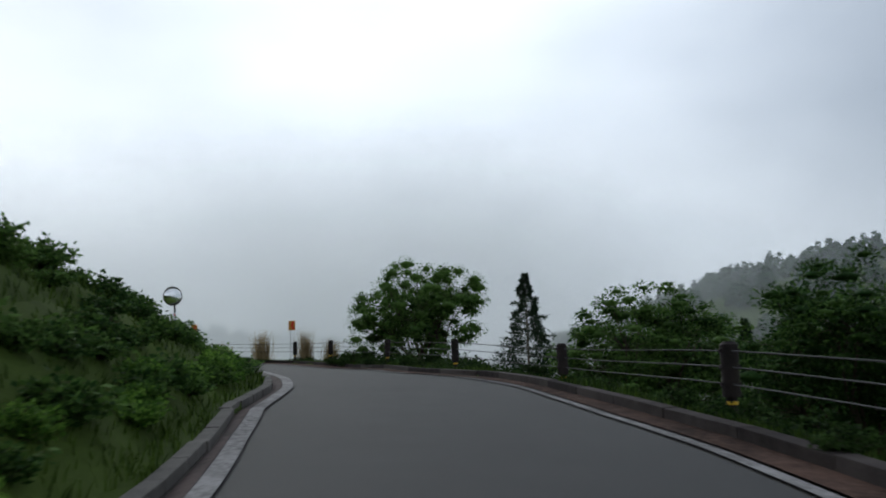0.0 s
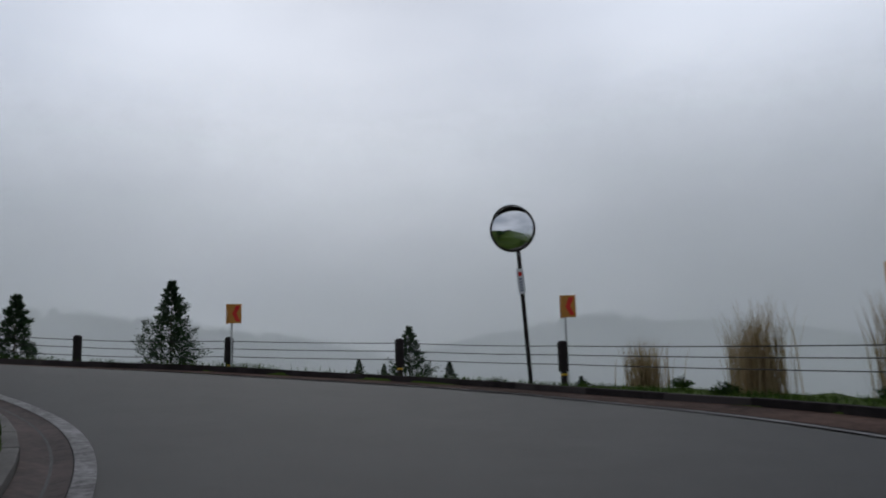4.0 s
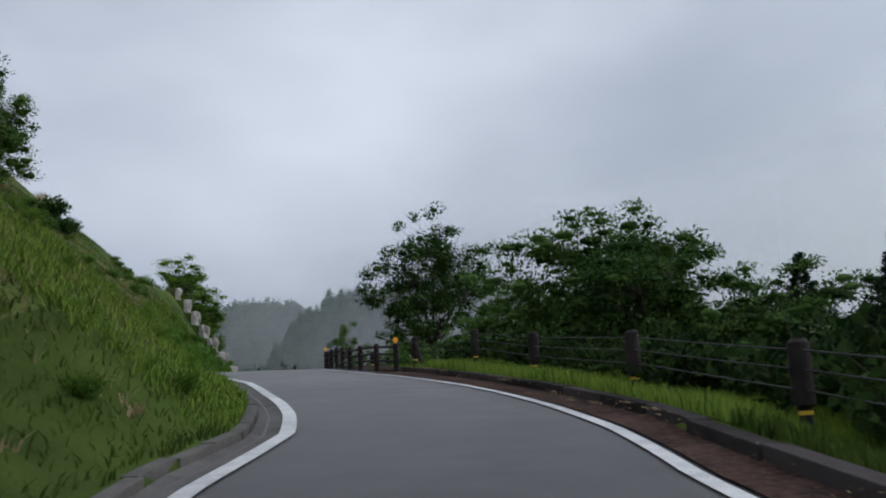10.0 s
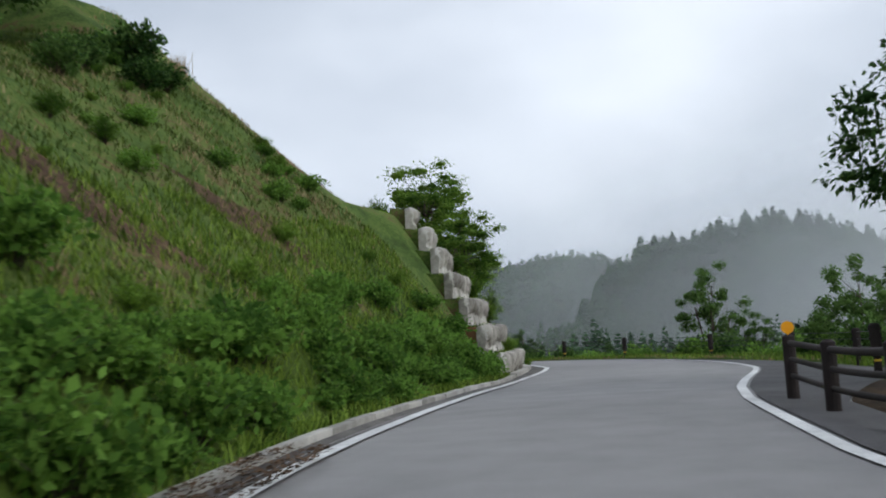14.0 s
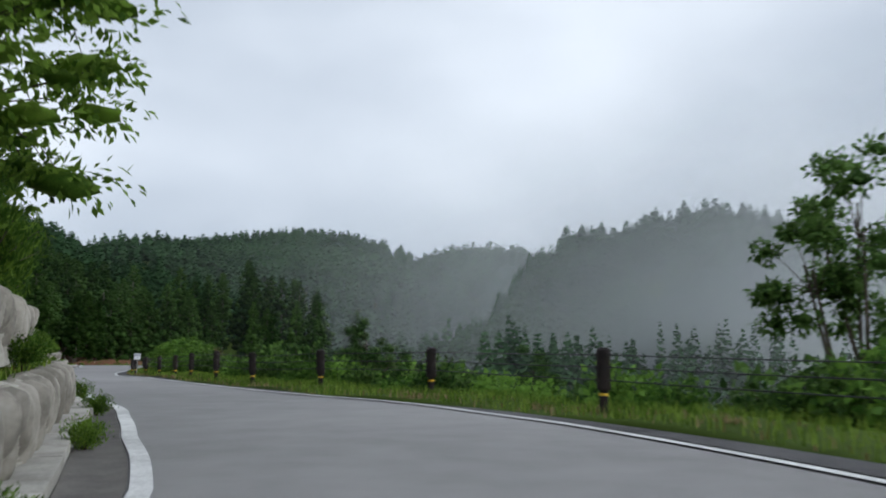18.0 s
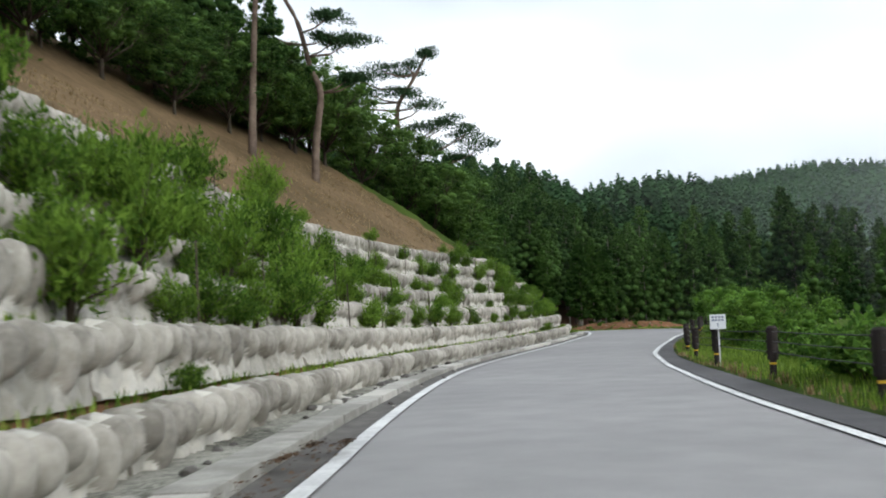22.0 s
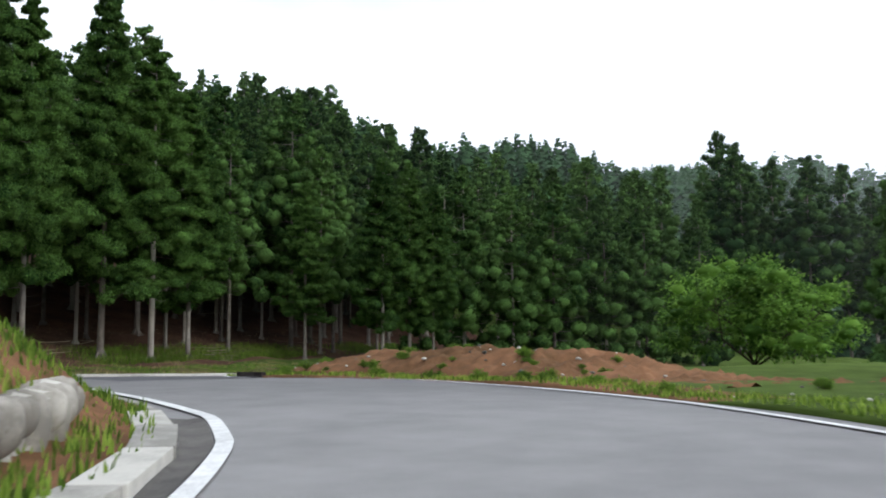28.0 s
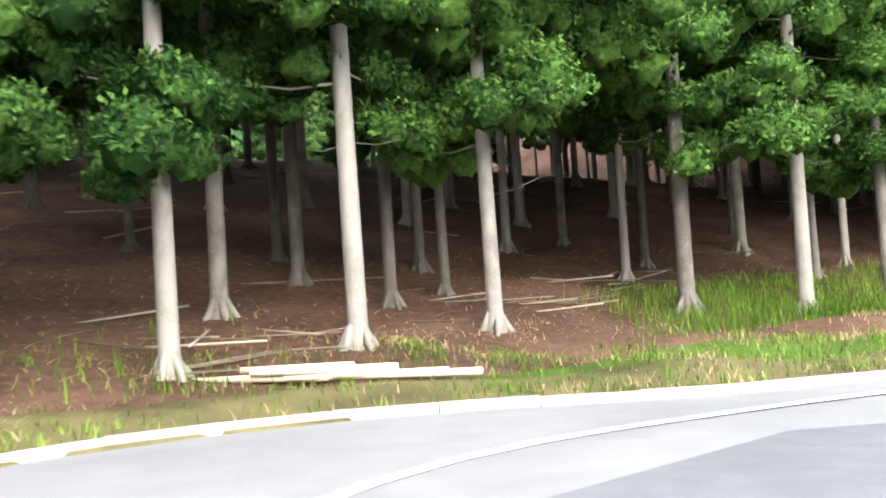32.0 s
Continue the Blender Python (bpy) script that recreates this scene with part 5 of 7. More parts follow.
# young conifers outside the lower bend
T_YOUNG = tree_thing("young_conifer", *conifer(5, 3.3, 2.5, 0.05, 130, 80, 0.11, M_SAPLING, 0.4, taper=1.1, puff=0.24), "dark young conifer beyond the cable fence", "conifer", "young conifers")
place(T_YOUNG, -6.3, 30.6, 1.15, 0.2)
T_YOUNG2 = tree_thing("young_conifer", *conifer(9, 3.7, 3.2, 0.05, 130, 90, 0.12, M_SAPLING, 0.25, taper=1.05, droop=0.05, puff=0.24), "broad ragged young conifer beyond the cable fence", "conifer", "young conifers")
place(T_YOUNG2, -15.4, 28.8, 0.95, 0.9)
for k, x, y, z, size, tall in ((0, -11.1, 29.3, 1.15, 1.12, 1.05), (0, 1.6, 23.2, 0.75, 0.55, 1.0), (1, -18.1, 28.1, 1.3, 0.8, 1.05), (1, -17.0, 22.9, 1.2, 0.52, 1.0), (0, -21.5, 27.5, 1.2, 0.7, 1.0),
                               (1, -20.0, 24.5, 1.3, 0.5, 1.1), (0, -24.5, 26.5, 1.3, 0.62, 1.1), (1, -27.5, 27.0, 1.3, 0.6, 1.0), (0, -30.5, 27.5, 1.4, 0.75, 1.1), (0, -34.5, 27.5, 1.6, 0.7, 1.2),
                               (0, 2.7, 23.1, 0.0, 0.28, 1.0), (0, 0.9, 23.3, 0.1, 0.22, 1.0), (0, 0.2, 23.4, 0.6, 0.25, 1.0), (0, 6.6, 24.0, 0.2, 0.34, 1.0), (0, -13.0, 26.0, 1.0, 0.35, 1.0)):
    again((T_YOUNG, T_YOUNG2)[k], x, y, None, turn_p(), size, tall)
T_SPIRE = tree_thing("conifer", *conifer(17, 6.7, 4.7, 0.2, 190, 120, 0.14, M_SAPLING, 0.08, taper=1.1, puff=0.26), "dark spire-shaped conifer below the cable fence", "conifer", "conifers below the fence")
place(T_SPIRE, -47.8, 29.2, 2.9, 0.3)
for x, y, z, size, tall in ((-49.4, 27.8, 2.9, 0.92, 1.0), (-47.9, 31.6, 2.7, 1.08, 1.1), (-50.8, 26.6, 2.8, 0.85, 0.98), (-61.6, 27.3, 3.4, 0.85, 1.0), (-43.0, 33.2, 2.2, 0.7, 1.1), (-52.5, 30.0, 2.5, 0.9, 1.0),
                            (-31.2, 32.2, 1.3, 0.58, 1.0), (-35.5, 30.8, 1.8, 0.42, 1.0), (-57.5, 29.0, 2.6, 0.8, 1.05), (16.6, 0.6, -3.4, 0.95, 1.05), (-38.6, 31.0, 2.0, 0.5, 1.05), (-39.2, 33.6, 1.9, 0.58, 1.0), (22.0, -8.0, -5.0, 0.8, 1.0), (-93.0, 16.0, 4.0, 0.6, 1.0),
                            (-117.5, 6.5, 5.6, 0.55, 1.0), (-136.0, -14.0, 3.5, 0.8, 1.0), (-141.5, -20.5, 3.8, 0.8, 1.05), (-131.5, -8.0, 3.0, 0.8, 1.0), (-146.5, -22.0, 3.2, 0.7, 1.05), (-43.5, 31.0, 2.2, 0.55, 1.0), (-41.2, 32.2, 2.0, 0.68, 1.05), (-36.8, 33.0, 1.8, 0.5, 1.0), (-28.0, 31.5, 1.2, 0.78, 0.95), (-33.5, 31.9, 1.6, 0.4, 1.1)):
    again(T_SPIRE, x, y, z, turn_p(), size, tall)

# pines and broad-leaved trees over the wall's far end
SLOPE_WAY = (-0.656, 0.755)
T_PINE = tree_thing("pine_tree", *pine_tree(7, SLOPE_WAY, ((0, -0.6), (0.1, 2.5), (0.5, 5.5), (-0.1, 7.2), (-0.9, 10.2), (-2.0, 12.4), (-2.8, 15.0)),
                                            ((2.1, 6.4, 0.7), (2.2, 8.5, 0.9), (0.8, 10.3, 0.8), (1.0, 8.9, 0.7), (0.2, 12.8, 0.9), (0.7, 15.0, 1.1), (-1.6, 15.8, 1.2), (-3.4, 14.6, 0.9), (-2.8, 9.6, 0.6), (-1.0, 13.6, 0.8)), 0.27),
                    "crooked leaning red pine with flat plates of needles", "pine")
place(T_PINE, -157.75, -70.7)
T_PINE2 = tree_thing("pine_tree", *pine_tree(12, SLOPE_WAY, ((0, -0.6), (0.05, 4.0), (0.3, 8.0), (0.5, 12.0), (0.4, 16.5)),
                                             ((-4.0, 12.6, 1.1), (-2.6, 14.2, 1.2), (-1.4, 11.4, 0.7), (2.0, 13.4, 0.8), (3.4, 14.8, 1.1), (1.4, 16.4, 1.2), (-1.2, 16.6, 1.3), (-3.2, 16.0, 1.0), (2.8, 12.0, 0.7)), 0.25),
                     "tall straight red pine with sparse flat boughs", "pine")
place(T_PINE2, -152.4, -69.3)
T_PINE3 = tree_thing("pine_tree", *pine_tree(19, SLOPE_WAY, ((0.8, -0.6), (0.4, 6.0), (-0.2, 12.0), (-0.6, 16.0), (0.8, 18.5), (2.0, 20.6)),
                                             ((2.2, 21.0, 1.0), (0.8, 20.0, 1.0), (-1.6, 19.8, 1.3), (-3.8, 19.0, 1.3), (-5.0, 17.2, 1.1), (-3.0, 17.4, 1.2), (1.6, 16.4, 1.3), (3.4, 15.0, 1.2), (5.2, 13.8, 1.2), (6.6, 12.4, 1.2), (4.6, 11.6, 1.0),
                                              (-4.6, 14.8, 1.3), (0.0, 17.6, 1.2), (2.6, 12.8, 1.2), (-2.4, 13.8, 1.3), (1.0, 14.4, 1.3), (-1.0, 11.6, 1.3), (3.6, 10.4, 1.2), (-4.4, 11.8, 1.2), (1.2, 9.4, 1.2), (-2.6, 9.6, 1.2)), 0.36),
                     "sprawling dark pine with layered needle plates", "pine")
place(T_PINE3, -178.15, -85.25)
for x, y, t, k in ((-179.0, -81.5, 1.6, 1.0), (-175.5, -79.5, 4.6, 0.9), (-173.0, -80.0, 0.6, 0.8), (-178.5, -86.0, 2.2, 1.0), (-168.5, -79.5, 3.9, 0.8), (-183.0, -88.5, 1.0, 0.85), (-164.0, -78.0, 5.0, 0.8)):
    tagged(again(T_OAK, x, y, None, t, k), "leafy tree at the head of the brown slope", group="trees over the slope")

# ---- cedar plantation ----
CEDARS, CEDARS_BACK = [], []
for k, (high, wide, bare) in enumerate(((17.5, 6.0, 4.0), (19.0, 6.2, 4.8), (16.5, 6.0, 3.8))):
    CEDARS.append(tree_thing("cedar_tree", *puffy_cedar(50 + k, high, wide, bare, 70, 4, 260, 0.14), "tall straight plantation cedar with a bare pale trunk", "cedar", "plantation cedars"))
for k, (high, wide, bare) in enumerate(((17.0, 6.4, 5.4), (18.5, 6.6, 6.0))):
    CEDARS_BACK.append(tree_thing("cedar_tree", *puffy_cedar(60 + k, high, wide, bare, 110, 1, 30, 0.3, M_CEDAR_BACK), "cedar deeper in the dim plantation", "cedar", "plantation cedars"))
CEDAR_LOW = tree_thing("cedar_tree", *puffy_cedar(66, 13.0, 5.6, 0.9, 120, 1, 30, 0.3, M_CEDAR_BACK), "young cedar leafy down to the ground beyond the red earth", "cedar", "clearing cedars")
place(CEDAR_LOW, -228.0, -99.5)
for x, y, size in ((-229.5, -96.6, 0.9), (-231.5, -94.6, 1.0), (-235.0, -92.6, 0.9), (-238.0, -91.0, 1.0), (-232.0, -101.0, 1.1), (-235.5, -98.6, 1.1), (-239.0, -96.0, 1.15), (-243.0, -94.0, 1.1), (-226.0, -101.6, 0.8), (-240.5, -88.0, 0.9)):
    again(CEDAR_LOW, x, y, None, 2.1 * x, size)
FIRST = ((-193.2, -101.4), (-196.1, -102.2), (-198.8, -103.0), (-203.4, -103.9), (-206.2, -103.7), (-208.8, -104.0), (-189.4, -101.6), (-188.9, -102.8), (-190.7, -101.9), (-190.0, -100.1),
         (-217.2, -103.6), (-219.9, -100.2), (-219.0, -99.0), (-221.8, -99.2), (-222.9, -98.2))
SECOND = ((-194.4, -104.7), (-196.5, -107.7), (-197.8, -105.6), (-199.5, -107.0), (-199.8, -109.3), (-204.7, -108.1), (-206.8, -110.4), (-209.9, -107.4), (-212.5, -109.0), (-214.5, -107.4), (-217.0, -111.0), (-221.2, -106.2), (-224.0, -107.7),
          (-193.4, -111.2), (-196.7, -110.6), (-203.2, -111.6), (-205.5, -112.6), (-212.8, -114.2), (-218.8, -113.7), (-221.4, -112.0))
spots = [(x, y, 0) for x, y in FIRST] + [(x, y, 1) for x, y in SECOND]
rng_c = random.Random(31)
for row in range(8):
    for col in range(22):
        x = -178 - col * 3.9 + rng_c.uniform(-1.1, 1.1) + (row % 2) * 1.9
        y = -101.2 + 0.19 * (x + 190) - 2.8 - row * 4.0 + rng_c.uniform(-1.1, 1.1)
        if min((x - a) ** 2 + (y - b) ** 2 for a, b, _ in spots) > 6.0 and not (-219 < x < -187.5 and y > -111):
            spots.append((x, y, 2 + row))
used_c = set()
for n, (x, y, row) in enumerate(spots):
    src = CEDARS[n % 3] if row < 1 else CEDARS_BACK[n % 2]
    if src.name not in used_c:
        used_c.add(src.name)
        place(src, x, y, None, turn_p(), 1.0)
    else:
        size = rng_c.uniform(0.66, 0.74) if n > 9 and row < 1 else rng_c.uniform(0.74, 0.88) if row == 1 or 5 < n < 10 else rng_c.uniform(0.95, 1.15)
        again(src, x, y, None, turn_p(), size, rng_c.uniform(0.94, 1.1) - (0.1 if x < -196 and row != 1 else 0.0))
# the wood over the brown slope
for k in range(46):
    s = 196 + k * 1.45 + rng_c.uniform(-1, 1)
    q = on_plan(s, float(PAVED_L(s)) - rng_c.uniform(21, 34))
    tagged(again(CEDARS_BACK[k % 2], q[0], q[1], None, turn_p(), rng_c.uniform(0.5, 0.75)), "dark cedar at the head of the brown slope", group="trees over the slope")
for k in range(24):
    s = 194 + k * 2.7 + rng_c.uniform(-1, 1)
    q = on_plan(s, float(PAVED_L(s)) - rng_c.uniform(18.5, 22))
    tagged(again(T_OAK, q[0], q[1], None, turn_p(), rng_c.uniform(0.5, 0.8)), "leafy tree at the head of the brown slope", group="trees over the slope")


# ---- woods on the hills: far trees in one mesh ----
def far_wood():
    rng = np.random.RandomState(77)
    xs, ys = [], []
    x = rng.uniform(-620, -150, 16000)
    y = rng.uniform(-330, 160, 16000)
    s, off, _, far = locate(x, y)
    keep = (far > 36) & ~((x > -262) & (y > -132) & (y < -95 - 0.19 * (x + 190)) & (x < -172)) & (np.hypot(x + 160, y + 10) > 60) & ~((off > 0) & (far < 52)) & ~((off < 0) & (s < 262) & (far < 45))
    keep &= ~((off > 0) & (s < 240) & (far < 150))
    dens = np.clip(1.25 - np.hypot(x + 190, y + 90) / 600, 0.25, 1)
    keep &= rng.uniform(0, 1, len(x)) < dens
    x, y = x[keep], y[keep]
    close = (np.hypot(x + 195, y + 90) < 92) & (y < -58)
    for k, (a, b) in enumerate(zip(x[close][:150], y[close][:150])):
        tagged(again(CEDARS_BACK[k % 2], float(a), float(b), None, turn_p(), (0.95 if -118 < b < -84 else 0.55) + 0.33 * ((k * 7) % 10) / 10), "dark cedar on the far side of the clearing", group="clearing cedars")
    x, y = x[~close], y[~close]
    x2, y2 = rng.uniform(110, 330, 1800), rng.uniform(-150, 190, 1800)
    x3, y3 = rng.uniform(-420, 130, 1500), rng.uniform(270, 480, 1500)
    small = len(x)
    x, y = np.r_[x, x2, x3], np.r_[y, y2, y3]
    z = ground_height(x, y)
    n = len(x)
    high, wide = rng.uniform(9, 13.5, n), rng.uniform(3.4, 5.0, n)
    high[small:] *= 0.6
    away = np.hypot(x + 150, y + 30) > 150
    high[away] *= 0.72
    wide[away] *= 1.25
    near = np.hypot(x + 175, y + 60) < 190
    vs, fs, base = [], [], 0
    for group, tufts in ((np.where(near)[0], 44), (np.where(~near)[0], 20)):
        m = len(group)
        t = (np.arange(tufts) + 0.5) / tufts
        tt = np.clip(t[None] + rng.uniform(-0.03, 0.03, (m, tufts)), 0.01, 0.995)
        aa = np.arange(tufts)[None] * 2.4 + rng.uniform(0, 6.28, (m, 1)) + rng.uniform(-0.3, 0.3, (m, tufts))
        w, hgt = wide[group][:, None], high[group][:, None]
        reach = w / 2 * np.minimum(1, (1 - tt) ** 0.7 * 1.02) * rng.uniform(0.72, 1.12, (m, tufts))
        size = w * (0.52 if tufts > 40 else 0.74) * (0.28 + 0.72 * (1 - tt)) * rng.uniform(0.75, 1.25, (m, tufts))
        ca, sa = np.cos(aa), np.sin(aa)
        o = np.stack([x[group][:, None] + ca * reach * 0.35, y[group][:, None] + sa * reach * 0.35, z[group][:, None] + hgt * (0.2 + 0.8 * tt)], -1)
        tip = o + np.stack([ca * (reach * 0.65), sa * (reach * 0.65), -0.55 * size], -1)
        mid = (o * 0.45 + tip * 0.55) + np.stack([ca * 0, sa * 0, 0.25 * size], -1)
        side = np.stack([-sa, ca, 0 * ca], -1) * (size * 0.55)[..., None] + rng.normal(0, 0.08, o.shape) * size[..., None]
        v = np.stack([o, mid + side, tip, mid - side], 2).reshape(-1, 3)
        vs.append(v)
        fs.append(np.arange(len(v)).reshape(-1, 4) + base)
        base += len(v)
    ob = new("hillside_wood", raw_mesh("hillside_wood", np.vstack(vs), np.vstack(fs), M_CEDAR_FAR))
    return tagged(ob, "dense dark cedar wood covering the misty hills", "forest", kind="stuff")


far_wood()

# ---- shrubs, weeds and grass ----
SH_BROAD = [shrub_thing("leafy_shrub", shrub(60 + k, 0.95, 1.5, 30, 980, 0.13, M_BUSH, 0.35, 0.75), "bright green broad-leaved weeds at the foot of the bank", "bank shrubs") for k in range(2)]
SH_DARK = [shrub_thing("leafy_shrub", shrub(64 + k, 0.9, 1.5, 24, 620, 0.15, M_LEAF, 0.35, 0.7), "dark green leafy weeds on the steep bank", "bank shrubs") for k in range(2)]
SH_BROOM = [shrub_thing("broom_shrub", shrub(70 + k, 1.5, 1.5, 44, 1700, 0.145, M_BROOM, 1.3, 0.3), "feathery yellow-green shrub on the wall terrace", "terrace shrubs") for k in range(2)]
SH_SCRUB = [shrub_thing("scrub_bush", shrub(80 + k, 1.9, 2.6, 32, 1150, 0.24, (M_BUSH, M_LEAF)[k], 0.3, 0.6), ("light green scrub bush beyond the cable fence", "dark green scrub bush beyond the cable fence")[k], "scrub bushes") for k in range(2)]
used = set()


def put(kinds, x, y, z=None, size=1.0, tall=1.0, sink=0.03):
    k = rng_p.randrange(len(kinds))
    src = kinds[k]
    if src.name not in used:
        used.add(src.name)
        src.matrix_world = Matrix.Translation((x, y, (lay(x, y) if z is None else z) - sink)) @ Matrix.Rotation(turn_p(), 4, "Z") @ Matrix.Diagonal((size, size, size * tall, 1))
        return src
    return again(src, x, y, z, turn_p(), size, tall, sink)


def beside(s, off):
    p = on_plan(s, off)
    return float(p[0]), float(p[1]), float(ground_height(p[:1], p[1:2], False)[0])


rng_b = random.Random(21)
# weeds along the inner bank
for s in np.arange(-6, 37, 0.75):
    for d in (0.5, 1.3, 2.3):
        x, y, z = beside(s + rng_b.uniform(-0.4, 0.4), float(PAVED_L(s)) - d - rng_b.uniform(0, 0.6))
        put(SH_DARK if d > 1 or rng_b.random() < 0.5 else SH_BROAD, x, y, z, rng_b.uniform(0.42, 0.68), rng_b.uniform(0.6, 0.85))
for s in np.arange(-6, 8, 2.2):
    x, y, z = beside(s + rng_b.uniform(-0.8, 0.8), float(PAVED_L(s)) - rng_b.uniform(4.2, 7.5))
    put(SH_DARK, x, y, z, rng_b.uniform(0.5, 0.8), 0.8)
for s in np.arange(112.5, 138.5, 0.8):
    for d in (0.4, 1.0, 1.9):
        if rng_b.random() < 0.85 - 0.45 * (d > 1.5):
            x, y, z = beside(s + rng_b.uniform(-0.4, 0.4), float(PAVED_L(s)) - d - rng_b.uniform(0, 0.5))
            put(SH_BROAD, x, y, z, rng_b.uniform(0.55, 0.95), rng_b.uniform(0.7, 1.1))
for k in range(60):
    s = rng_b.uniform(78, 138)
    x, y, z = beside(s, float(PAVED_L(s)) - rng_b.uniform(3.5, 12))
    put(SH_BROAD, x, y, z, rng_b.uniform(0.3, 0.8), rng_b.uniform(0.6, 1.0))
for s, d in ((108, 11.5), (111, 13.0), (104, 10.0), (101, 11.0), (116, 13.5)):
    x, y, z = beside(s, float(PAVED_L(s)) - d)
    put(SH_SCRUB, x, y, z, rng_b.uniform(0.8, 1.1), 1.0)
for k in range(70):
    s = rng_b.uniform(72, 138)
    x, y, z = beside(s, float(PAVED_L(s)) - 0.8 - 11 * rng_b.random() ** 1.5)
    tagged(put(SH_BROOM, x, y, z, rng_b.uniform(0.2, 0.5), rng_b.uniform(0.5, 0.9)), "yellow-green weed tuft on the bank", group="bank weeds")
# shrubs on the terraces
for k in range(1, 7):
    for s in np.arange(ROW_START[k] + 2, ROW_END[k] - 2, 1.3):
        dense = 0.12 if s < 151 else 0.5 if s < 172 else 0.45 if s < 213 else 0.5 if s < 222 else 0.42
        dense *= 1.25 if k in (1, 2, 3) else 0.8 if s < 200 else 0.45
        if rng_b.random() < dense:
            big = (1.3 if s < 186 else 1.2 if s < 213 else 0.85) * rng_b.uniform(0.45, 1.1)
            p = on_plan(s + rng_b.uniform(-0.5, 0.5), float(row_offset(k)(s)) - rng_b.uniform(0.35, 0.6), float(row_top(k, 0.0)(s)))
            put(SH_BROOM, p[0], p[1], p[2], big, rng_b.uniform(0.8, 1.15))
for s, k, size in ((240.5, 2, 1.0), (241.5, 3, 1.1), (242.5, 4, 1.0), (239.5, 3, 0.9), (243.5, 5, 0.8), (238.5, 2, 0.9), (242.0, 2, 0.7), (237.5, 4, 0.9)):
    p = on_plan(s, float(row_offset(k)(s)) - 0.4, float(row_top(k, 0.0)(s)))
    put(SH_BROOM, p[0], p[1], p[2], size, 0.9)
for s in (146, 149, 153, 158, 163.5, 166, 171, 179, 186, 194, 241, 243):
    p = on_plan(s, float(row_offset(0)(s)) - 0.4, float(row_top(0, 0.0)(s)))
    put(SH_BROOM, p[0], p[1], p[2], rng_b.uniform(0.3, 0.6), 0.8)
for s in (150, 155, 160, 164, 167.3, 171.2, 171.9, 172.6, 175.1, 177.2, 179.6):
    p = on_plan(s, float(row_offset(0)(s)) + 0.45, 0.0)
    put(SH_BROOM, p[0], p[1], p[2], rng_b.uniform(0.34, 0.44) * (1.45 if s > 170 else 1.0), 0.85)
# dark bushes along the crest of the bank
for k in range(22):
    x, y, z = beside(rng_b.uniform(118, 137), -rng_b.uniform(11.5, 16.0))
    tagged(put(SH_SCRUB[1:] if k % 3 else SH_BROAD, x, y, z, rng_b.uniform(0.45, 0.85), rng_b.uniform(0.8, 1.1)), "dark bush along the crest of the grassy bank", group="crest bushes")
# scrub on the valley side of the upper road
for s in np.arange(138, 206, 1.5):
    for d in (1.0, 2.4, 4.2, 6.5):
        if rng_b.random() < (0.45 if d < 2 else 0.8) * (1.0 if s > 150 else 0.6):
            x, y, z = beside(s + rng_b.uniform(-0.6, 0.6), float(FENCE(s)) + d + rng_b.uniform(0, 1.2))
            put(SH_SCRUB, x, y, z, rng_b.uniform(0.5, 0.95) * (0.65 + 0.16 * d), rng_b.uniform(0.75, 1.1))
for s in np.arange(206, 250, 1.7):
    for d in (2.2, 4.6):
        if rng_b.random() < 0.6:
            x, y, z = beside(s, float(FENCE(s)) + d + rng_b.uniform(0, 1.5))
            put(SH_SCRUB[:1], x, y, z, rng_b.uniform(0.45, 0.85), rng_b.uniform(0.75, 1.0))
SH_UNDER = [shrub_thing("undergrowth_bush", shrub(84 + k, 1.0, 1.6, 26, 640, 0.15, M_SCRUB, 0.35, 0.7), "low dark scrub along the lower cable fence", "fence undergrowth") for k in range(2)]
for s in np.arange(-4, 43, 1.5):
    for d in (-0.4, 0.7, 2.2, 3.8) if s < 22 else (-0.6, 0.4, 1.4, 2.6, 4.0):
        if rng_b.random() < (0.7 if s < 22 else 0.9):
            x, y, z = beside(s, float(FENCE(s)) + d + rng_b.uniform(0, 0.8))
            put(SH_UNDER, x, y, z, rng_b.uniform(0.5, 0.8) * (0.75 if d < 0 else 1.0 if s < 22 else 1.0 + 0.25 * d), rng_b.uniform(0.6, 0.9))
for s in np.arange(60, 106, 1.35):
    for d in (0.7, 2.4):
        x, y, z = beside(s, float(FENCE(s)) + d + rng_b.uniform(0, 0.8))
        tagged(put(SH_UNDER, x, y, z, rng_b.uniform(0.9, 1.5) * (1 if s > 82 else 0.5), rng_b.uniform(0.8, 1.1)), "dark undergrowth behind the cable fence")
for s in np.arange(42, 62, 1.4):
    x, y, z = beside(s, float(FENCE(s)) + rng_b.uniform(0.3, 2.5))
    tagged(put(SH_UNDER, x, y, z, rng_b.uniform(0.25, 0.5), 0.8), "low weeds at the fence of the bend")
for k in range(60):
    s, d = rng_b.uniform(263, 284), 0.8 + 4.0 * rng_b.random() ** 1.6
    q = on_plan(s, float(PAVED_R(s)) + d)
    tagged(put(SH_BROOM, q[0], q[1], float(ground_height(q[:1], q[1:2], False)[0]) + mound_height(s, d), rng_b.uniform(0.15, 0.4), 0.6), "small weed tuft on the red earth", group="mound weeds")
T_BUSH = tree_thing("round_bush", *broadleaf(90, 4.4, 7.5, 0.5, 11000, 0.17, 0.1, 0.6, 120, M_BUSH, 9), "large bright green bush beyond the red earth", "bush")
place(T_BUSH, -213.0, -74.8, None, 0.4)
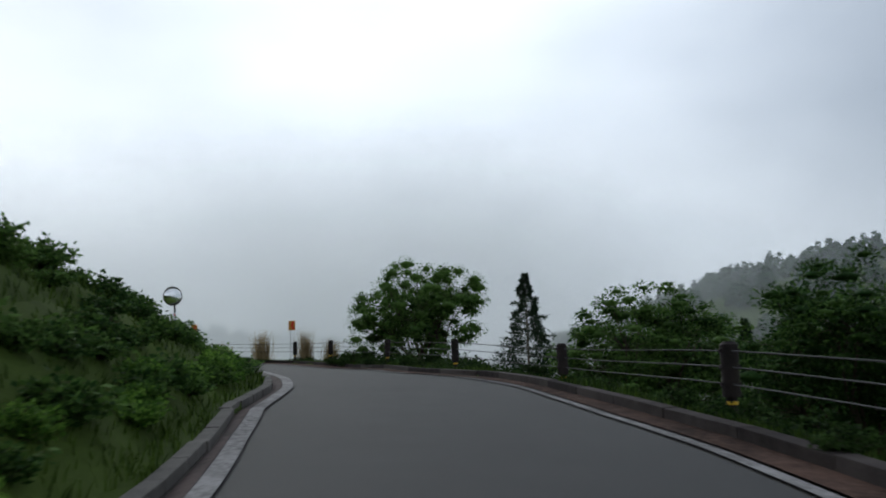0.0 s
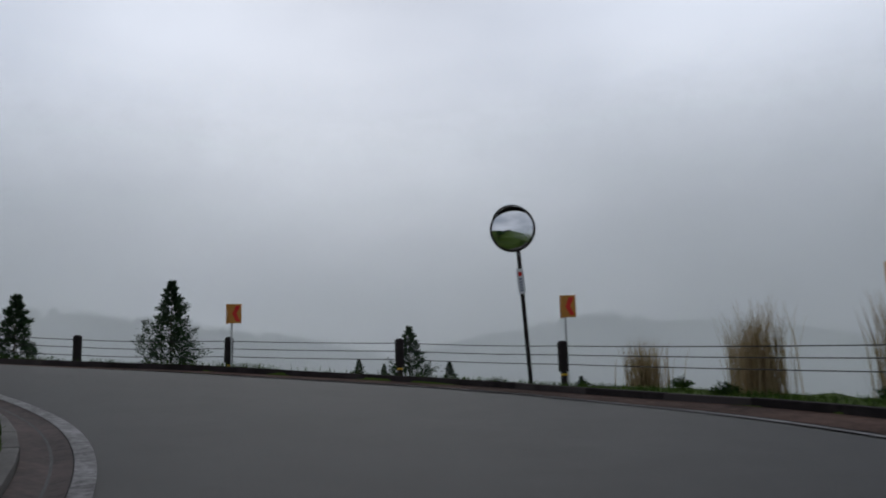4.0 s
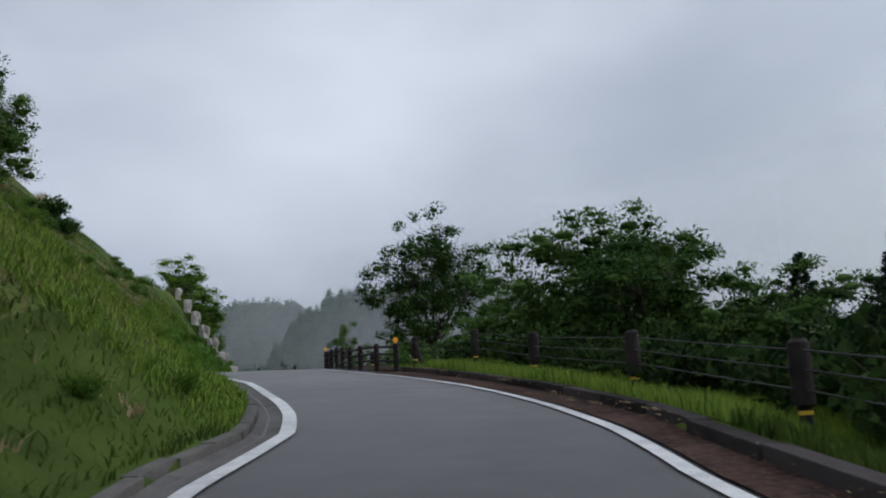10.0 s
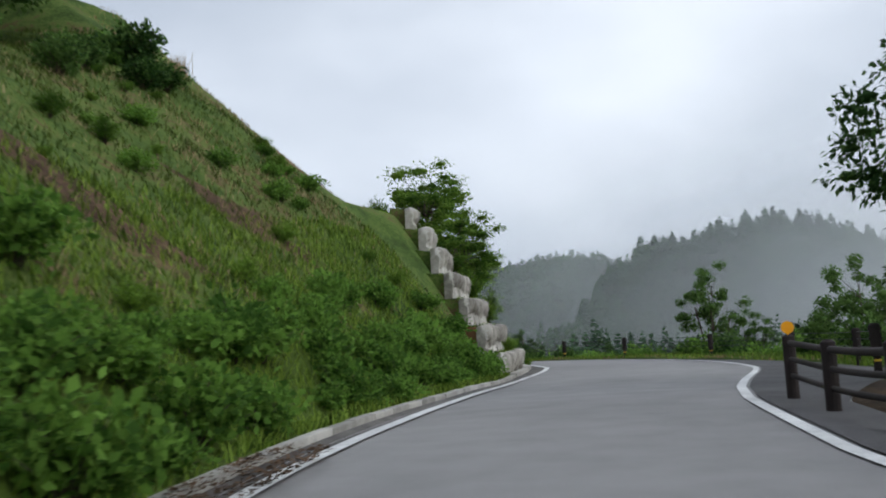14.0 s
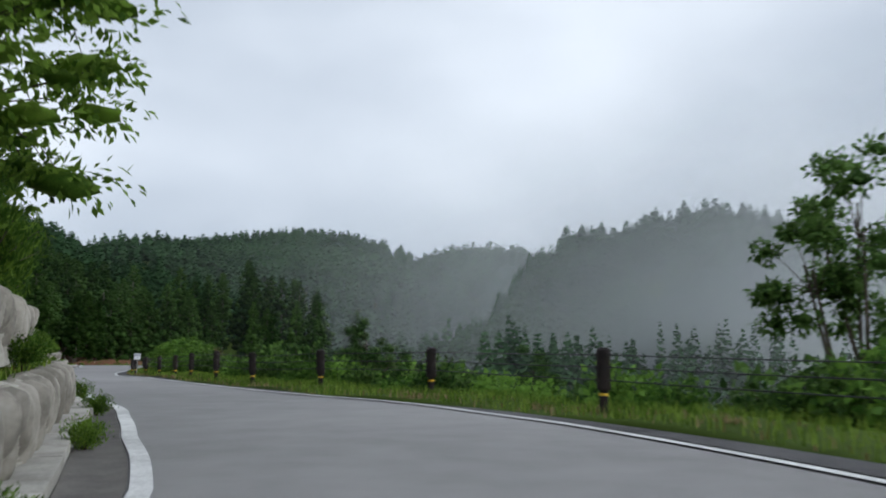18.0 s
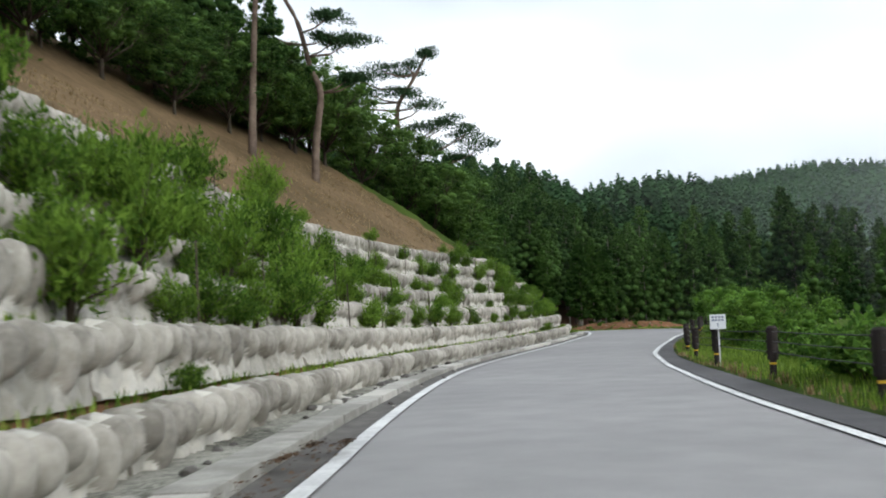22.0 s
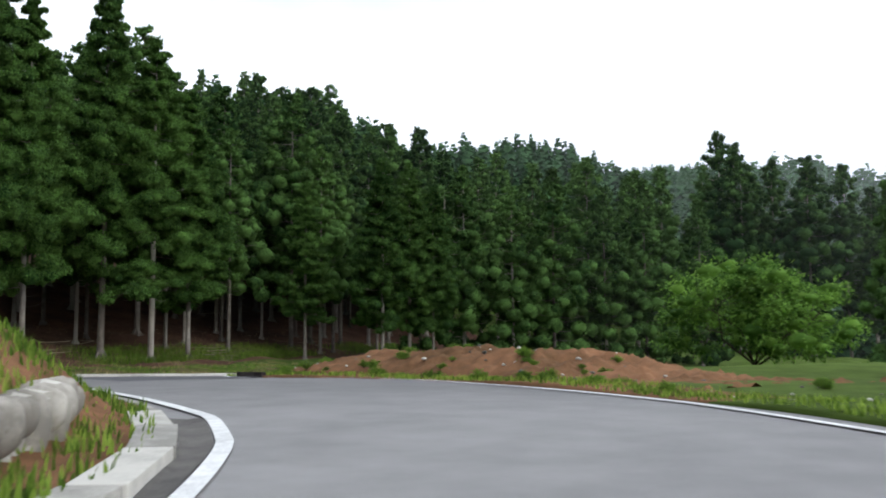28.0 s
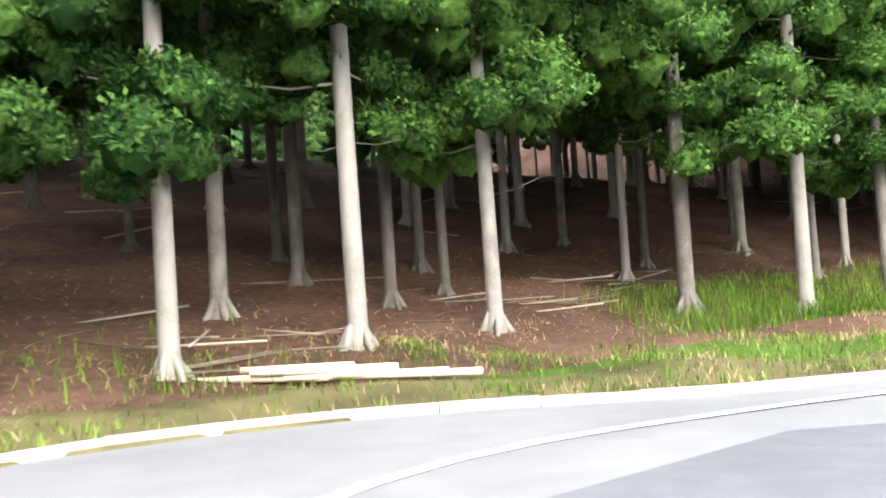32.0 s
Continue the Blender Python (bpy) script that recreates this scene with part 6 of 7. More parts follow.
T_BUSH2 = tree_thing("round_bush", *broadleaf(92, 3.0, 4.6, 0.4, 8000, 0.13, 0.1, 0.6, 100, M_BUSH, 8), "rounded light green bush beyond the fence posts", "bush")
place(T_BUSH2, -159.5, -42.0, None, 0.4)
again(T_BUSH2, -151.5, -33.5, None, 2.0, 0.8)
again(T_BUSH2, -164.5, -46.0, None, 3.0, 0.85)
for x, y, k in ((-215.0, -63.0, 0.42), (-221.0, -67.0, 0.5), (-226.0, -72.0, 0.6), (-219.0, -58.0, 0.55), (-217.5, -60.5, 0.5)):
    tagged(again(CEDAR_LOW, x, y, None, turn_p(), k * 1.35, 1.0), "young cedar in the valley", group="valley cedars")


def blades(name, spots, high, label, mat, seed, wide=0.016, lean=0.35, category="grass"):
    """Many single blades: (x, y, z) roots, each blade two bent quads."""
    rng = np.random.RandomState(seed)
    p = np.asarray(spots, float)
    n = len(p)
    a = rng.uniform(0, 2 * np.pi, n)
    h = high * rng.uniform(0.5, 1.25, n)
    out = np.stack([np.cos(a), np.sin(a), 0 * a], -1) * (lean * h * rng.uniform(0.3, 1.3, n))[:, None]
    side = np.stack([-np.sin(a), np.cos(a), 0 * a], -1) * (wide * rng.uniform(0.7, 1.3, n))[:, None]
    up = np.array([0, 0, 1.0])
    mid, tip = p + out * 0.35 + up * (h * 0.6)[:, None], p + out + up * h[:, None]
    v = np.stack([p - side, p + side, mid + side * 0.75, mid - side * 0.75, tip + side * 0.1, tip - side * 0.1], 1).reshape(-1, 3)
    b = np.arange(n)[:, None] * 6
    f = np.concatenate([b + np.array([[0, 1, 2, 3]]), b + np.array([[3, 2, 4, 5]])], 0)
    return tagged(new(name, raw_mesh(name, v, f, mat)), label, category, kind="stuff")


def scatter(rng, n, s0, s1, lo, hi, clump=0.0):
    """Roots between two offsets beside the road, gathered in clumps."""
    s = rng.uniform(s0, s1, n)
    u = rng.uniform(0, 1, n)
    if clump:
        m = max(1, int(n / 60))
        cs, cu = rng.uniform(s0, s1, m), rng.uniform(0, 1, m)
        k = rng.randint(0, m, n)
        use = rng.uniform(0, 1, n) < clump
        s = np.where(use, cs[k] + rng.normal(0, 0.16, n), s)
        u = np.where(use, np.clip(cu[k] + rng.normal(0, 0.05, n), 0, 1), u)
    a, b = lo(s), hi(s)
    p = on_plan(s, a + (b - a) * u)
    p[:, 2] = ground_height(p[:, 0], p[:, 1], False)
    return p


rg = np.random.RandomState(5)
blades("verge_grass", scatter(rg, 22000, 56, 86, plus(PAVED_R, 0.22), plus(PAVED_R, 2.2), 0.5), 0.16, "lush green grass between kerb and fence", M_GRASS_DIM, 1, 0.009)
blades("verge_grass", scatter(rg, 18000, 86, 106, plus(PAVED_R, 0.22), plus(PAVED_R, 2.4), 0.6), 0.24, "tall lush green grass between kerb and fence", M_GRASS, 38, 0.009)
blades("verge_grass", scatter(rg, 22000, -10, 58, plus(PAVED_R, 0.25), plus(PAVED_R, 2.2), 0.5), 0.13, "tufted grass behind the dark kerb", M_GRASS_DIM, 2, 0.009)
blades("verge_grass", scatter(rg, 40000, 128, 256, plus(PAVED_R, 0.1), plus(FENCE, 2.4), 0.35), 0.2, "short green and straw-coloured verge grass", M_GRASS, 3, 0.009)
blades("dry_grass", scatter(rg, 4000, 140, 254, plus(PAVED_R, 0.0), plus(FENCE, 0.5), 0.5), 0.13, "dry straw grass at the shoulder's edge", M_DRY, 4)
blades("bank_grass", scatter(rg, 24000, 66, 88, lambda s: PAVED_L(s) - 15.0, plus(PAVED_L, -0.2), 0.3), 0.13, "grass covering the foot of the bank, dim light put into its colour", M_GRASS_DIM, 39, 0.011, 0.9)
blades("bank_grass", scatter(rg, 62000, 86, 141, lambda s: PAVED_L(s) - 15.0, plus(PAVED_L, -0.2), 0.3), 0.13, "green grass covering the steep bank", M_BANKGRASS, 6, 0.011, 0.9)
blades("bank_grass", scatter(rg, 32000, -12, 66, lambda s: PAVED_L(s) - 5.0, plus(PAVED_L, -0.15), 0.4), 0.14, "green grass on the inner bank of the bend", M_GRASS_DIM, 7, 0.01, 0.7)
blades("bank_foot_grass", scatter(rg, 42000, 88, 140, lambda s: PAVED_L(s) - 4.2, plus(PAVED_L, -0.15), 0.45), 0.17, "lush bright grass at the foot of the bank", M_GRASS, 40, 0.011, 0.8)
blades("dry_bank_grass", scatter(rg, 9000, 84, 141, lambda s: PAVED_L(s) - 14.0, plus(PAVED_L, -0.8), 0.8), 0.16, "dead brown grass on the bank", M_DRY, 8, 0.01, 0.9)
blades("dry_bank_grass", scatter(rg, 3000, 111.5, 115.5, lambda s: PAVED_L(s) - 6.6, lambda s: PAVED_L(s) - 3.2, 0.2), 0.26, "patch of dead straw grass hanging on the bank", M_DRY, 28, 0.012, 1.2)
blades("terrace_grass", np.vstack([on_plan(q := rg.uniform(ROW_START[k] + 1, ROW_END[k] - 1, 2600), row_offset(k)(q) - rg.uniform(0.18, 0.7, 2600), row_top(k, -0.02)(q)) for k in range(7)]), 0.16, "sparse grass on the wall terraces", M_GRASS, 9)
blades("terrace_grass", on_plan(q := rg.uniform(143, 258, 900), row_offset(0)(q) - rg.uniform(0.3, 0.75, 900), row_top(0, -0.02)(q)), 0.14, "green grass on the lowest wall terrace", M_GRASS, 29, 0.01)
blades("slope_grass", scatter(rg, 14000, 150, 254, lambda s: PAVED_L(s) - 17, lambda s: PAVED_L(s) - 6.6, 0.5), 0.14, "thin dry grass on the brown slope", M_DRY, 10, 0.015, 0.6)
wx = rg.uniform(-236, -186, 24000)
wy = -100.9 + 0.19 * (wx + 196) - rg.uniform(0, 1, 24000) ** 1.6 * 3.8
keep = np.sin(wx * 0.55 + 1.3) + np.sin(wx * 0.23) + rg.normal(0, 0.5, 24000) > 1.15 - 1.9 * soft(-198, -203, wx)
wx, wy = wx[keep], wy[keep]
blades("wood_edge_grass", np.stack([wx, wy, ground_height(wx, wy, False)], -1), 0.34, "tufted green grass at the edge of the cedar wood", M_GRASS, 11, 0.009, 0.7)
blades("wood_verge_grass", scatter(rg, 16000, 281, 326, lambda s: PAVED_L(s) - 4.5, plus(PAVED_L, -0.12), 0.45), 0.13, "thin grass between kerb and cedar wood", M_GRASS, 36, 0.009, 0.8)
blades("wood_verge_straw", scatter(rg, 9000, 281, 326, lambda s: PAVED_L(s) - 6.0, plus(PAVED_L, -0.12), 0.6), 0.11, "straw and dead grass between kerb and cedar wood", M_DRY, 37, 0.009, 1.2)
tx = rg.uniform(-228, -184, 3600)
ty = -101.6 + 0.19 * (tx + 196) - rg.uniform(0, 1, 3600) ** 1.4 * 9.0
blades("twig_litter", np.stack([tx, ty, ground_height(tx, ty, False) + 0.01], -1), 0.07, "fallen dry twigs on the needle litter of the wood", M_DRY, 31, 0.009, 7.0, "twigs")
blades("leaf_litter", scatter(rg, 1500, 60, 104, plus(RIGHT, 0.05), plus(PAVED_R, -0.02), 0.7) + np.array([0, 0, 0.05]), 0.012, "bits of dry litter strewn along the kerb", M_DRY, 33, 0.012, 6.0, "litter")
blades("leaf_litter", scatter(rg, 900, 116.5, 119.5, plus(LEFT, -0.42), plus(LEFT, 0.25), 0.5) + np.array([0, 0, 0.04]), 0.014, "heap of brown dead leaves in the gutter", M_SCAR, 34, 0.02, 5.0, "litter")
blades("leaf_litter", scatter(rg, 1600, 183, 193, plus(LEFT, -0.5), plus(LEFT, 0.05), 0.8) + np.array([0, 0, 0.04]), 0.014, "brown dead leaves in the gutter below the wall", M_SCAR, 35, 0.02, 5.0, "litter")
blades("island_grass", scatter(rg, 7000, 254, 286, plus(PAVED_R, 0.15), plus(PAVED_R, 1.7), 0.5), 0.12, "weeds in front of the red earth", M_GRASS, 12)
blades("stony_verge_grass", scatter(rg, 5000, 254, 275, lambda s: PAVED_L(s) - 3.0, plus(PAVED_L, -0.2), 0.6), 0.16, "weeds on stony ground inside the bend", M_GRASS, 13)


def plume_grass(x, y, z, high, n, seed):
    r = np.random.RandomState(seed)
    p = np.stack([x + r.normal(0, 0.22, n), y + r.normal(0, 0.22, n), np.full(n, z)], -1)
    return blades("plume_grass", p, high, "tall dry plume grass standing at the fence", M_DRY, seed, 0.012, 0.28)


for i, (x, y, h) in enumerate(((7.8, 14.2, 1.5), (10.0, 13.0, 1.7), (8.6, 16.5, 1.3), (10.6, 10.6, 1.2), (6.9, 18.8, 1.0), (-195.0, -60.8, 2.0), (-192.2, -59.6, 1.8), (-198.0, -61.5, 2.1), (-189.5, -58.0, 1.5), (-90.0, -14.7, 0.9))):
    plume_grass(x, y, lay(x, y), h, 260, 200 + i)


# ---- signs, mirror and small things ----
def chevron_sign(x, y, top, face, wing_wide, wide):
    """Chevron board with a folded side wing on a pale pole."""
    base = lay(x, y)
    sign = empty("chevron_sign", Matrix.Translation((x, y, base)) @ Matrix.Rotation(face, 4, "Z"), "yellow chevron board with a red arrowhead on a pale pole", "road sign", "chevron signs")
    h = top - base
    bm = bmesh.new()
    rod(bm, (0, 0.03, -0.3), (0, 0.03, h + 0.22), 0.025, sides=10)
    part("pole", bm, M_POLE, sign)
    bm = bmesh.new()
    box(bm, wide, 0.018, 0.49, (0.09 + (0.3 - wide) * 0.3, 0, h), 0.006)
    board = part("board", bm, M_SIGN, sign)
    bm = bmesh.new()
    box(bm, wing_wide, 0.016, 0.5, (0, 0, 0), 0.006)
    wing = part("side_wing", bm, M_SIGN, sign)
    wing.matrix_local = Matrix.Translation((-0.062 - wing_wide * 0.3, 0.008 + wing_wide * 0.4, h)) @ Matrix.Rotation(radians(-55), 4, "Z")
    bm = bmesh.new()
    for sgn in (1, -1):
        q = [(-0.05, 0.0), (0.06, 0.0), (0.15, 0.2 * sgn), (0.04, 0.2 * sgn)]
        vs = [bm.verts.new((0.06 + a, -0.0125, h + b)) for a, b in q]
        bm.faces.new(vs if sgn > 0 else vs[::-1])
    bmesh.ops.recalc_face_normals(bm, faces=bm.faces)
    part("arrowhead", bm, M_RED, board, "red chevron pointing along the bend")
    return sign


for x, y, top, tx, ty, wing, wide in ((-11.6, 21.4, 2.84, 0.0, 8.0, 0.02, 0.25), (-2.98, 20.96, 2.27, -1.0, 3.0, 0.13, 0.3), (4.75, 17.25, 1.92, -0.5, -2.0, 0.08, 0.3), (7.85, 9.4, 1.43, 0.0, -12.0, 0.06, 0.3)):
    chevron_sign(x, y, top, math.atan2(ty - y, tx - x) + math.pi / 2, wing, wide)


def road_mirror(x, y, mid, face):
    base = lay(x, y)
    h = mid - base
    thing = empty("road_mirror", Matrix.Translation((x, y, base)) @ Matrix.Rotation(face, 4, "Z"), "round convex road mirror on a dark leaning pole", "mirror")
    bm = bmesh.new()
    rod(bm, (0.3, 0.12, -0.3), (0.06, 0.1, h + 0.25), 0.05, sides=12)
    part("pole", bm, M_POST, thing)
    R, r, n = 2.2, 0.5, 14
    v, f = [], []
    for i in range(n + 1):
        q = r * i / n
        for j in range(40):
            a = 2 * math.pi * j / 40
            v.append((q * math.cos(a), -(math.sqrt(R * R - q * q) - math.sqrt(R * R - r * r)) - 0.02, h + q * math.sin(a)))
    f = grid_faces(n + 1, 40, True).tolist()
    glass = mesh_object("mirror_face", v, f, M_MIRROR, True)
    glass.parent = thing
    tagged(glass, "domed mirror face")
    v = []
    prof = ((0.5, -0.03), (0.545, -0.03), (0.55, 0.02), (0.4, 0.11), (0.0, 0.13))
    for q, d in prof:
        for j in range(40):
            a = 2 * math.pi * j / 40
            v.append((q * math.cos(a), d, h + q * math.sin(a)))
    rim = mesh_object("rim", v, grid_faces(len(prof), 40, True).tolist(), M_POST, True)
    rim.parent = thing
    v, m = [], 20
    for d in (-0.02, -0.2):
        for j in range(m + 1):
            a = radians(35 + 110 * j / m)
            v.append((0.555 * math.cos(a), d * (0.4 + 0.6 * math.sin(math.pi * j / m)) if d < -0.1 else d, h + 0.555 * math.sin(a)))
    hood = mesh_object("hood", v, grid_faces(2, m + 1).tolist(), M_POST, True)
    hood.modifiers.new("thick", "SOLIDIFY").thickness = 0.006
    hood.parent = thing
    bm = bmesh.new()
    box(bm, 0.17, 0.012, 0.6, (0, 0, 0), 0.004)
    plate = part("plate", bm, M_WHITE, thing, "white plate with a red mark")
    plate.matrix_local = Matrix.Translation((0.145, 0.045, h - 1.25)) @ Matrix.Rotation(radians(-5), 4, "Y")
    bm = bmesh.new()
    box(bm, 0.085, 0.004, 0.1, (0, -0.009, 0.17), 0)
    part("red_mark", bm, M_RED, plate)
    for q in (0.05, -0.02, -0.09, -0.16, -0.22):
        bm = bmesh.new()
        box(bm, 0.08, 0.004, 0.035, (0, -0.009, q), 0)
        part("print_bar", bm, M_INK, plate)
    return thing


road_mirror(3.88, 18.65, 3.93, math.atan2(-1.0 - 18.65, -2.5 - 3.88) + math.pi / 2)


def notice_sign(x, y, mid):
    base = lay(x, y)
    h = mid - base
    sign = empty("notice_sign", Matrix.Translation((x, y, base)) @ Matrix.Rotation(math.atan2(-28.0 - y, -130.0 - x) + math.pi / 2, 4, "Z"), "small white notice board on a thin pole above a fence post", "sign")
    bm = bmesh.new()
    rod(bm, (0, 0.02, -0.2), (0, 0.02, h), 0.02, sides=8)
    part("pole", bm, M_POLE, sign)
    bm = bmesh.new()
    box(bm, 0.4, 0.014, 0.38, (0, 0, h), 0.006)
    board = part("board", bm, M_WHITE, sign)
    bm = bmesh.new()
    for z in (0.12, 0.045):
        for q in range(4):
            box(bm, 0.055, 0.004, 0.05, (-0.12 + 0.08 * q, -0.01, h + z), 0)
    box(bm, 0.022, 0.004, 0.1, (0.0, -0.01, h - 0.1), 0)
    box(bm, 0.06, 0.004, 0.03, (0.0, -0.01, h - 0.055), 0)
    part("print_bars", bm, M_INK, board)
    return sign


notice_sign(-145.2, -36.1, 9.62)


def logs():
    mesh = []
    for k, (ln, r) in enumerate(((2.0, 0.055), (1.55, 0.05), (4.2, 0.075))):
        bm = bmesh.new()
        rod(bm, (-ln / 2, 0, 0), (ln / 2, 0.05, 0.02), r, r * 0.8, 9)
        me = bpy.data.meshes.new("log")
        bm.to_mesh(me)
        bm.free()
        me.polygons.foreach_set("use_smooth", [True] * len(me.polygons))
        me.materials.append(M_WOOD)
        mesh.append(me)
    stick = mesh[2].copy()
    stick.materials[0] = M_TWIG
    r = random.Random(8)
    for i, (x, y, k, a, up) in enumerate(((-194.9, -100.8, 0, -34, 0.1), (-194.5, -100.9, 1, -42, 0.09), (-195.3, -100.4, 1, -38, 0.09), (-194.8, -100.75, 1, -36, 0.25), (-195.9, -100.1, 1, -33, 0.09), (-195.1, -100.5, 0, -36, 0.19), (-194.2, -101.1, 1, -30, 0.08), (-196.3, -99.9, 1, -35, 0.08))):
        ob = new("cut_log", mesh[k])
        ob.matrix_world = Matrix.Translation((x, y, lay(x, y) + up)) @ Matrix.Rotation(radians(a + 8), 4, "Z")
        tagged(ob, "pale peeled log lying at the wood's edge", "log", "cut logs")
    for i in range(150):
        x = r.uniform(-226, -186)
        y = -103.4 + 0.19 * (x + 196) - r.uniform(0.0, 1.0) ** 1.4 * 22
        if i % 2:
            px, py = ((-212.6, -106.6), (-200.8, -105.4), (-211.0, -104.6), (-194.2, -102.7), (-204.4, -107.6))[i // 2 % 5]
            x, y = px + r.gauss(0, 0.9), py + r.gauss(0, 0.6)
        ob = new("fallen_branch", stick)
        s = r.uniform(0.12, 0.75)
        ob.matrix_world = Matrix.Translation((x, y, lay(x, y) + 0.06)) @ Matrix.Rotation(r.uniform(0, 3.1), 4, "Z") @ Matrix.Rotation(r.uniform(-0.1, 0.1), 4, "Y") @ Matrix.Diagonal((s, s * 0.45, s * 0.45, 1))
        tagged(ob, "fallen branch on the brown needle floor", "branch", "fallen branches")


logs()


def stakes():
    bm = bmesh.new()
    rod(bm, (0, 0, -0.3), (0.02, 0, 1.25), 0.018, 0.014, 6)
    me = bpy.data.meshes.new("stake")
    bm.to_mesh(me)
    bm.free()
    me.materials.append(M_BARK2)
    r = random.Random(3)
    for k in (1, 2, 3, 4):
        for s in np.arange(168 + k, 247, 6.5):
            s += r.uniform(-2, 2)
            q = on_plan(s, float(row_offset(k)(s)) - 0.3, float(row_top(k)(s)))
            ob = new("plant_stake", me)
            ob.matrix_world = Matrix.Translation(q) @ Euler((r.uniform(-0.06, 0.06), r.uniform(-0.06, 0.06), 0)).to_matrix().to_4x4()
            tagged(ob, "thin dark stake standing on a wall terrace", "stake", "plant stakes")


stakes()


def dead_trunk(x, y, high):
    limbs = [(np.array([[0, 0, -0.4], [0.05, 0.02, high * 0.5], [0.0, 0.06, high]]), np.array([0.14, 0.12, 0.1])), (np.array([[0.05, 0.02, high * 0.6], [0.3, 0.1, high * 0.72]]), np.array([0.04, 0.03]))]
    ob = new("dead_trunk", wood_mesh("dead_trunk", limbs, M_WOOD, 9))
    ob.matrix_world = Matrix.Translation((x, y, lay(x, y)))
    tagged(ob, "pale broken dead trunk on the grassy knoll", "tree trunk")


dead_trunk(-69.8, -7.6, 2.2)


def stone_mesh(seed):
    bm = bmesh.new()
    bmesh.ops.create_icosphere(bm, subdivisions=2, radius=0.5)
    r = random.Random(seed)
    for v in bm.verts:
        v.co *= 0.8 + 0.35 * noise.noise(v.co * 1.7 + Vector((seed, 0, 0)))
        v.co.z *= 0.62
    me = bpy.data.meshes.new("stone")
    bm.to_mesh(me)
    bm.free()
    me.materials.append(M_CONCRETE if seed % 2 else M_GUTTER)
    return me


STONES = [stone_mesh(k) for k in range(4)]


def stones():
    r = random.Random(14)
    for i in range(290):
        s = r.uniform(143, 256) if i % 2 else r.uniform(196, 240)
        size = r.choice((0.12, 0.16, 0.24, 0.32)) * r.uniform(0.7, 1.2)
        off = float(PAVED_L(s)) - r.uniform(0.42, 0.85) if r.random() < 0.92 else float(PAVED_L(s)) + r.uniform(0.0, 0.4)
        p = on_plan(s, off, 0.07 if off < PAVED_L(s) else 0.05)
        size *= 0.35 if off > PAVED_L(s) else 1.0
        ob = new("rubble_stone", STONES[r.randrange(4)])
        ob.matrix_world = Matrix.Translation(p) @ Euler((r.uniform(-0.3, 0.3), 0, r.uniform(0, 6))).to_matrix().to_4x4() @ Matrix.Scale(size, 4)
        tagged(ob, "loose grey stone at the foot of the wall", "stone", "loose stones")
    for i in range(110):
        s = r.uniform(252, 284)
        d = r.uniform(0.8, 4.6)
        p = on_plan(s, float(PAVED_R(s)) + d)
        ob = new("loose_stone", STONES[r.randrange(4)])
        ob.matrix_world = Matrix.Translation((p[0], p[1], float(ground_height(p[:1], p[1:2], False)[0]) + 0.02 + mound_height(s, d))) @ Matrix.Rotation(r.uniform(0, 6), 4, "Z") @ Matrix.Scale(r.uniform(0.06, 0.2), 4)
        tagged(ob, "pale stone on the red earth", "stone", "stones on the earth")


stones()
tagged(strip("rubble_foot", 142, 257, [(plus(PAVED_L, -0.4), 0.05), (plus(PAVED_L, -0.7), 0.06), (plus(PAVED_L, -1.2), 0.08)], material("grey_rubble", (0.07, 0.07, 0.056), (0.33, 0.32, 0.28), 7.0, 0.95, 0.7, 0.6, fine=20, grain=0.9)),
       "grey rubble and weeds between kerb and wall", "rubble", kind="stuff")


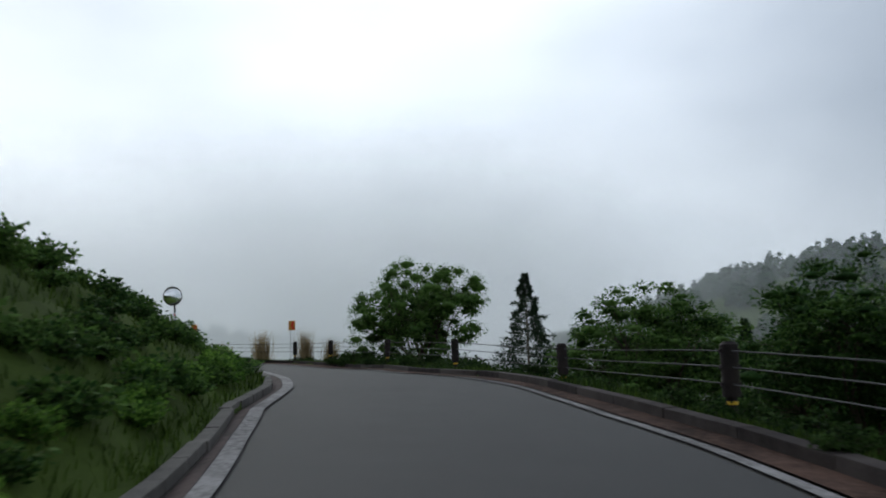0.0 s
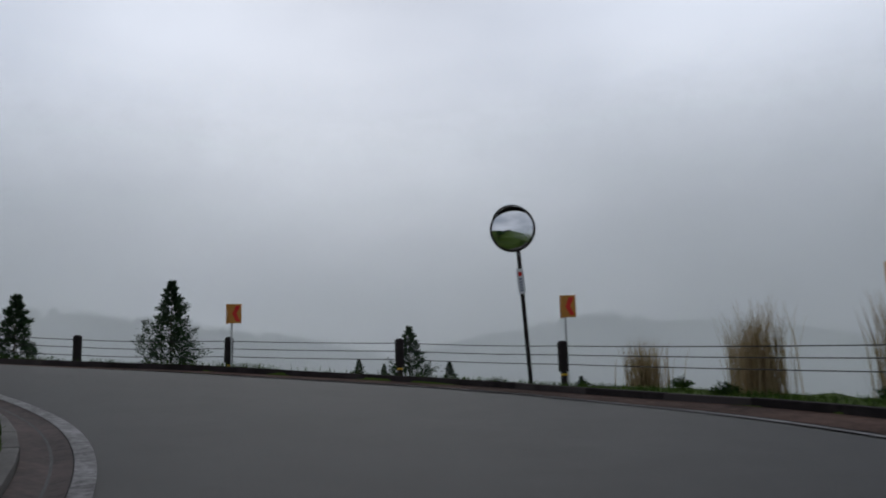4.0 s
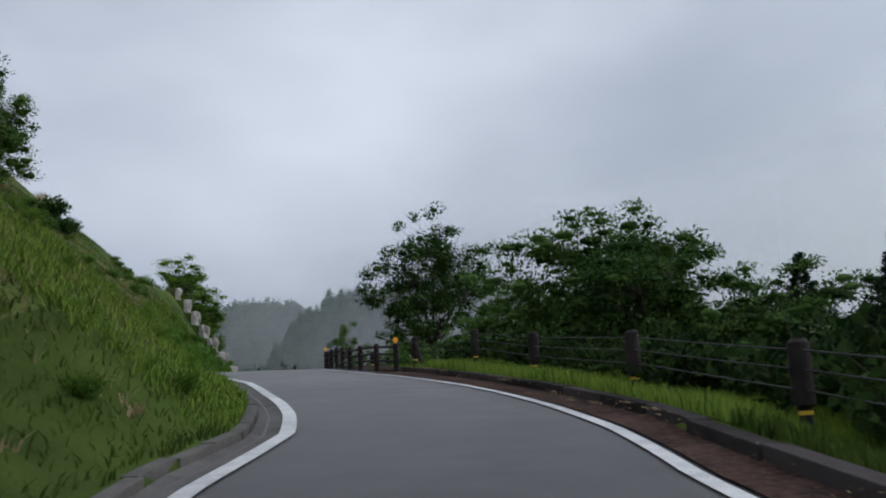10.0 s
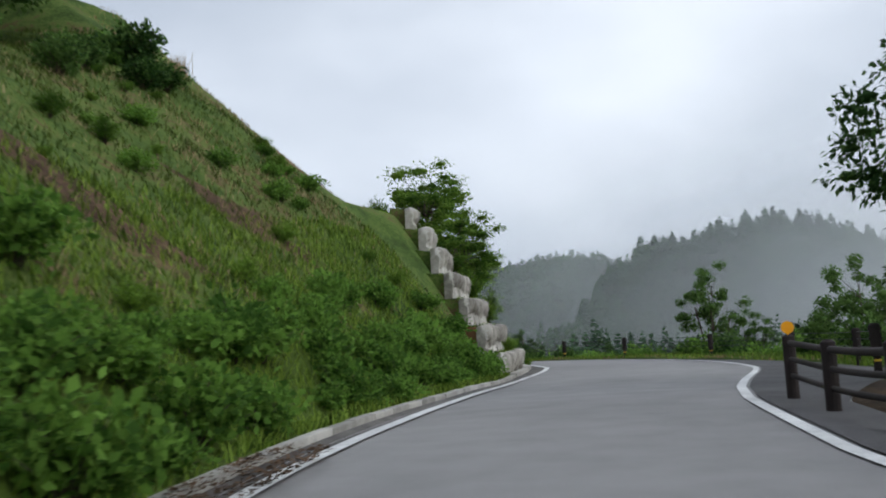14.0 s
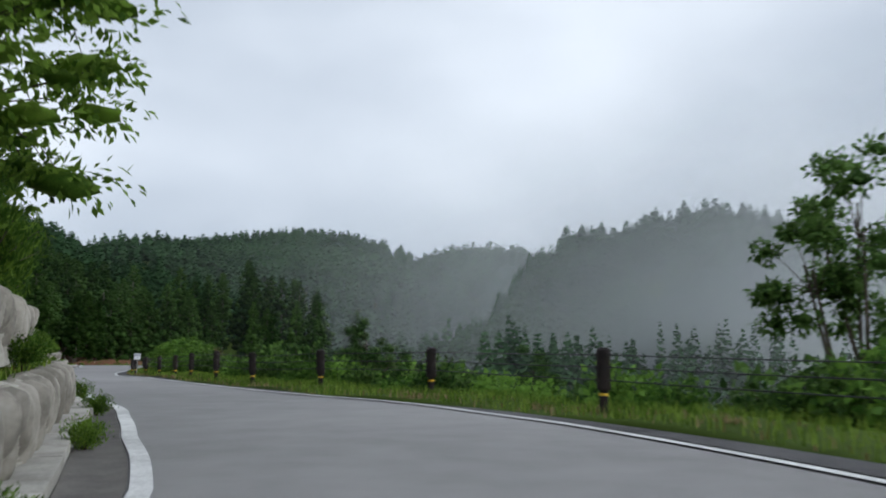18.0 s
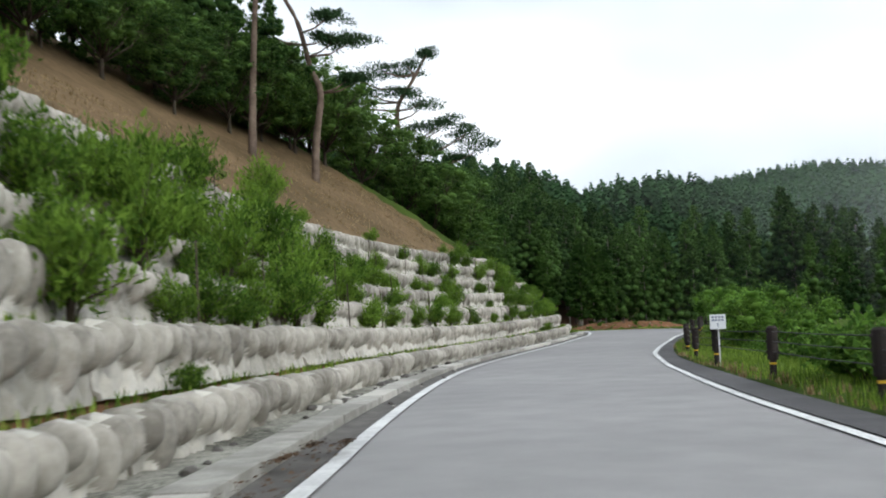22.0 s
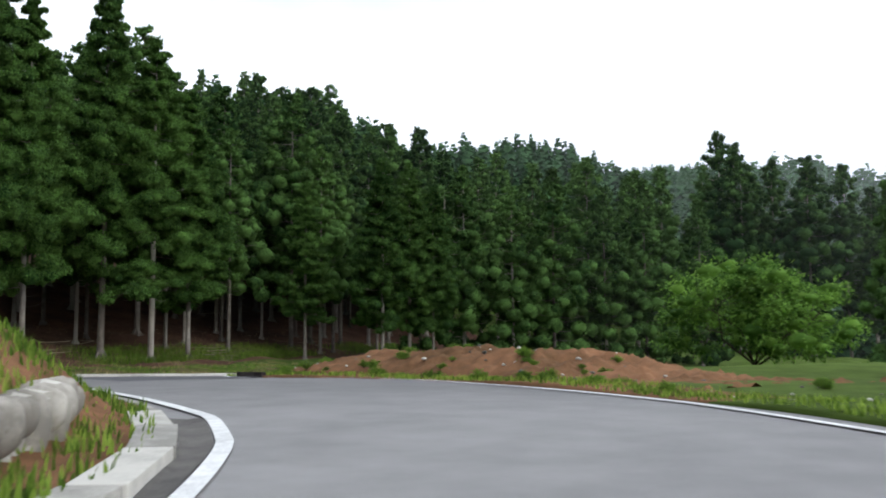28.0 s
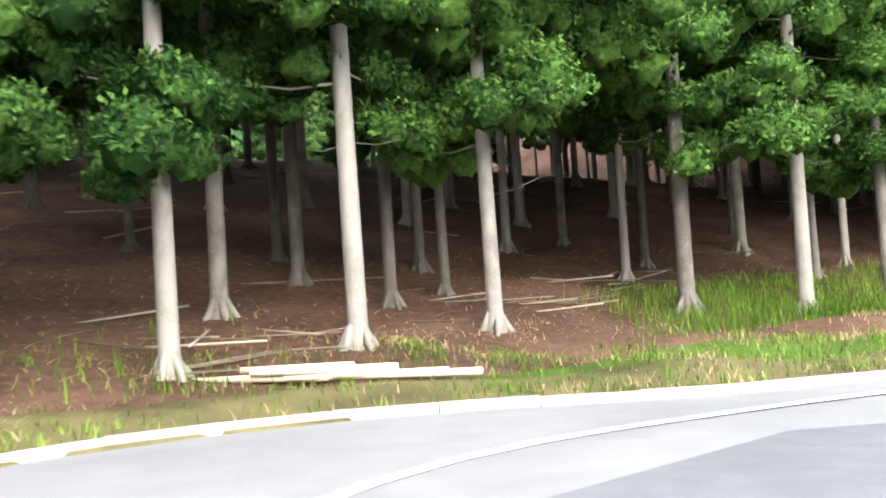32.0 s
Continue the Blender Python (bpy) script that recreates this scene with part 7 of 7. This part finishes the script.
# ---- low cloud and valley mist ----
def mist_material(name, axis, a, b, da, db, low, high):
    """White mist: clear at one end, thick at the other, ragged, thinning towards its upper and lower rims."""
    m = bpy.data.materials.new(name)
    m.use_nodes = True
    n, k = m.node_tree.nodes, m.node_tree.links
    n.clear()
    out, geo, sep = n.new("ShaderNodeOutputMaterial"), n.new("ShaderNodeNewGeometry"), n.new("ShaderNodeSeparateXYZ")
    k.new(geo.outputs["Position"], sep.inputs[0])

    def ranged(src, f0, f1, t0, t1):
        r = n.new("ShaderNodeMapRange")
        r.interpolation_type = "SMOOTHSTEP"
        for key, v in (("From Min", f0), ("From Max", f1), ("To Min", t0), ("To Max", t1)):
            r.inputs[key].default_value = v
        k.new(src, r.inputs["Value"])
        return r.outputs["Result"]

    def times(p, q):
        r = n.new("ShaderNodeMath")
        r.operation = "MULTIPLY"
        k.new(p, r.inputs[0])
        k.new(q, r.inputs[1])
        return r.outputs[0]

    noise_n = n.new("ShaderNodeTexNoise")
    noise_n.inputs["Scale"].default_value, noise_n.inputs["Detail"].default_value = 0.012, 3.0
    k.new(geo.outputs["Position"], noise_n.inputs["Vector"])
    d = ranged(sep.outputs["XYZ".index(axis)], a, b, da, db)
    d = times(d, ranged(noise_n.outputs["Fac"], 0.3, 0.65, 0.62, 1.0))
    d = times(d, ranged(sep.outputs[2], low[0], low[1], 0.35, 1.0))
    d = times(d, ranged(sep.outputs[2], high[0], high[1], 1.0, 0.0))
    uv, along = n.new("ShaderNodeUVMap"), n.new("ShaderNodeSeparateXYZ")
    k.new(uv.outputs["UV"], along.inputs[0])
    d = times(d, ranged(along.outputs[0], 0.0, 0.3, 0.0, 1.0))
    d = times(d, ranged(along.outputs[0], 0.7, 1.0, 1.0, 0.0))
    # fine droplets: the veil is grainy, most of all where it is half clear
    grain, centred, inverse = n.new("ShaderNodeTexWhiteNoise"), n.new("ShaderNodeMath"), n.new("ShaderNodeMath")
    k.new(geo.outputs["Position"], grain.inputs["Vector"])
    centred.operation, centred.inputs[1].default_value, centred.inputs[2].default_value = "MULTIPLY_ADD", 1.3, -0.65
    k.new(grain.outputs["Value"], centred.inputs[0])
    inverse.operation, inverse.inputs[0].default_value = "SUBTRACT", 1.0
    k.new(d, inverse.inputs[1])
    spread = times(times(d, inverse.outputs[0]), centred.outputs[0])
    total = n.new("ShaderNodeMath")
    total.operation = "ADD"
    k.new(d, total.inputs[0])
    k.new(spread, total.inputs[1])
    d = total.outputs[0]
    thin = n.new("ShaderNodeMath")
    thin.operation = "MULTIPLY_ADD"
    thin.inputs[1].default_value, thin.inputs[2].default_value = 0.995, 0.004
    k.new(d, thin.inputs[0])
    d = thin.outputs[0]
    dif, tra, clear = n.new("ShaderNodeBsdfDiffuse"), n.new("ShaderNodeBsdfTranslucent"), n.new("ShaderNodeBsdfTransparent")
    for node in (dif, tra):
        node.inputs["Color"].default_value = (0.93, 0.95, 0.98, 1)
    both, mix = n.new("ShaderNodeMixShader"), n.new("ShaderNodeMixShader")
    both.inputs["Fac"].default_value = 0.5
    k.new(dif.outputs[0], both.inputs[1])
    k.new(tra.outputs[0], both.inputs[2])
    k.new(d, mix.inputs["Fac"])
    k.new(clear.outputs[0], mix.inputs[1])
    k.new(both.outputs[0], mix.inputs[2])
    k.new(mix.outputs[0], out.inputs["Surface"])
    return m


def mist(cx, cy, radius, a0, a1, z0, z1, mat, label):
    """A standing curtain of mist round the valley."""
    a = np.radians(np.linspace(a0, a1, 60))
    z = z0 + (z1 - z0) * np.linspace(0, 1, 10) ** 1.6
    v = np.stack([np.stack([cx + radius * (1 + 0.04 * np.sin(3 * a)) * np.cos(a), cy + radius * (1 + 0.04 * np.sin(3 * a)) * np.sin(a), np.full(60, h)], -1) for h in z], 1).reshape(-1, 3)
    ob = mesh_object("mist_bank", v, grid_faces(60, 10).tolist(), mat, True)
    layer = ob.data.uv_layers.new(name="along")
    for loop in ob.data.loops:
        layer.data[loop.index].uv = ((loop.vertex_index // 10) / 59, 0.5)
    ob.visible_shadow = False
    return tagged(ob, label, "mist", "mist banks", "structure")


mist(-130, -30, 125, 70, 240, -25, 260, mist_material("valley_mist", "Y", -90, 40, 0.0, 0.75, (-20, 5), (10, 62)), "pale mist drifting in the valley")
mist(-130, -30, 205, 50, 228, -25, 300, mist_material("hill_mist", "Y", -150, 60, 0.12, 0.8, (-20, 10), (20, 95)), "low cloud lying against the hills")
mist(-30, 0, 120, -120, 190, -25, 260, mist_material("east_mist", "X", 92, 52, 0.22, 0.85, (-20, 5), (4, 48)), "thick mist beyond the hairpin bend")
mist(-30, 10, 185, -120, 200, -25, 300, mist_material("north_mist", "X", 150, 90, 0.2, 0.8, (-20, 5), (12, 85)), "low cloud hiding the northern ridge")
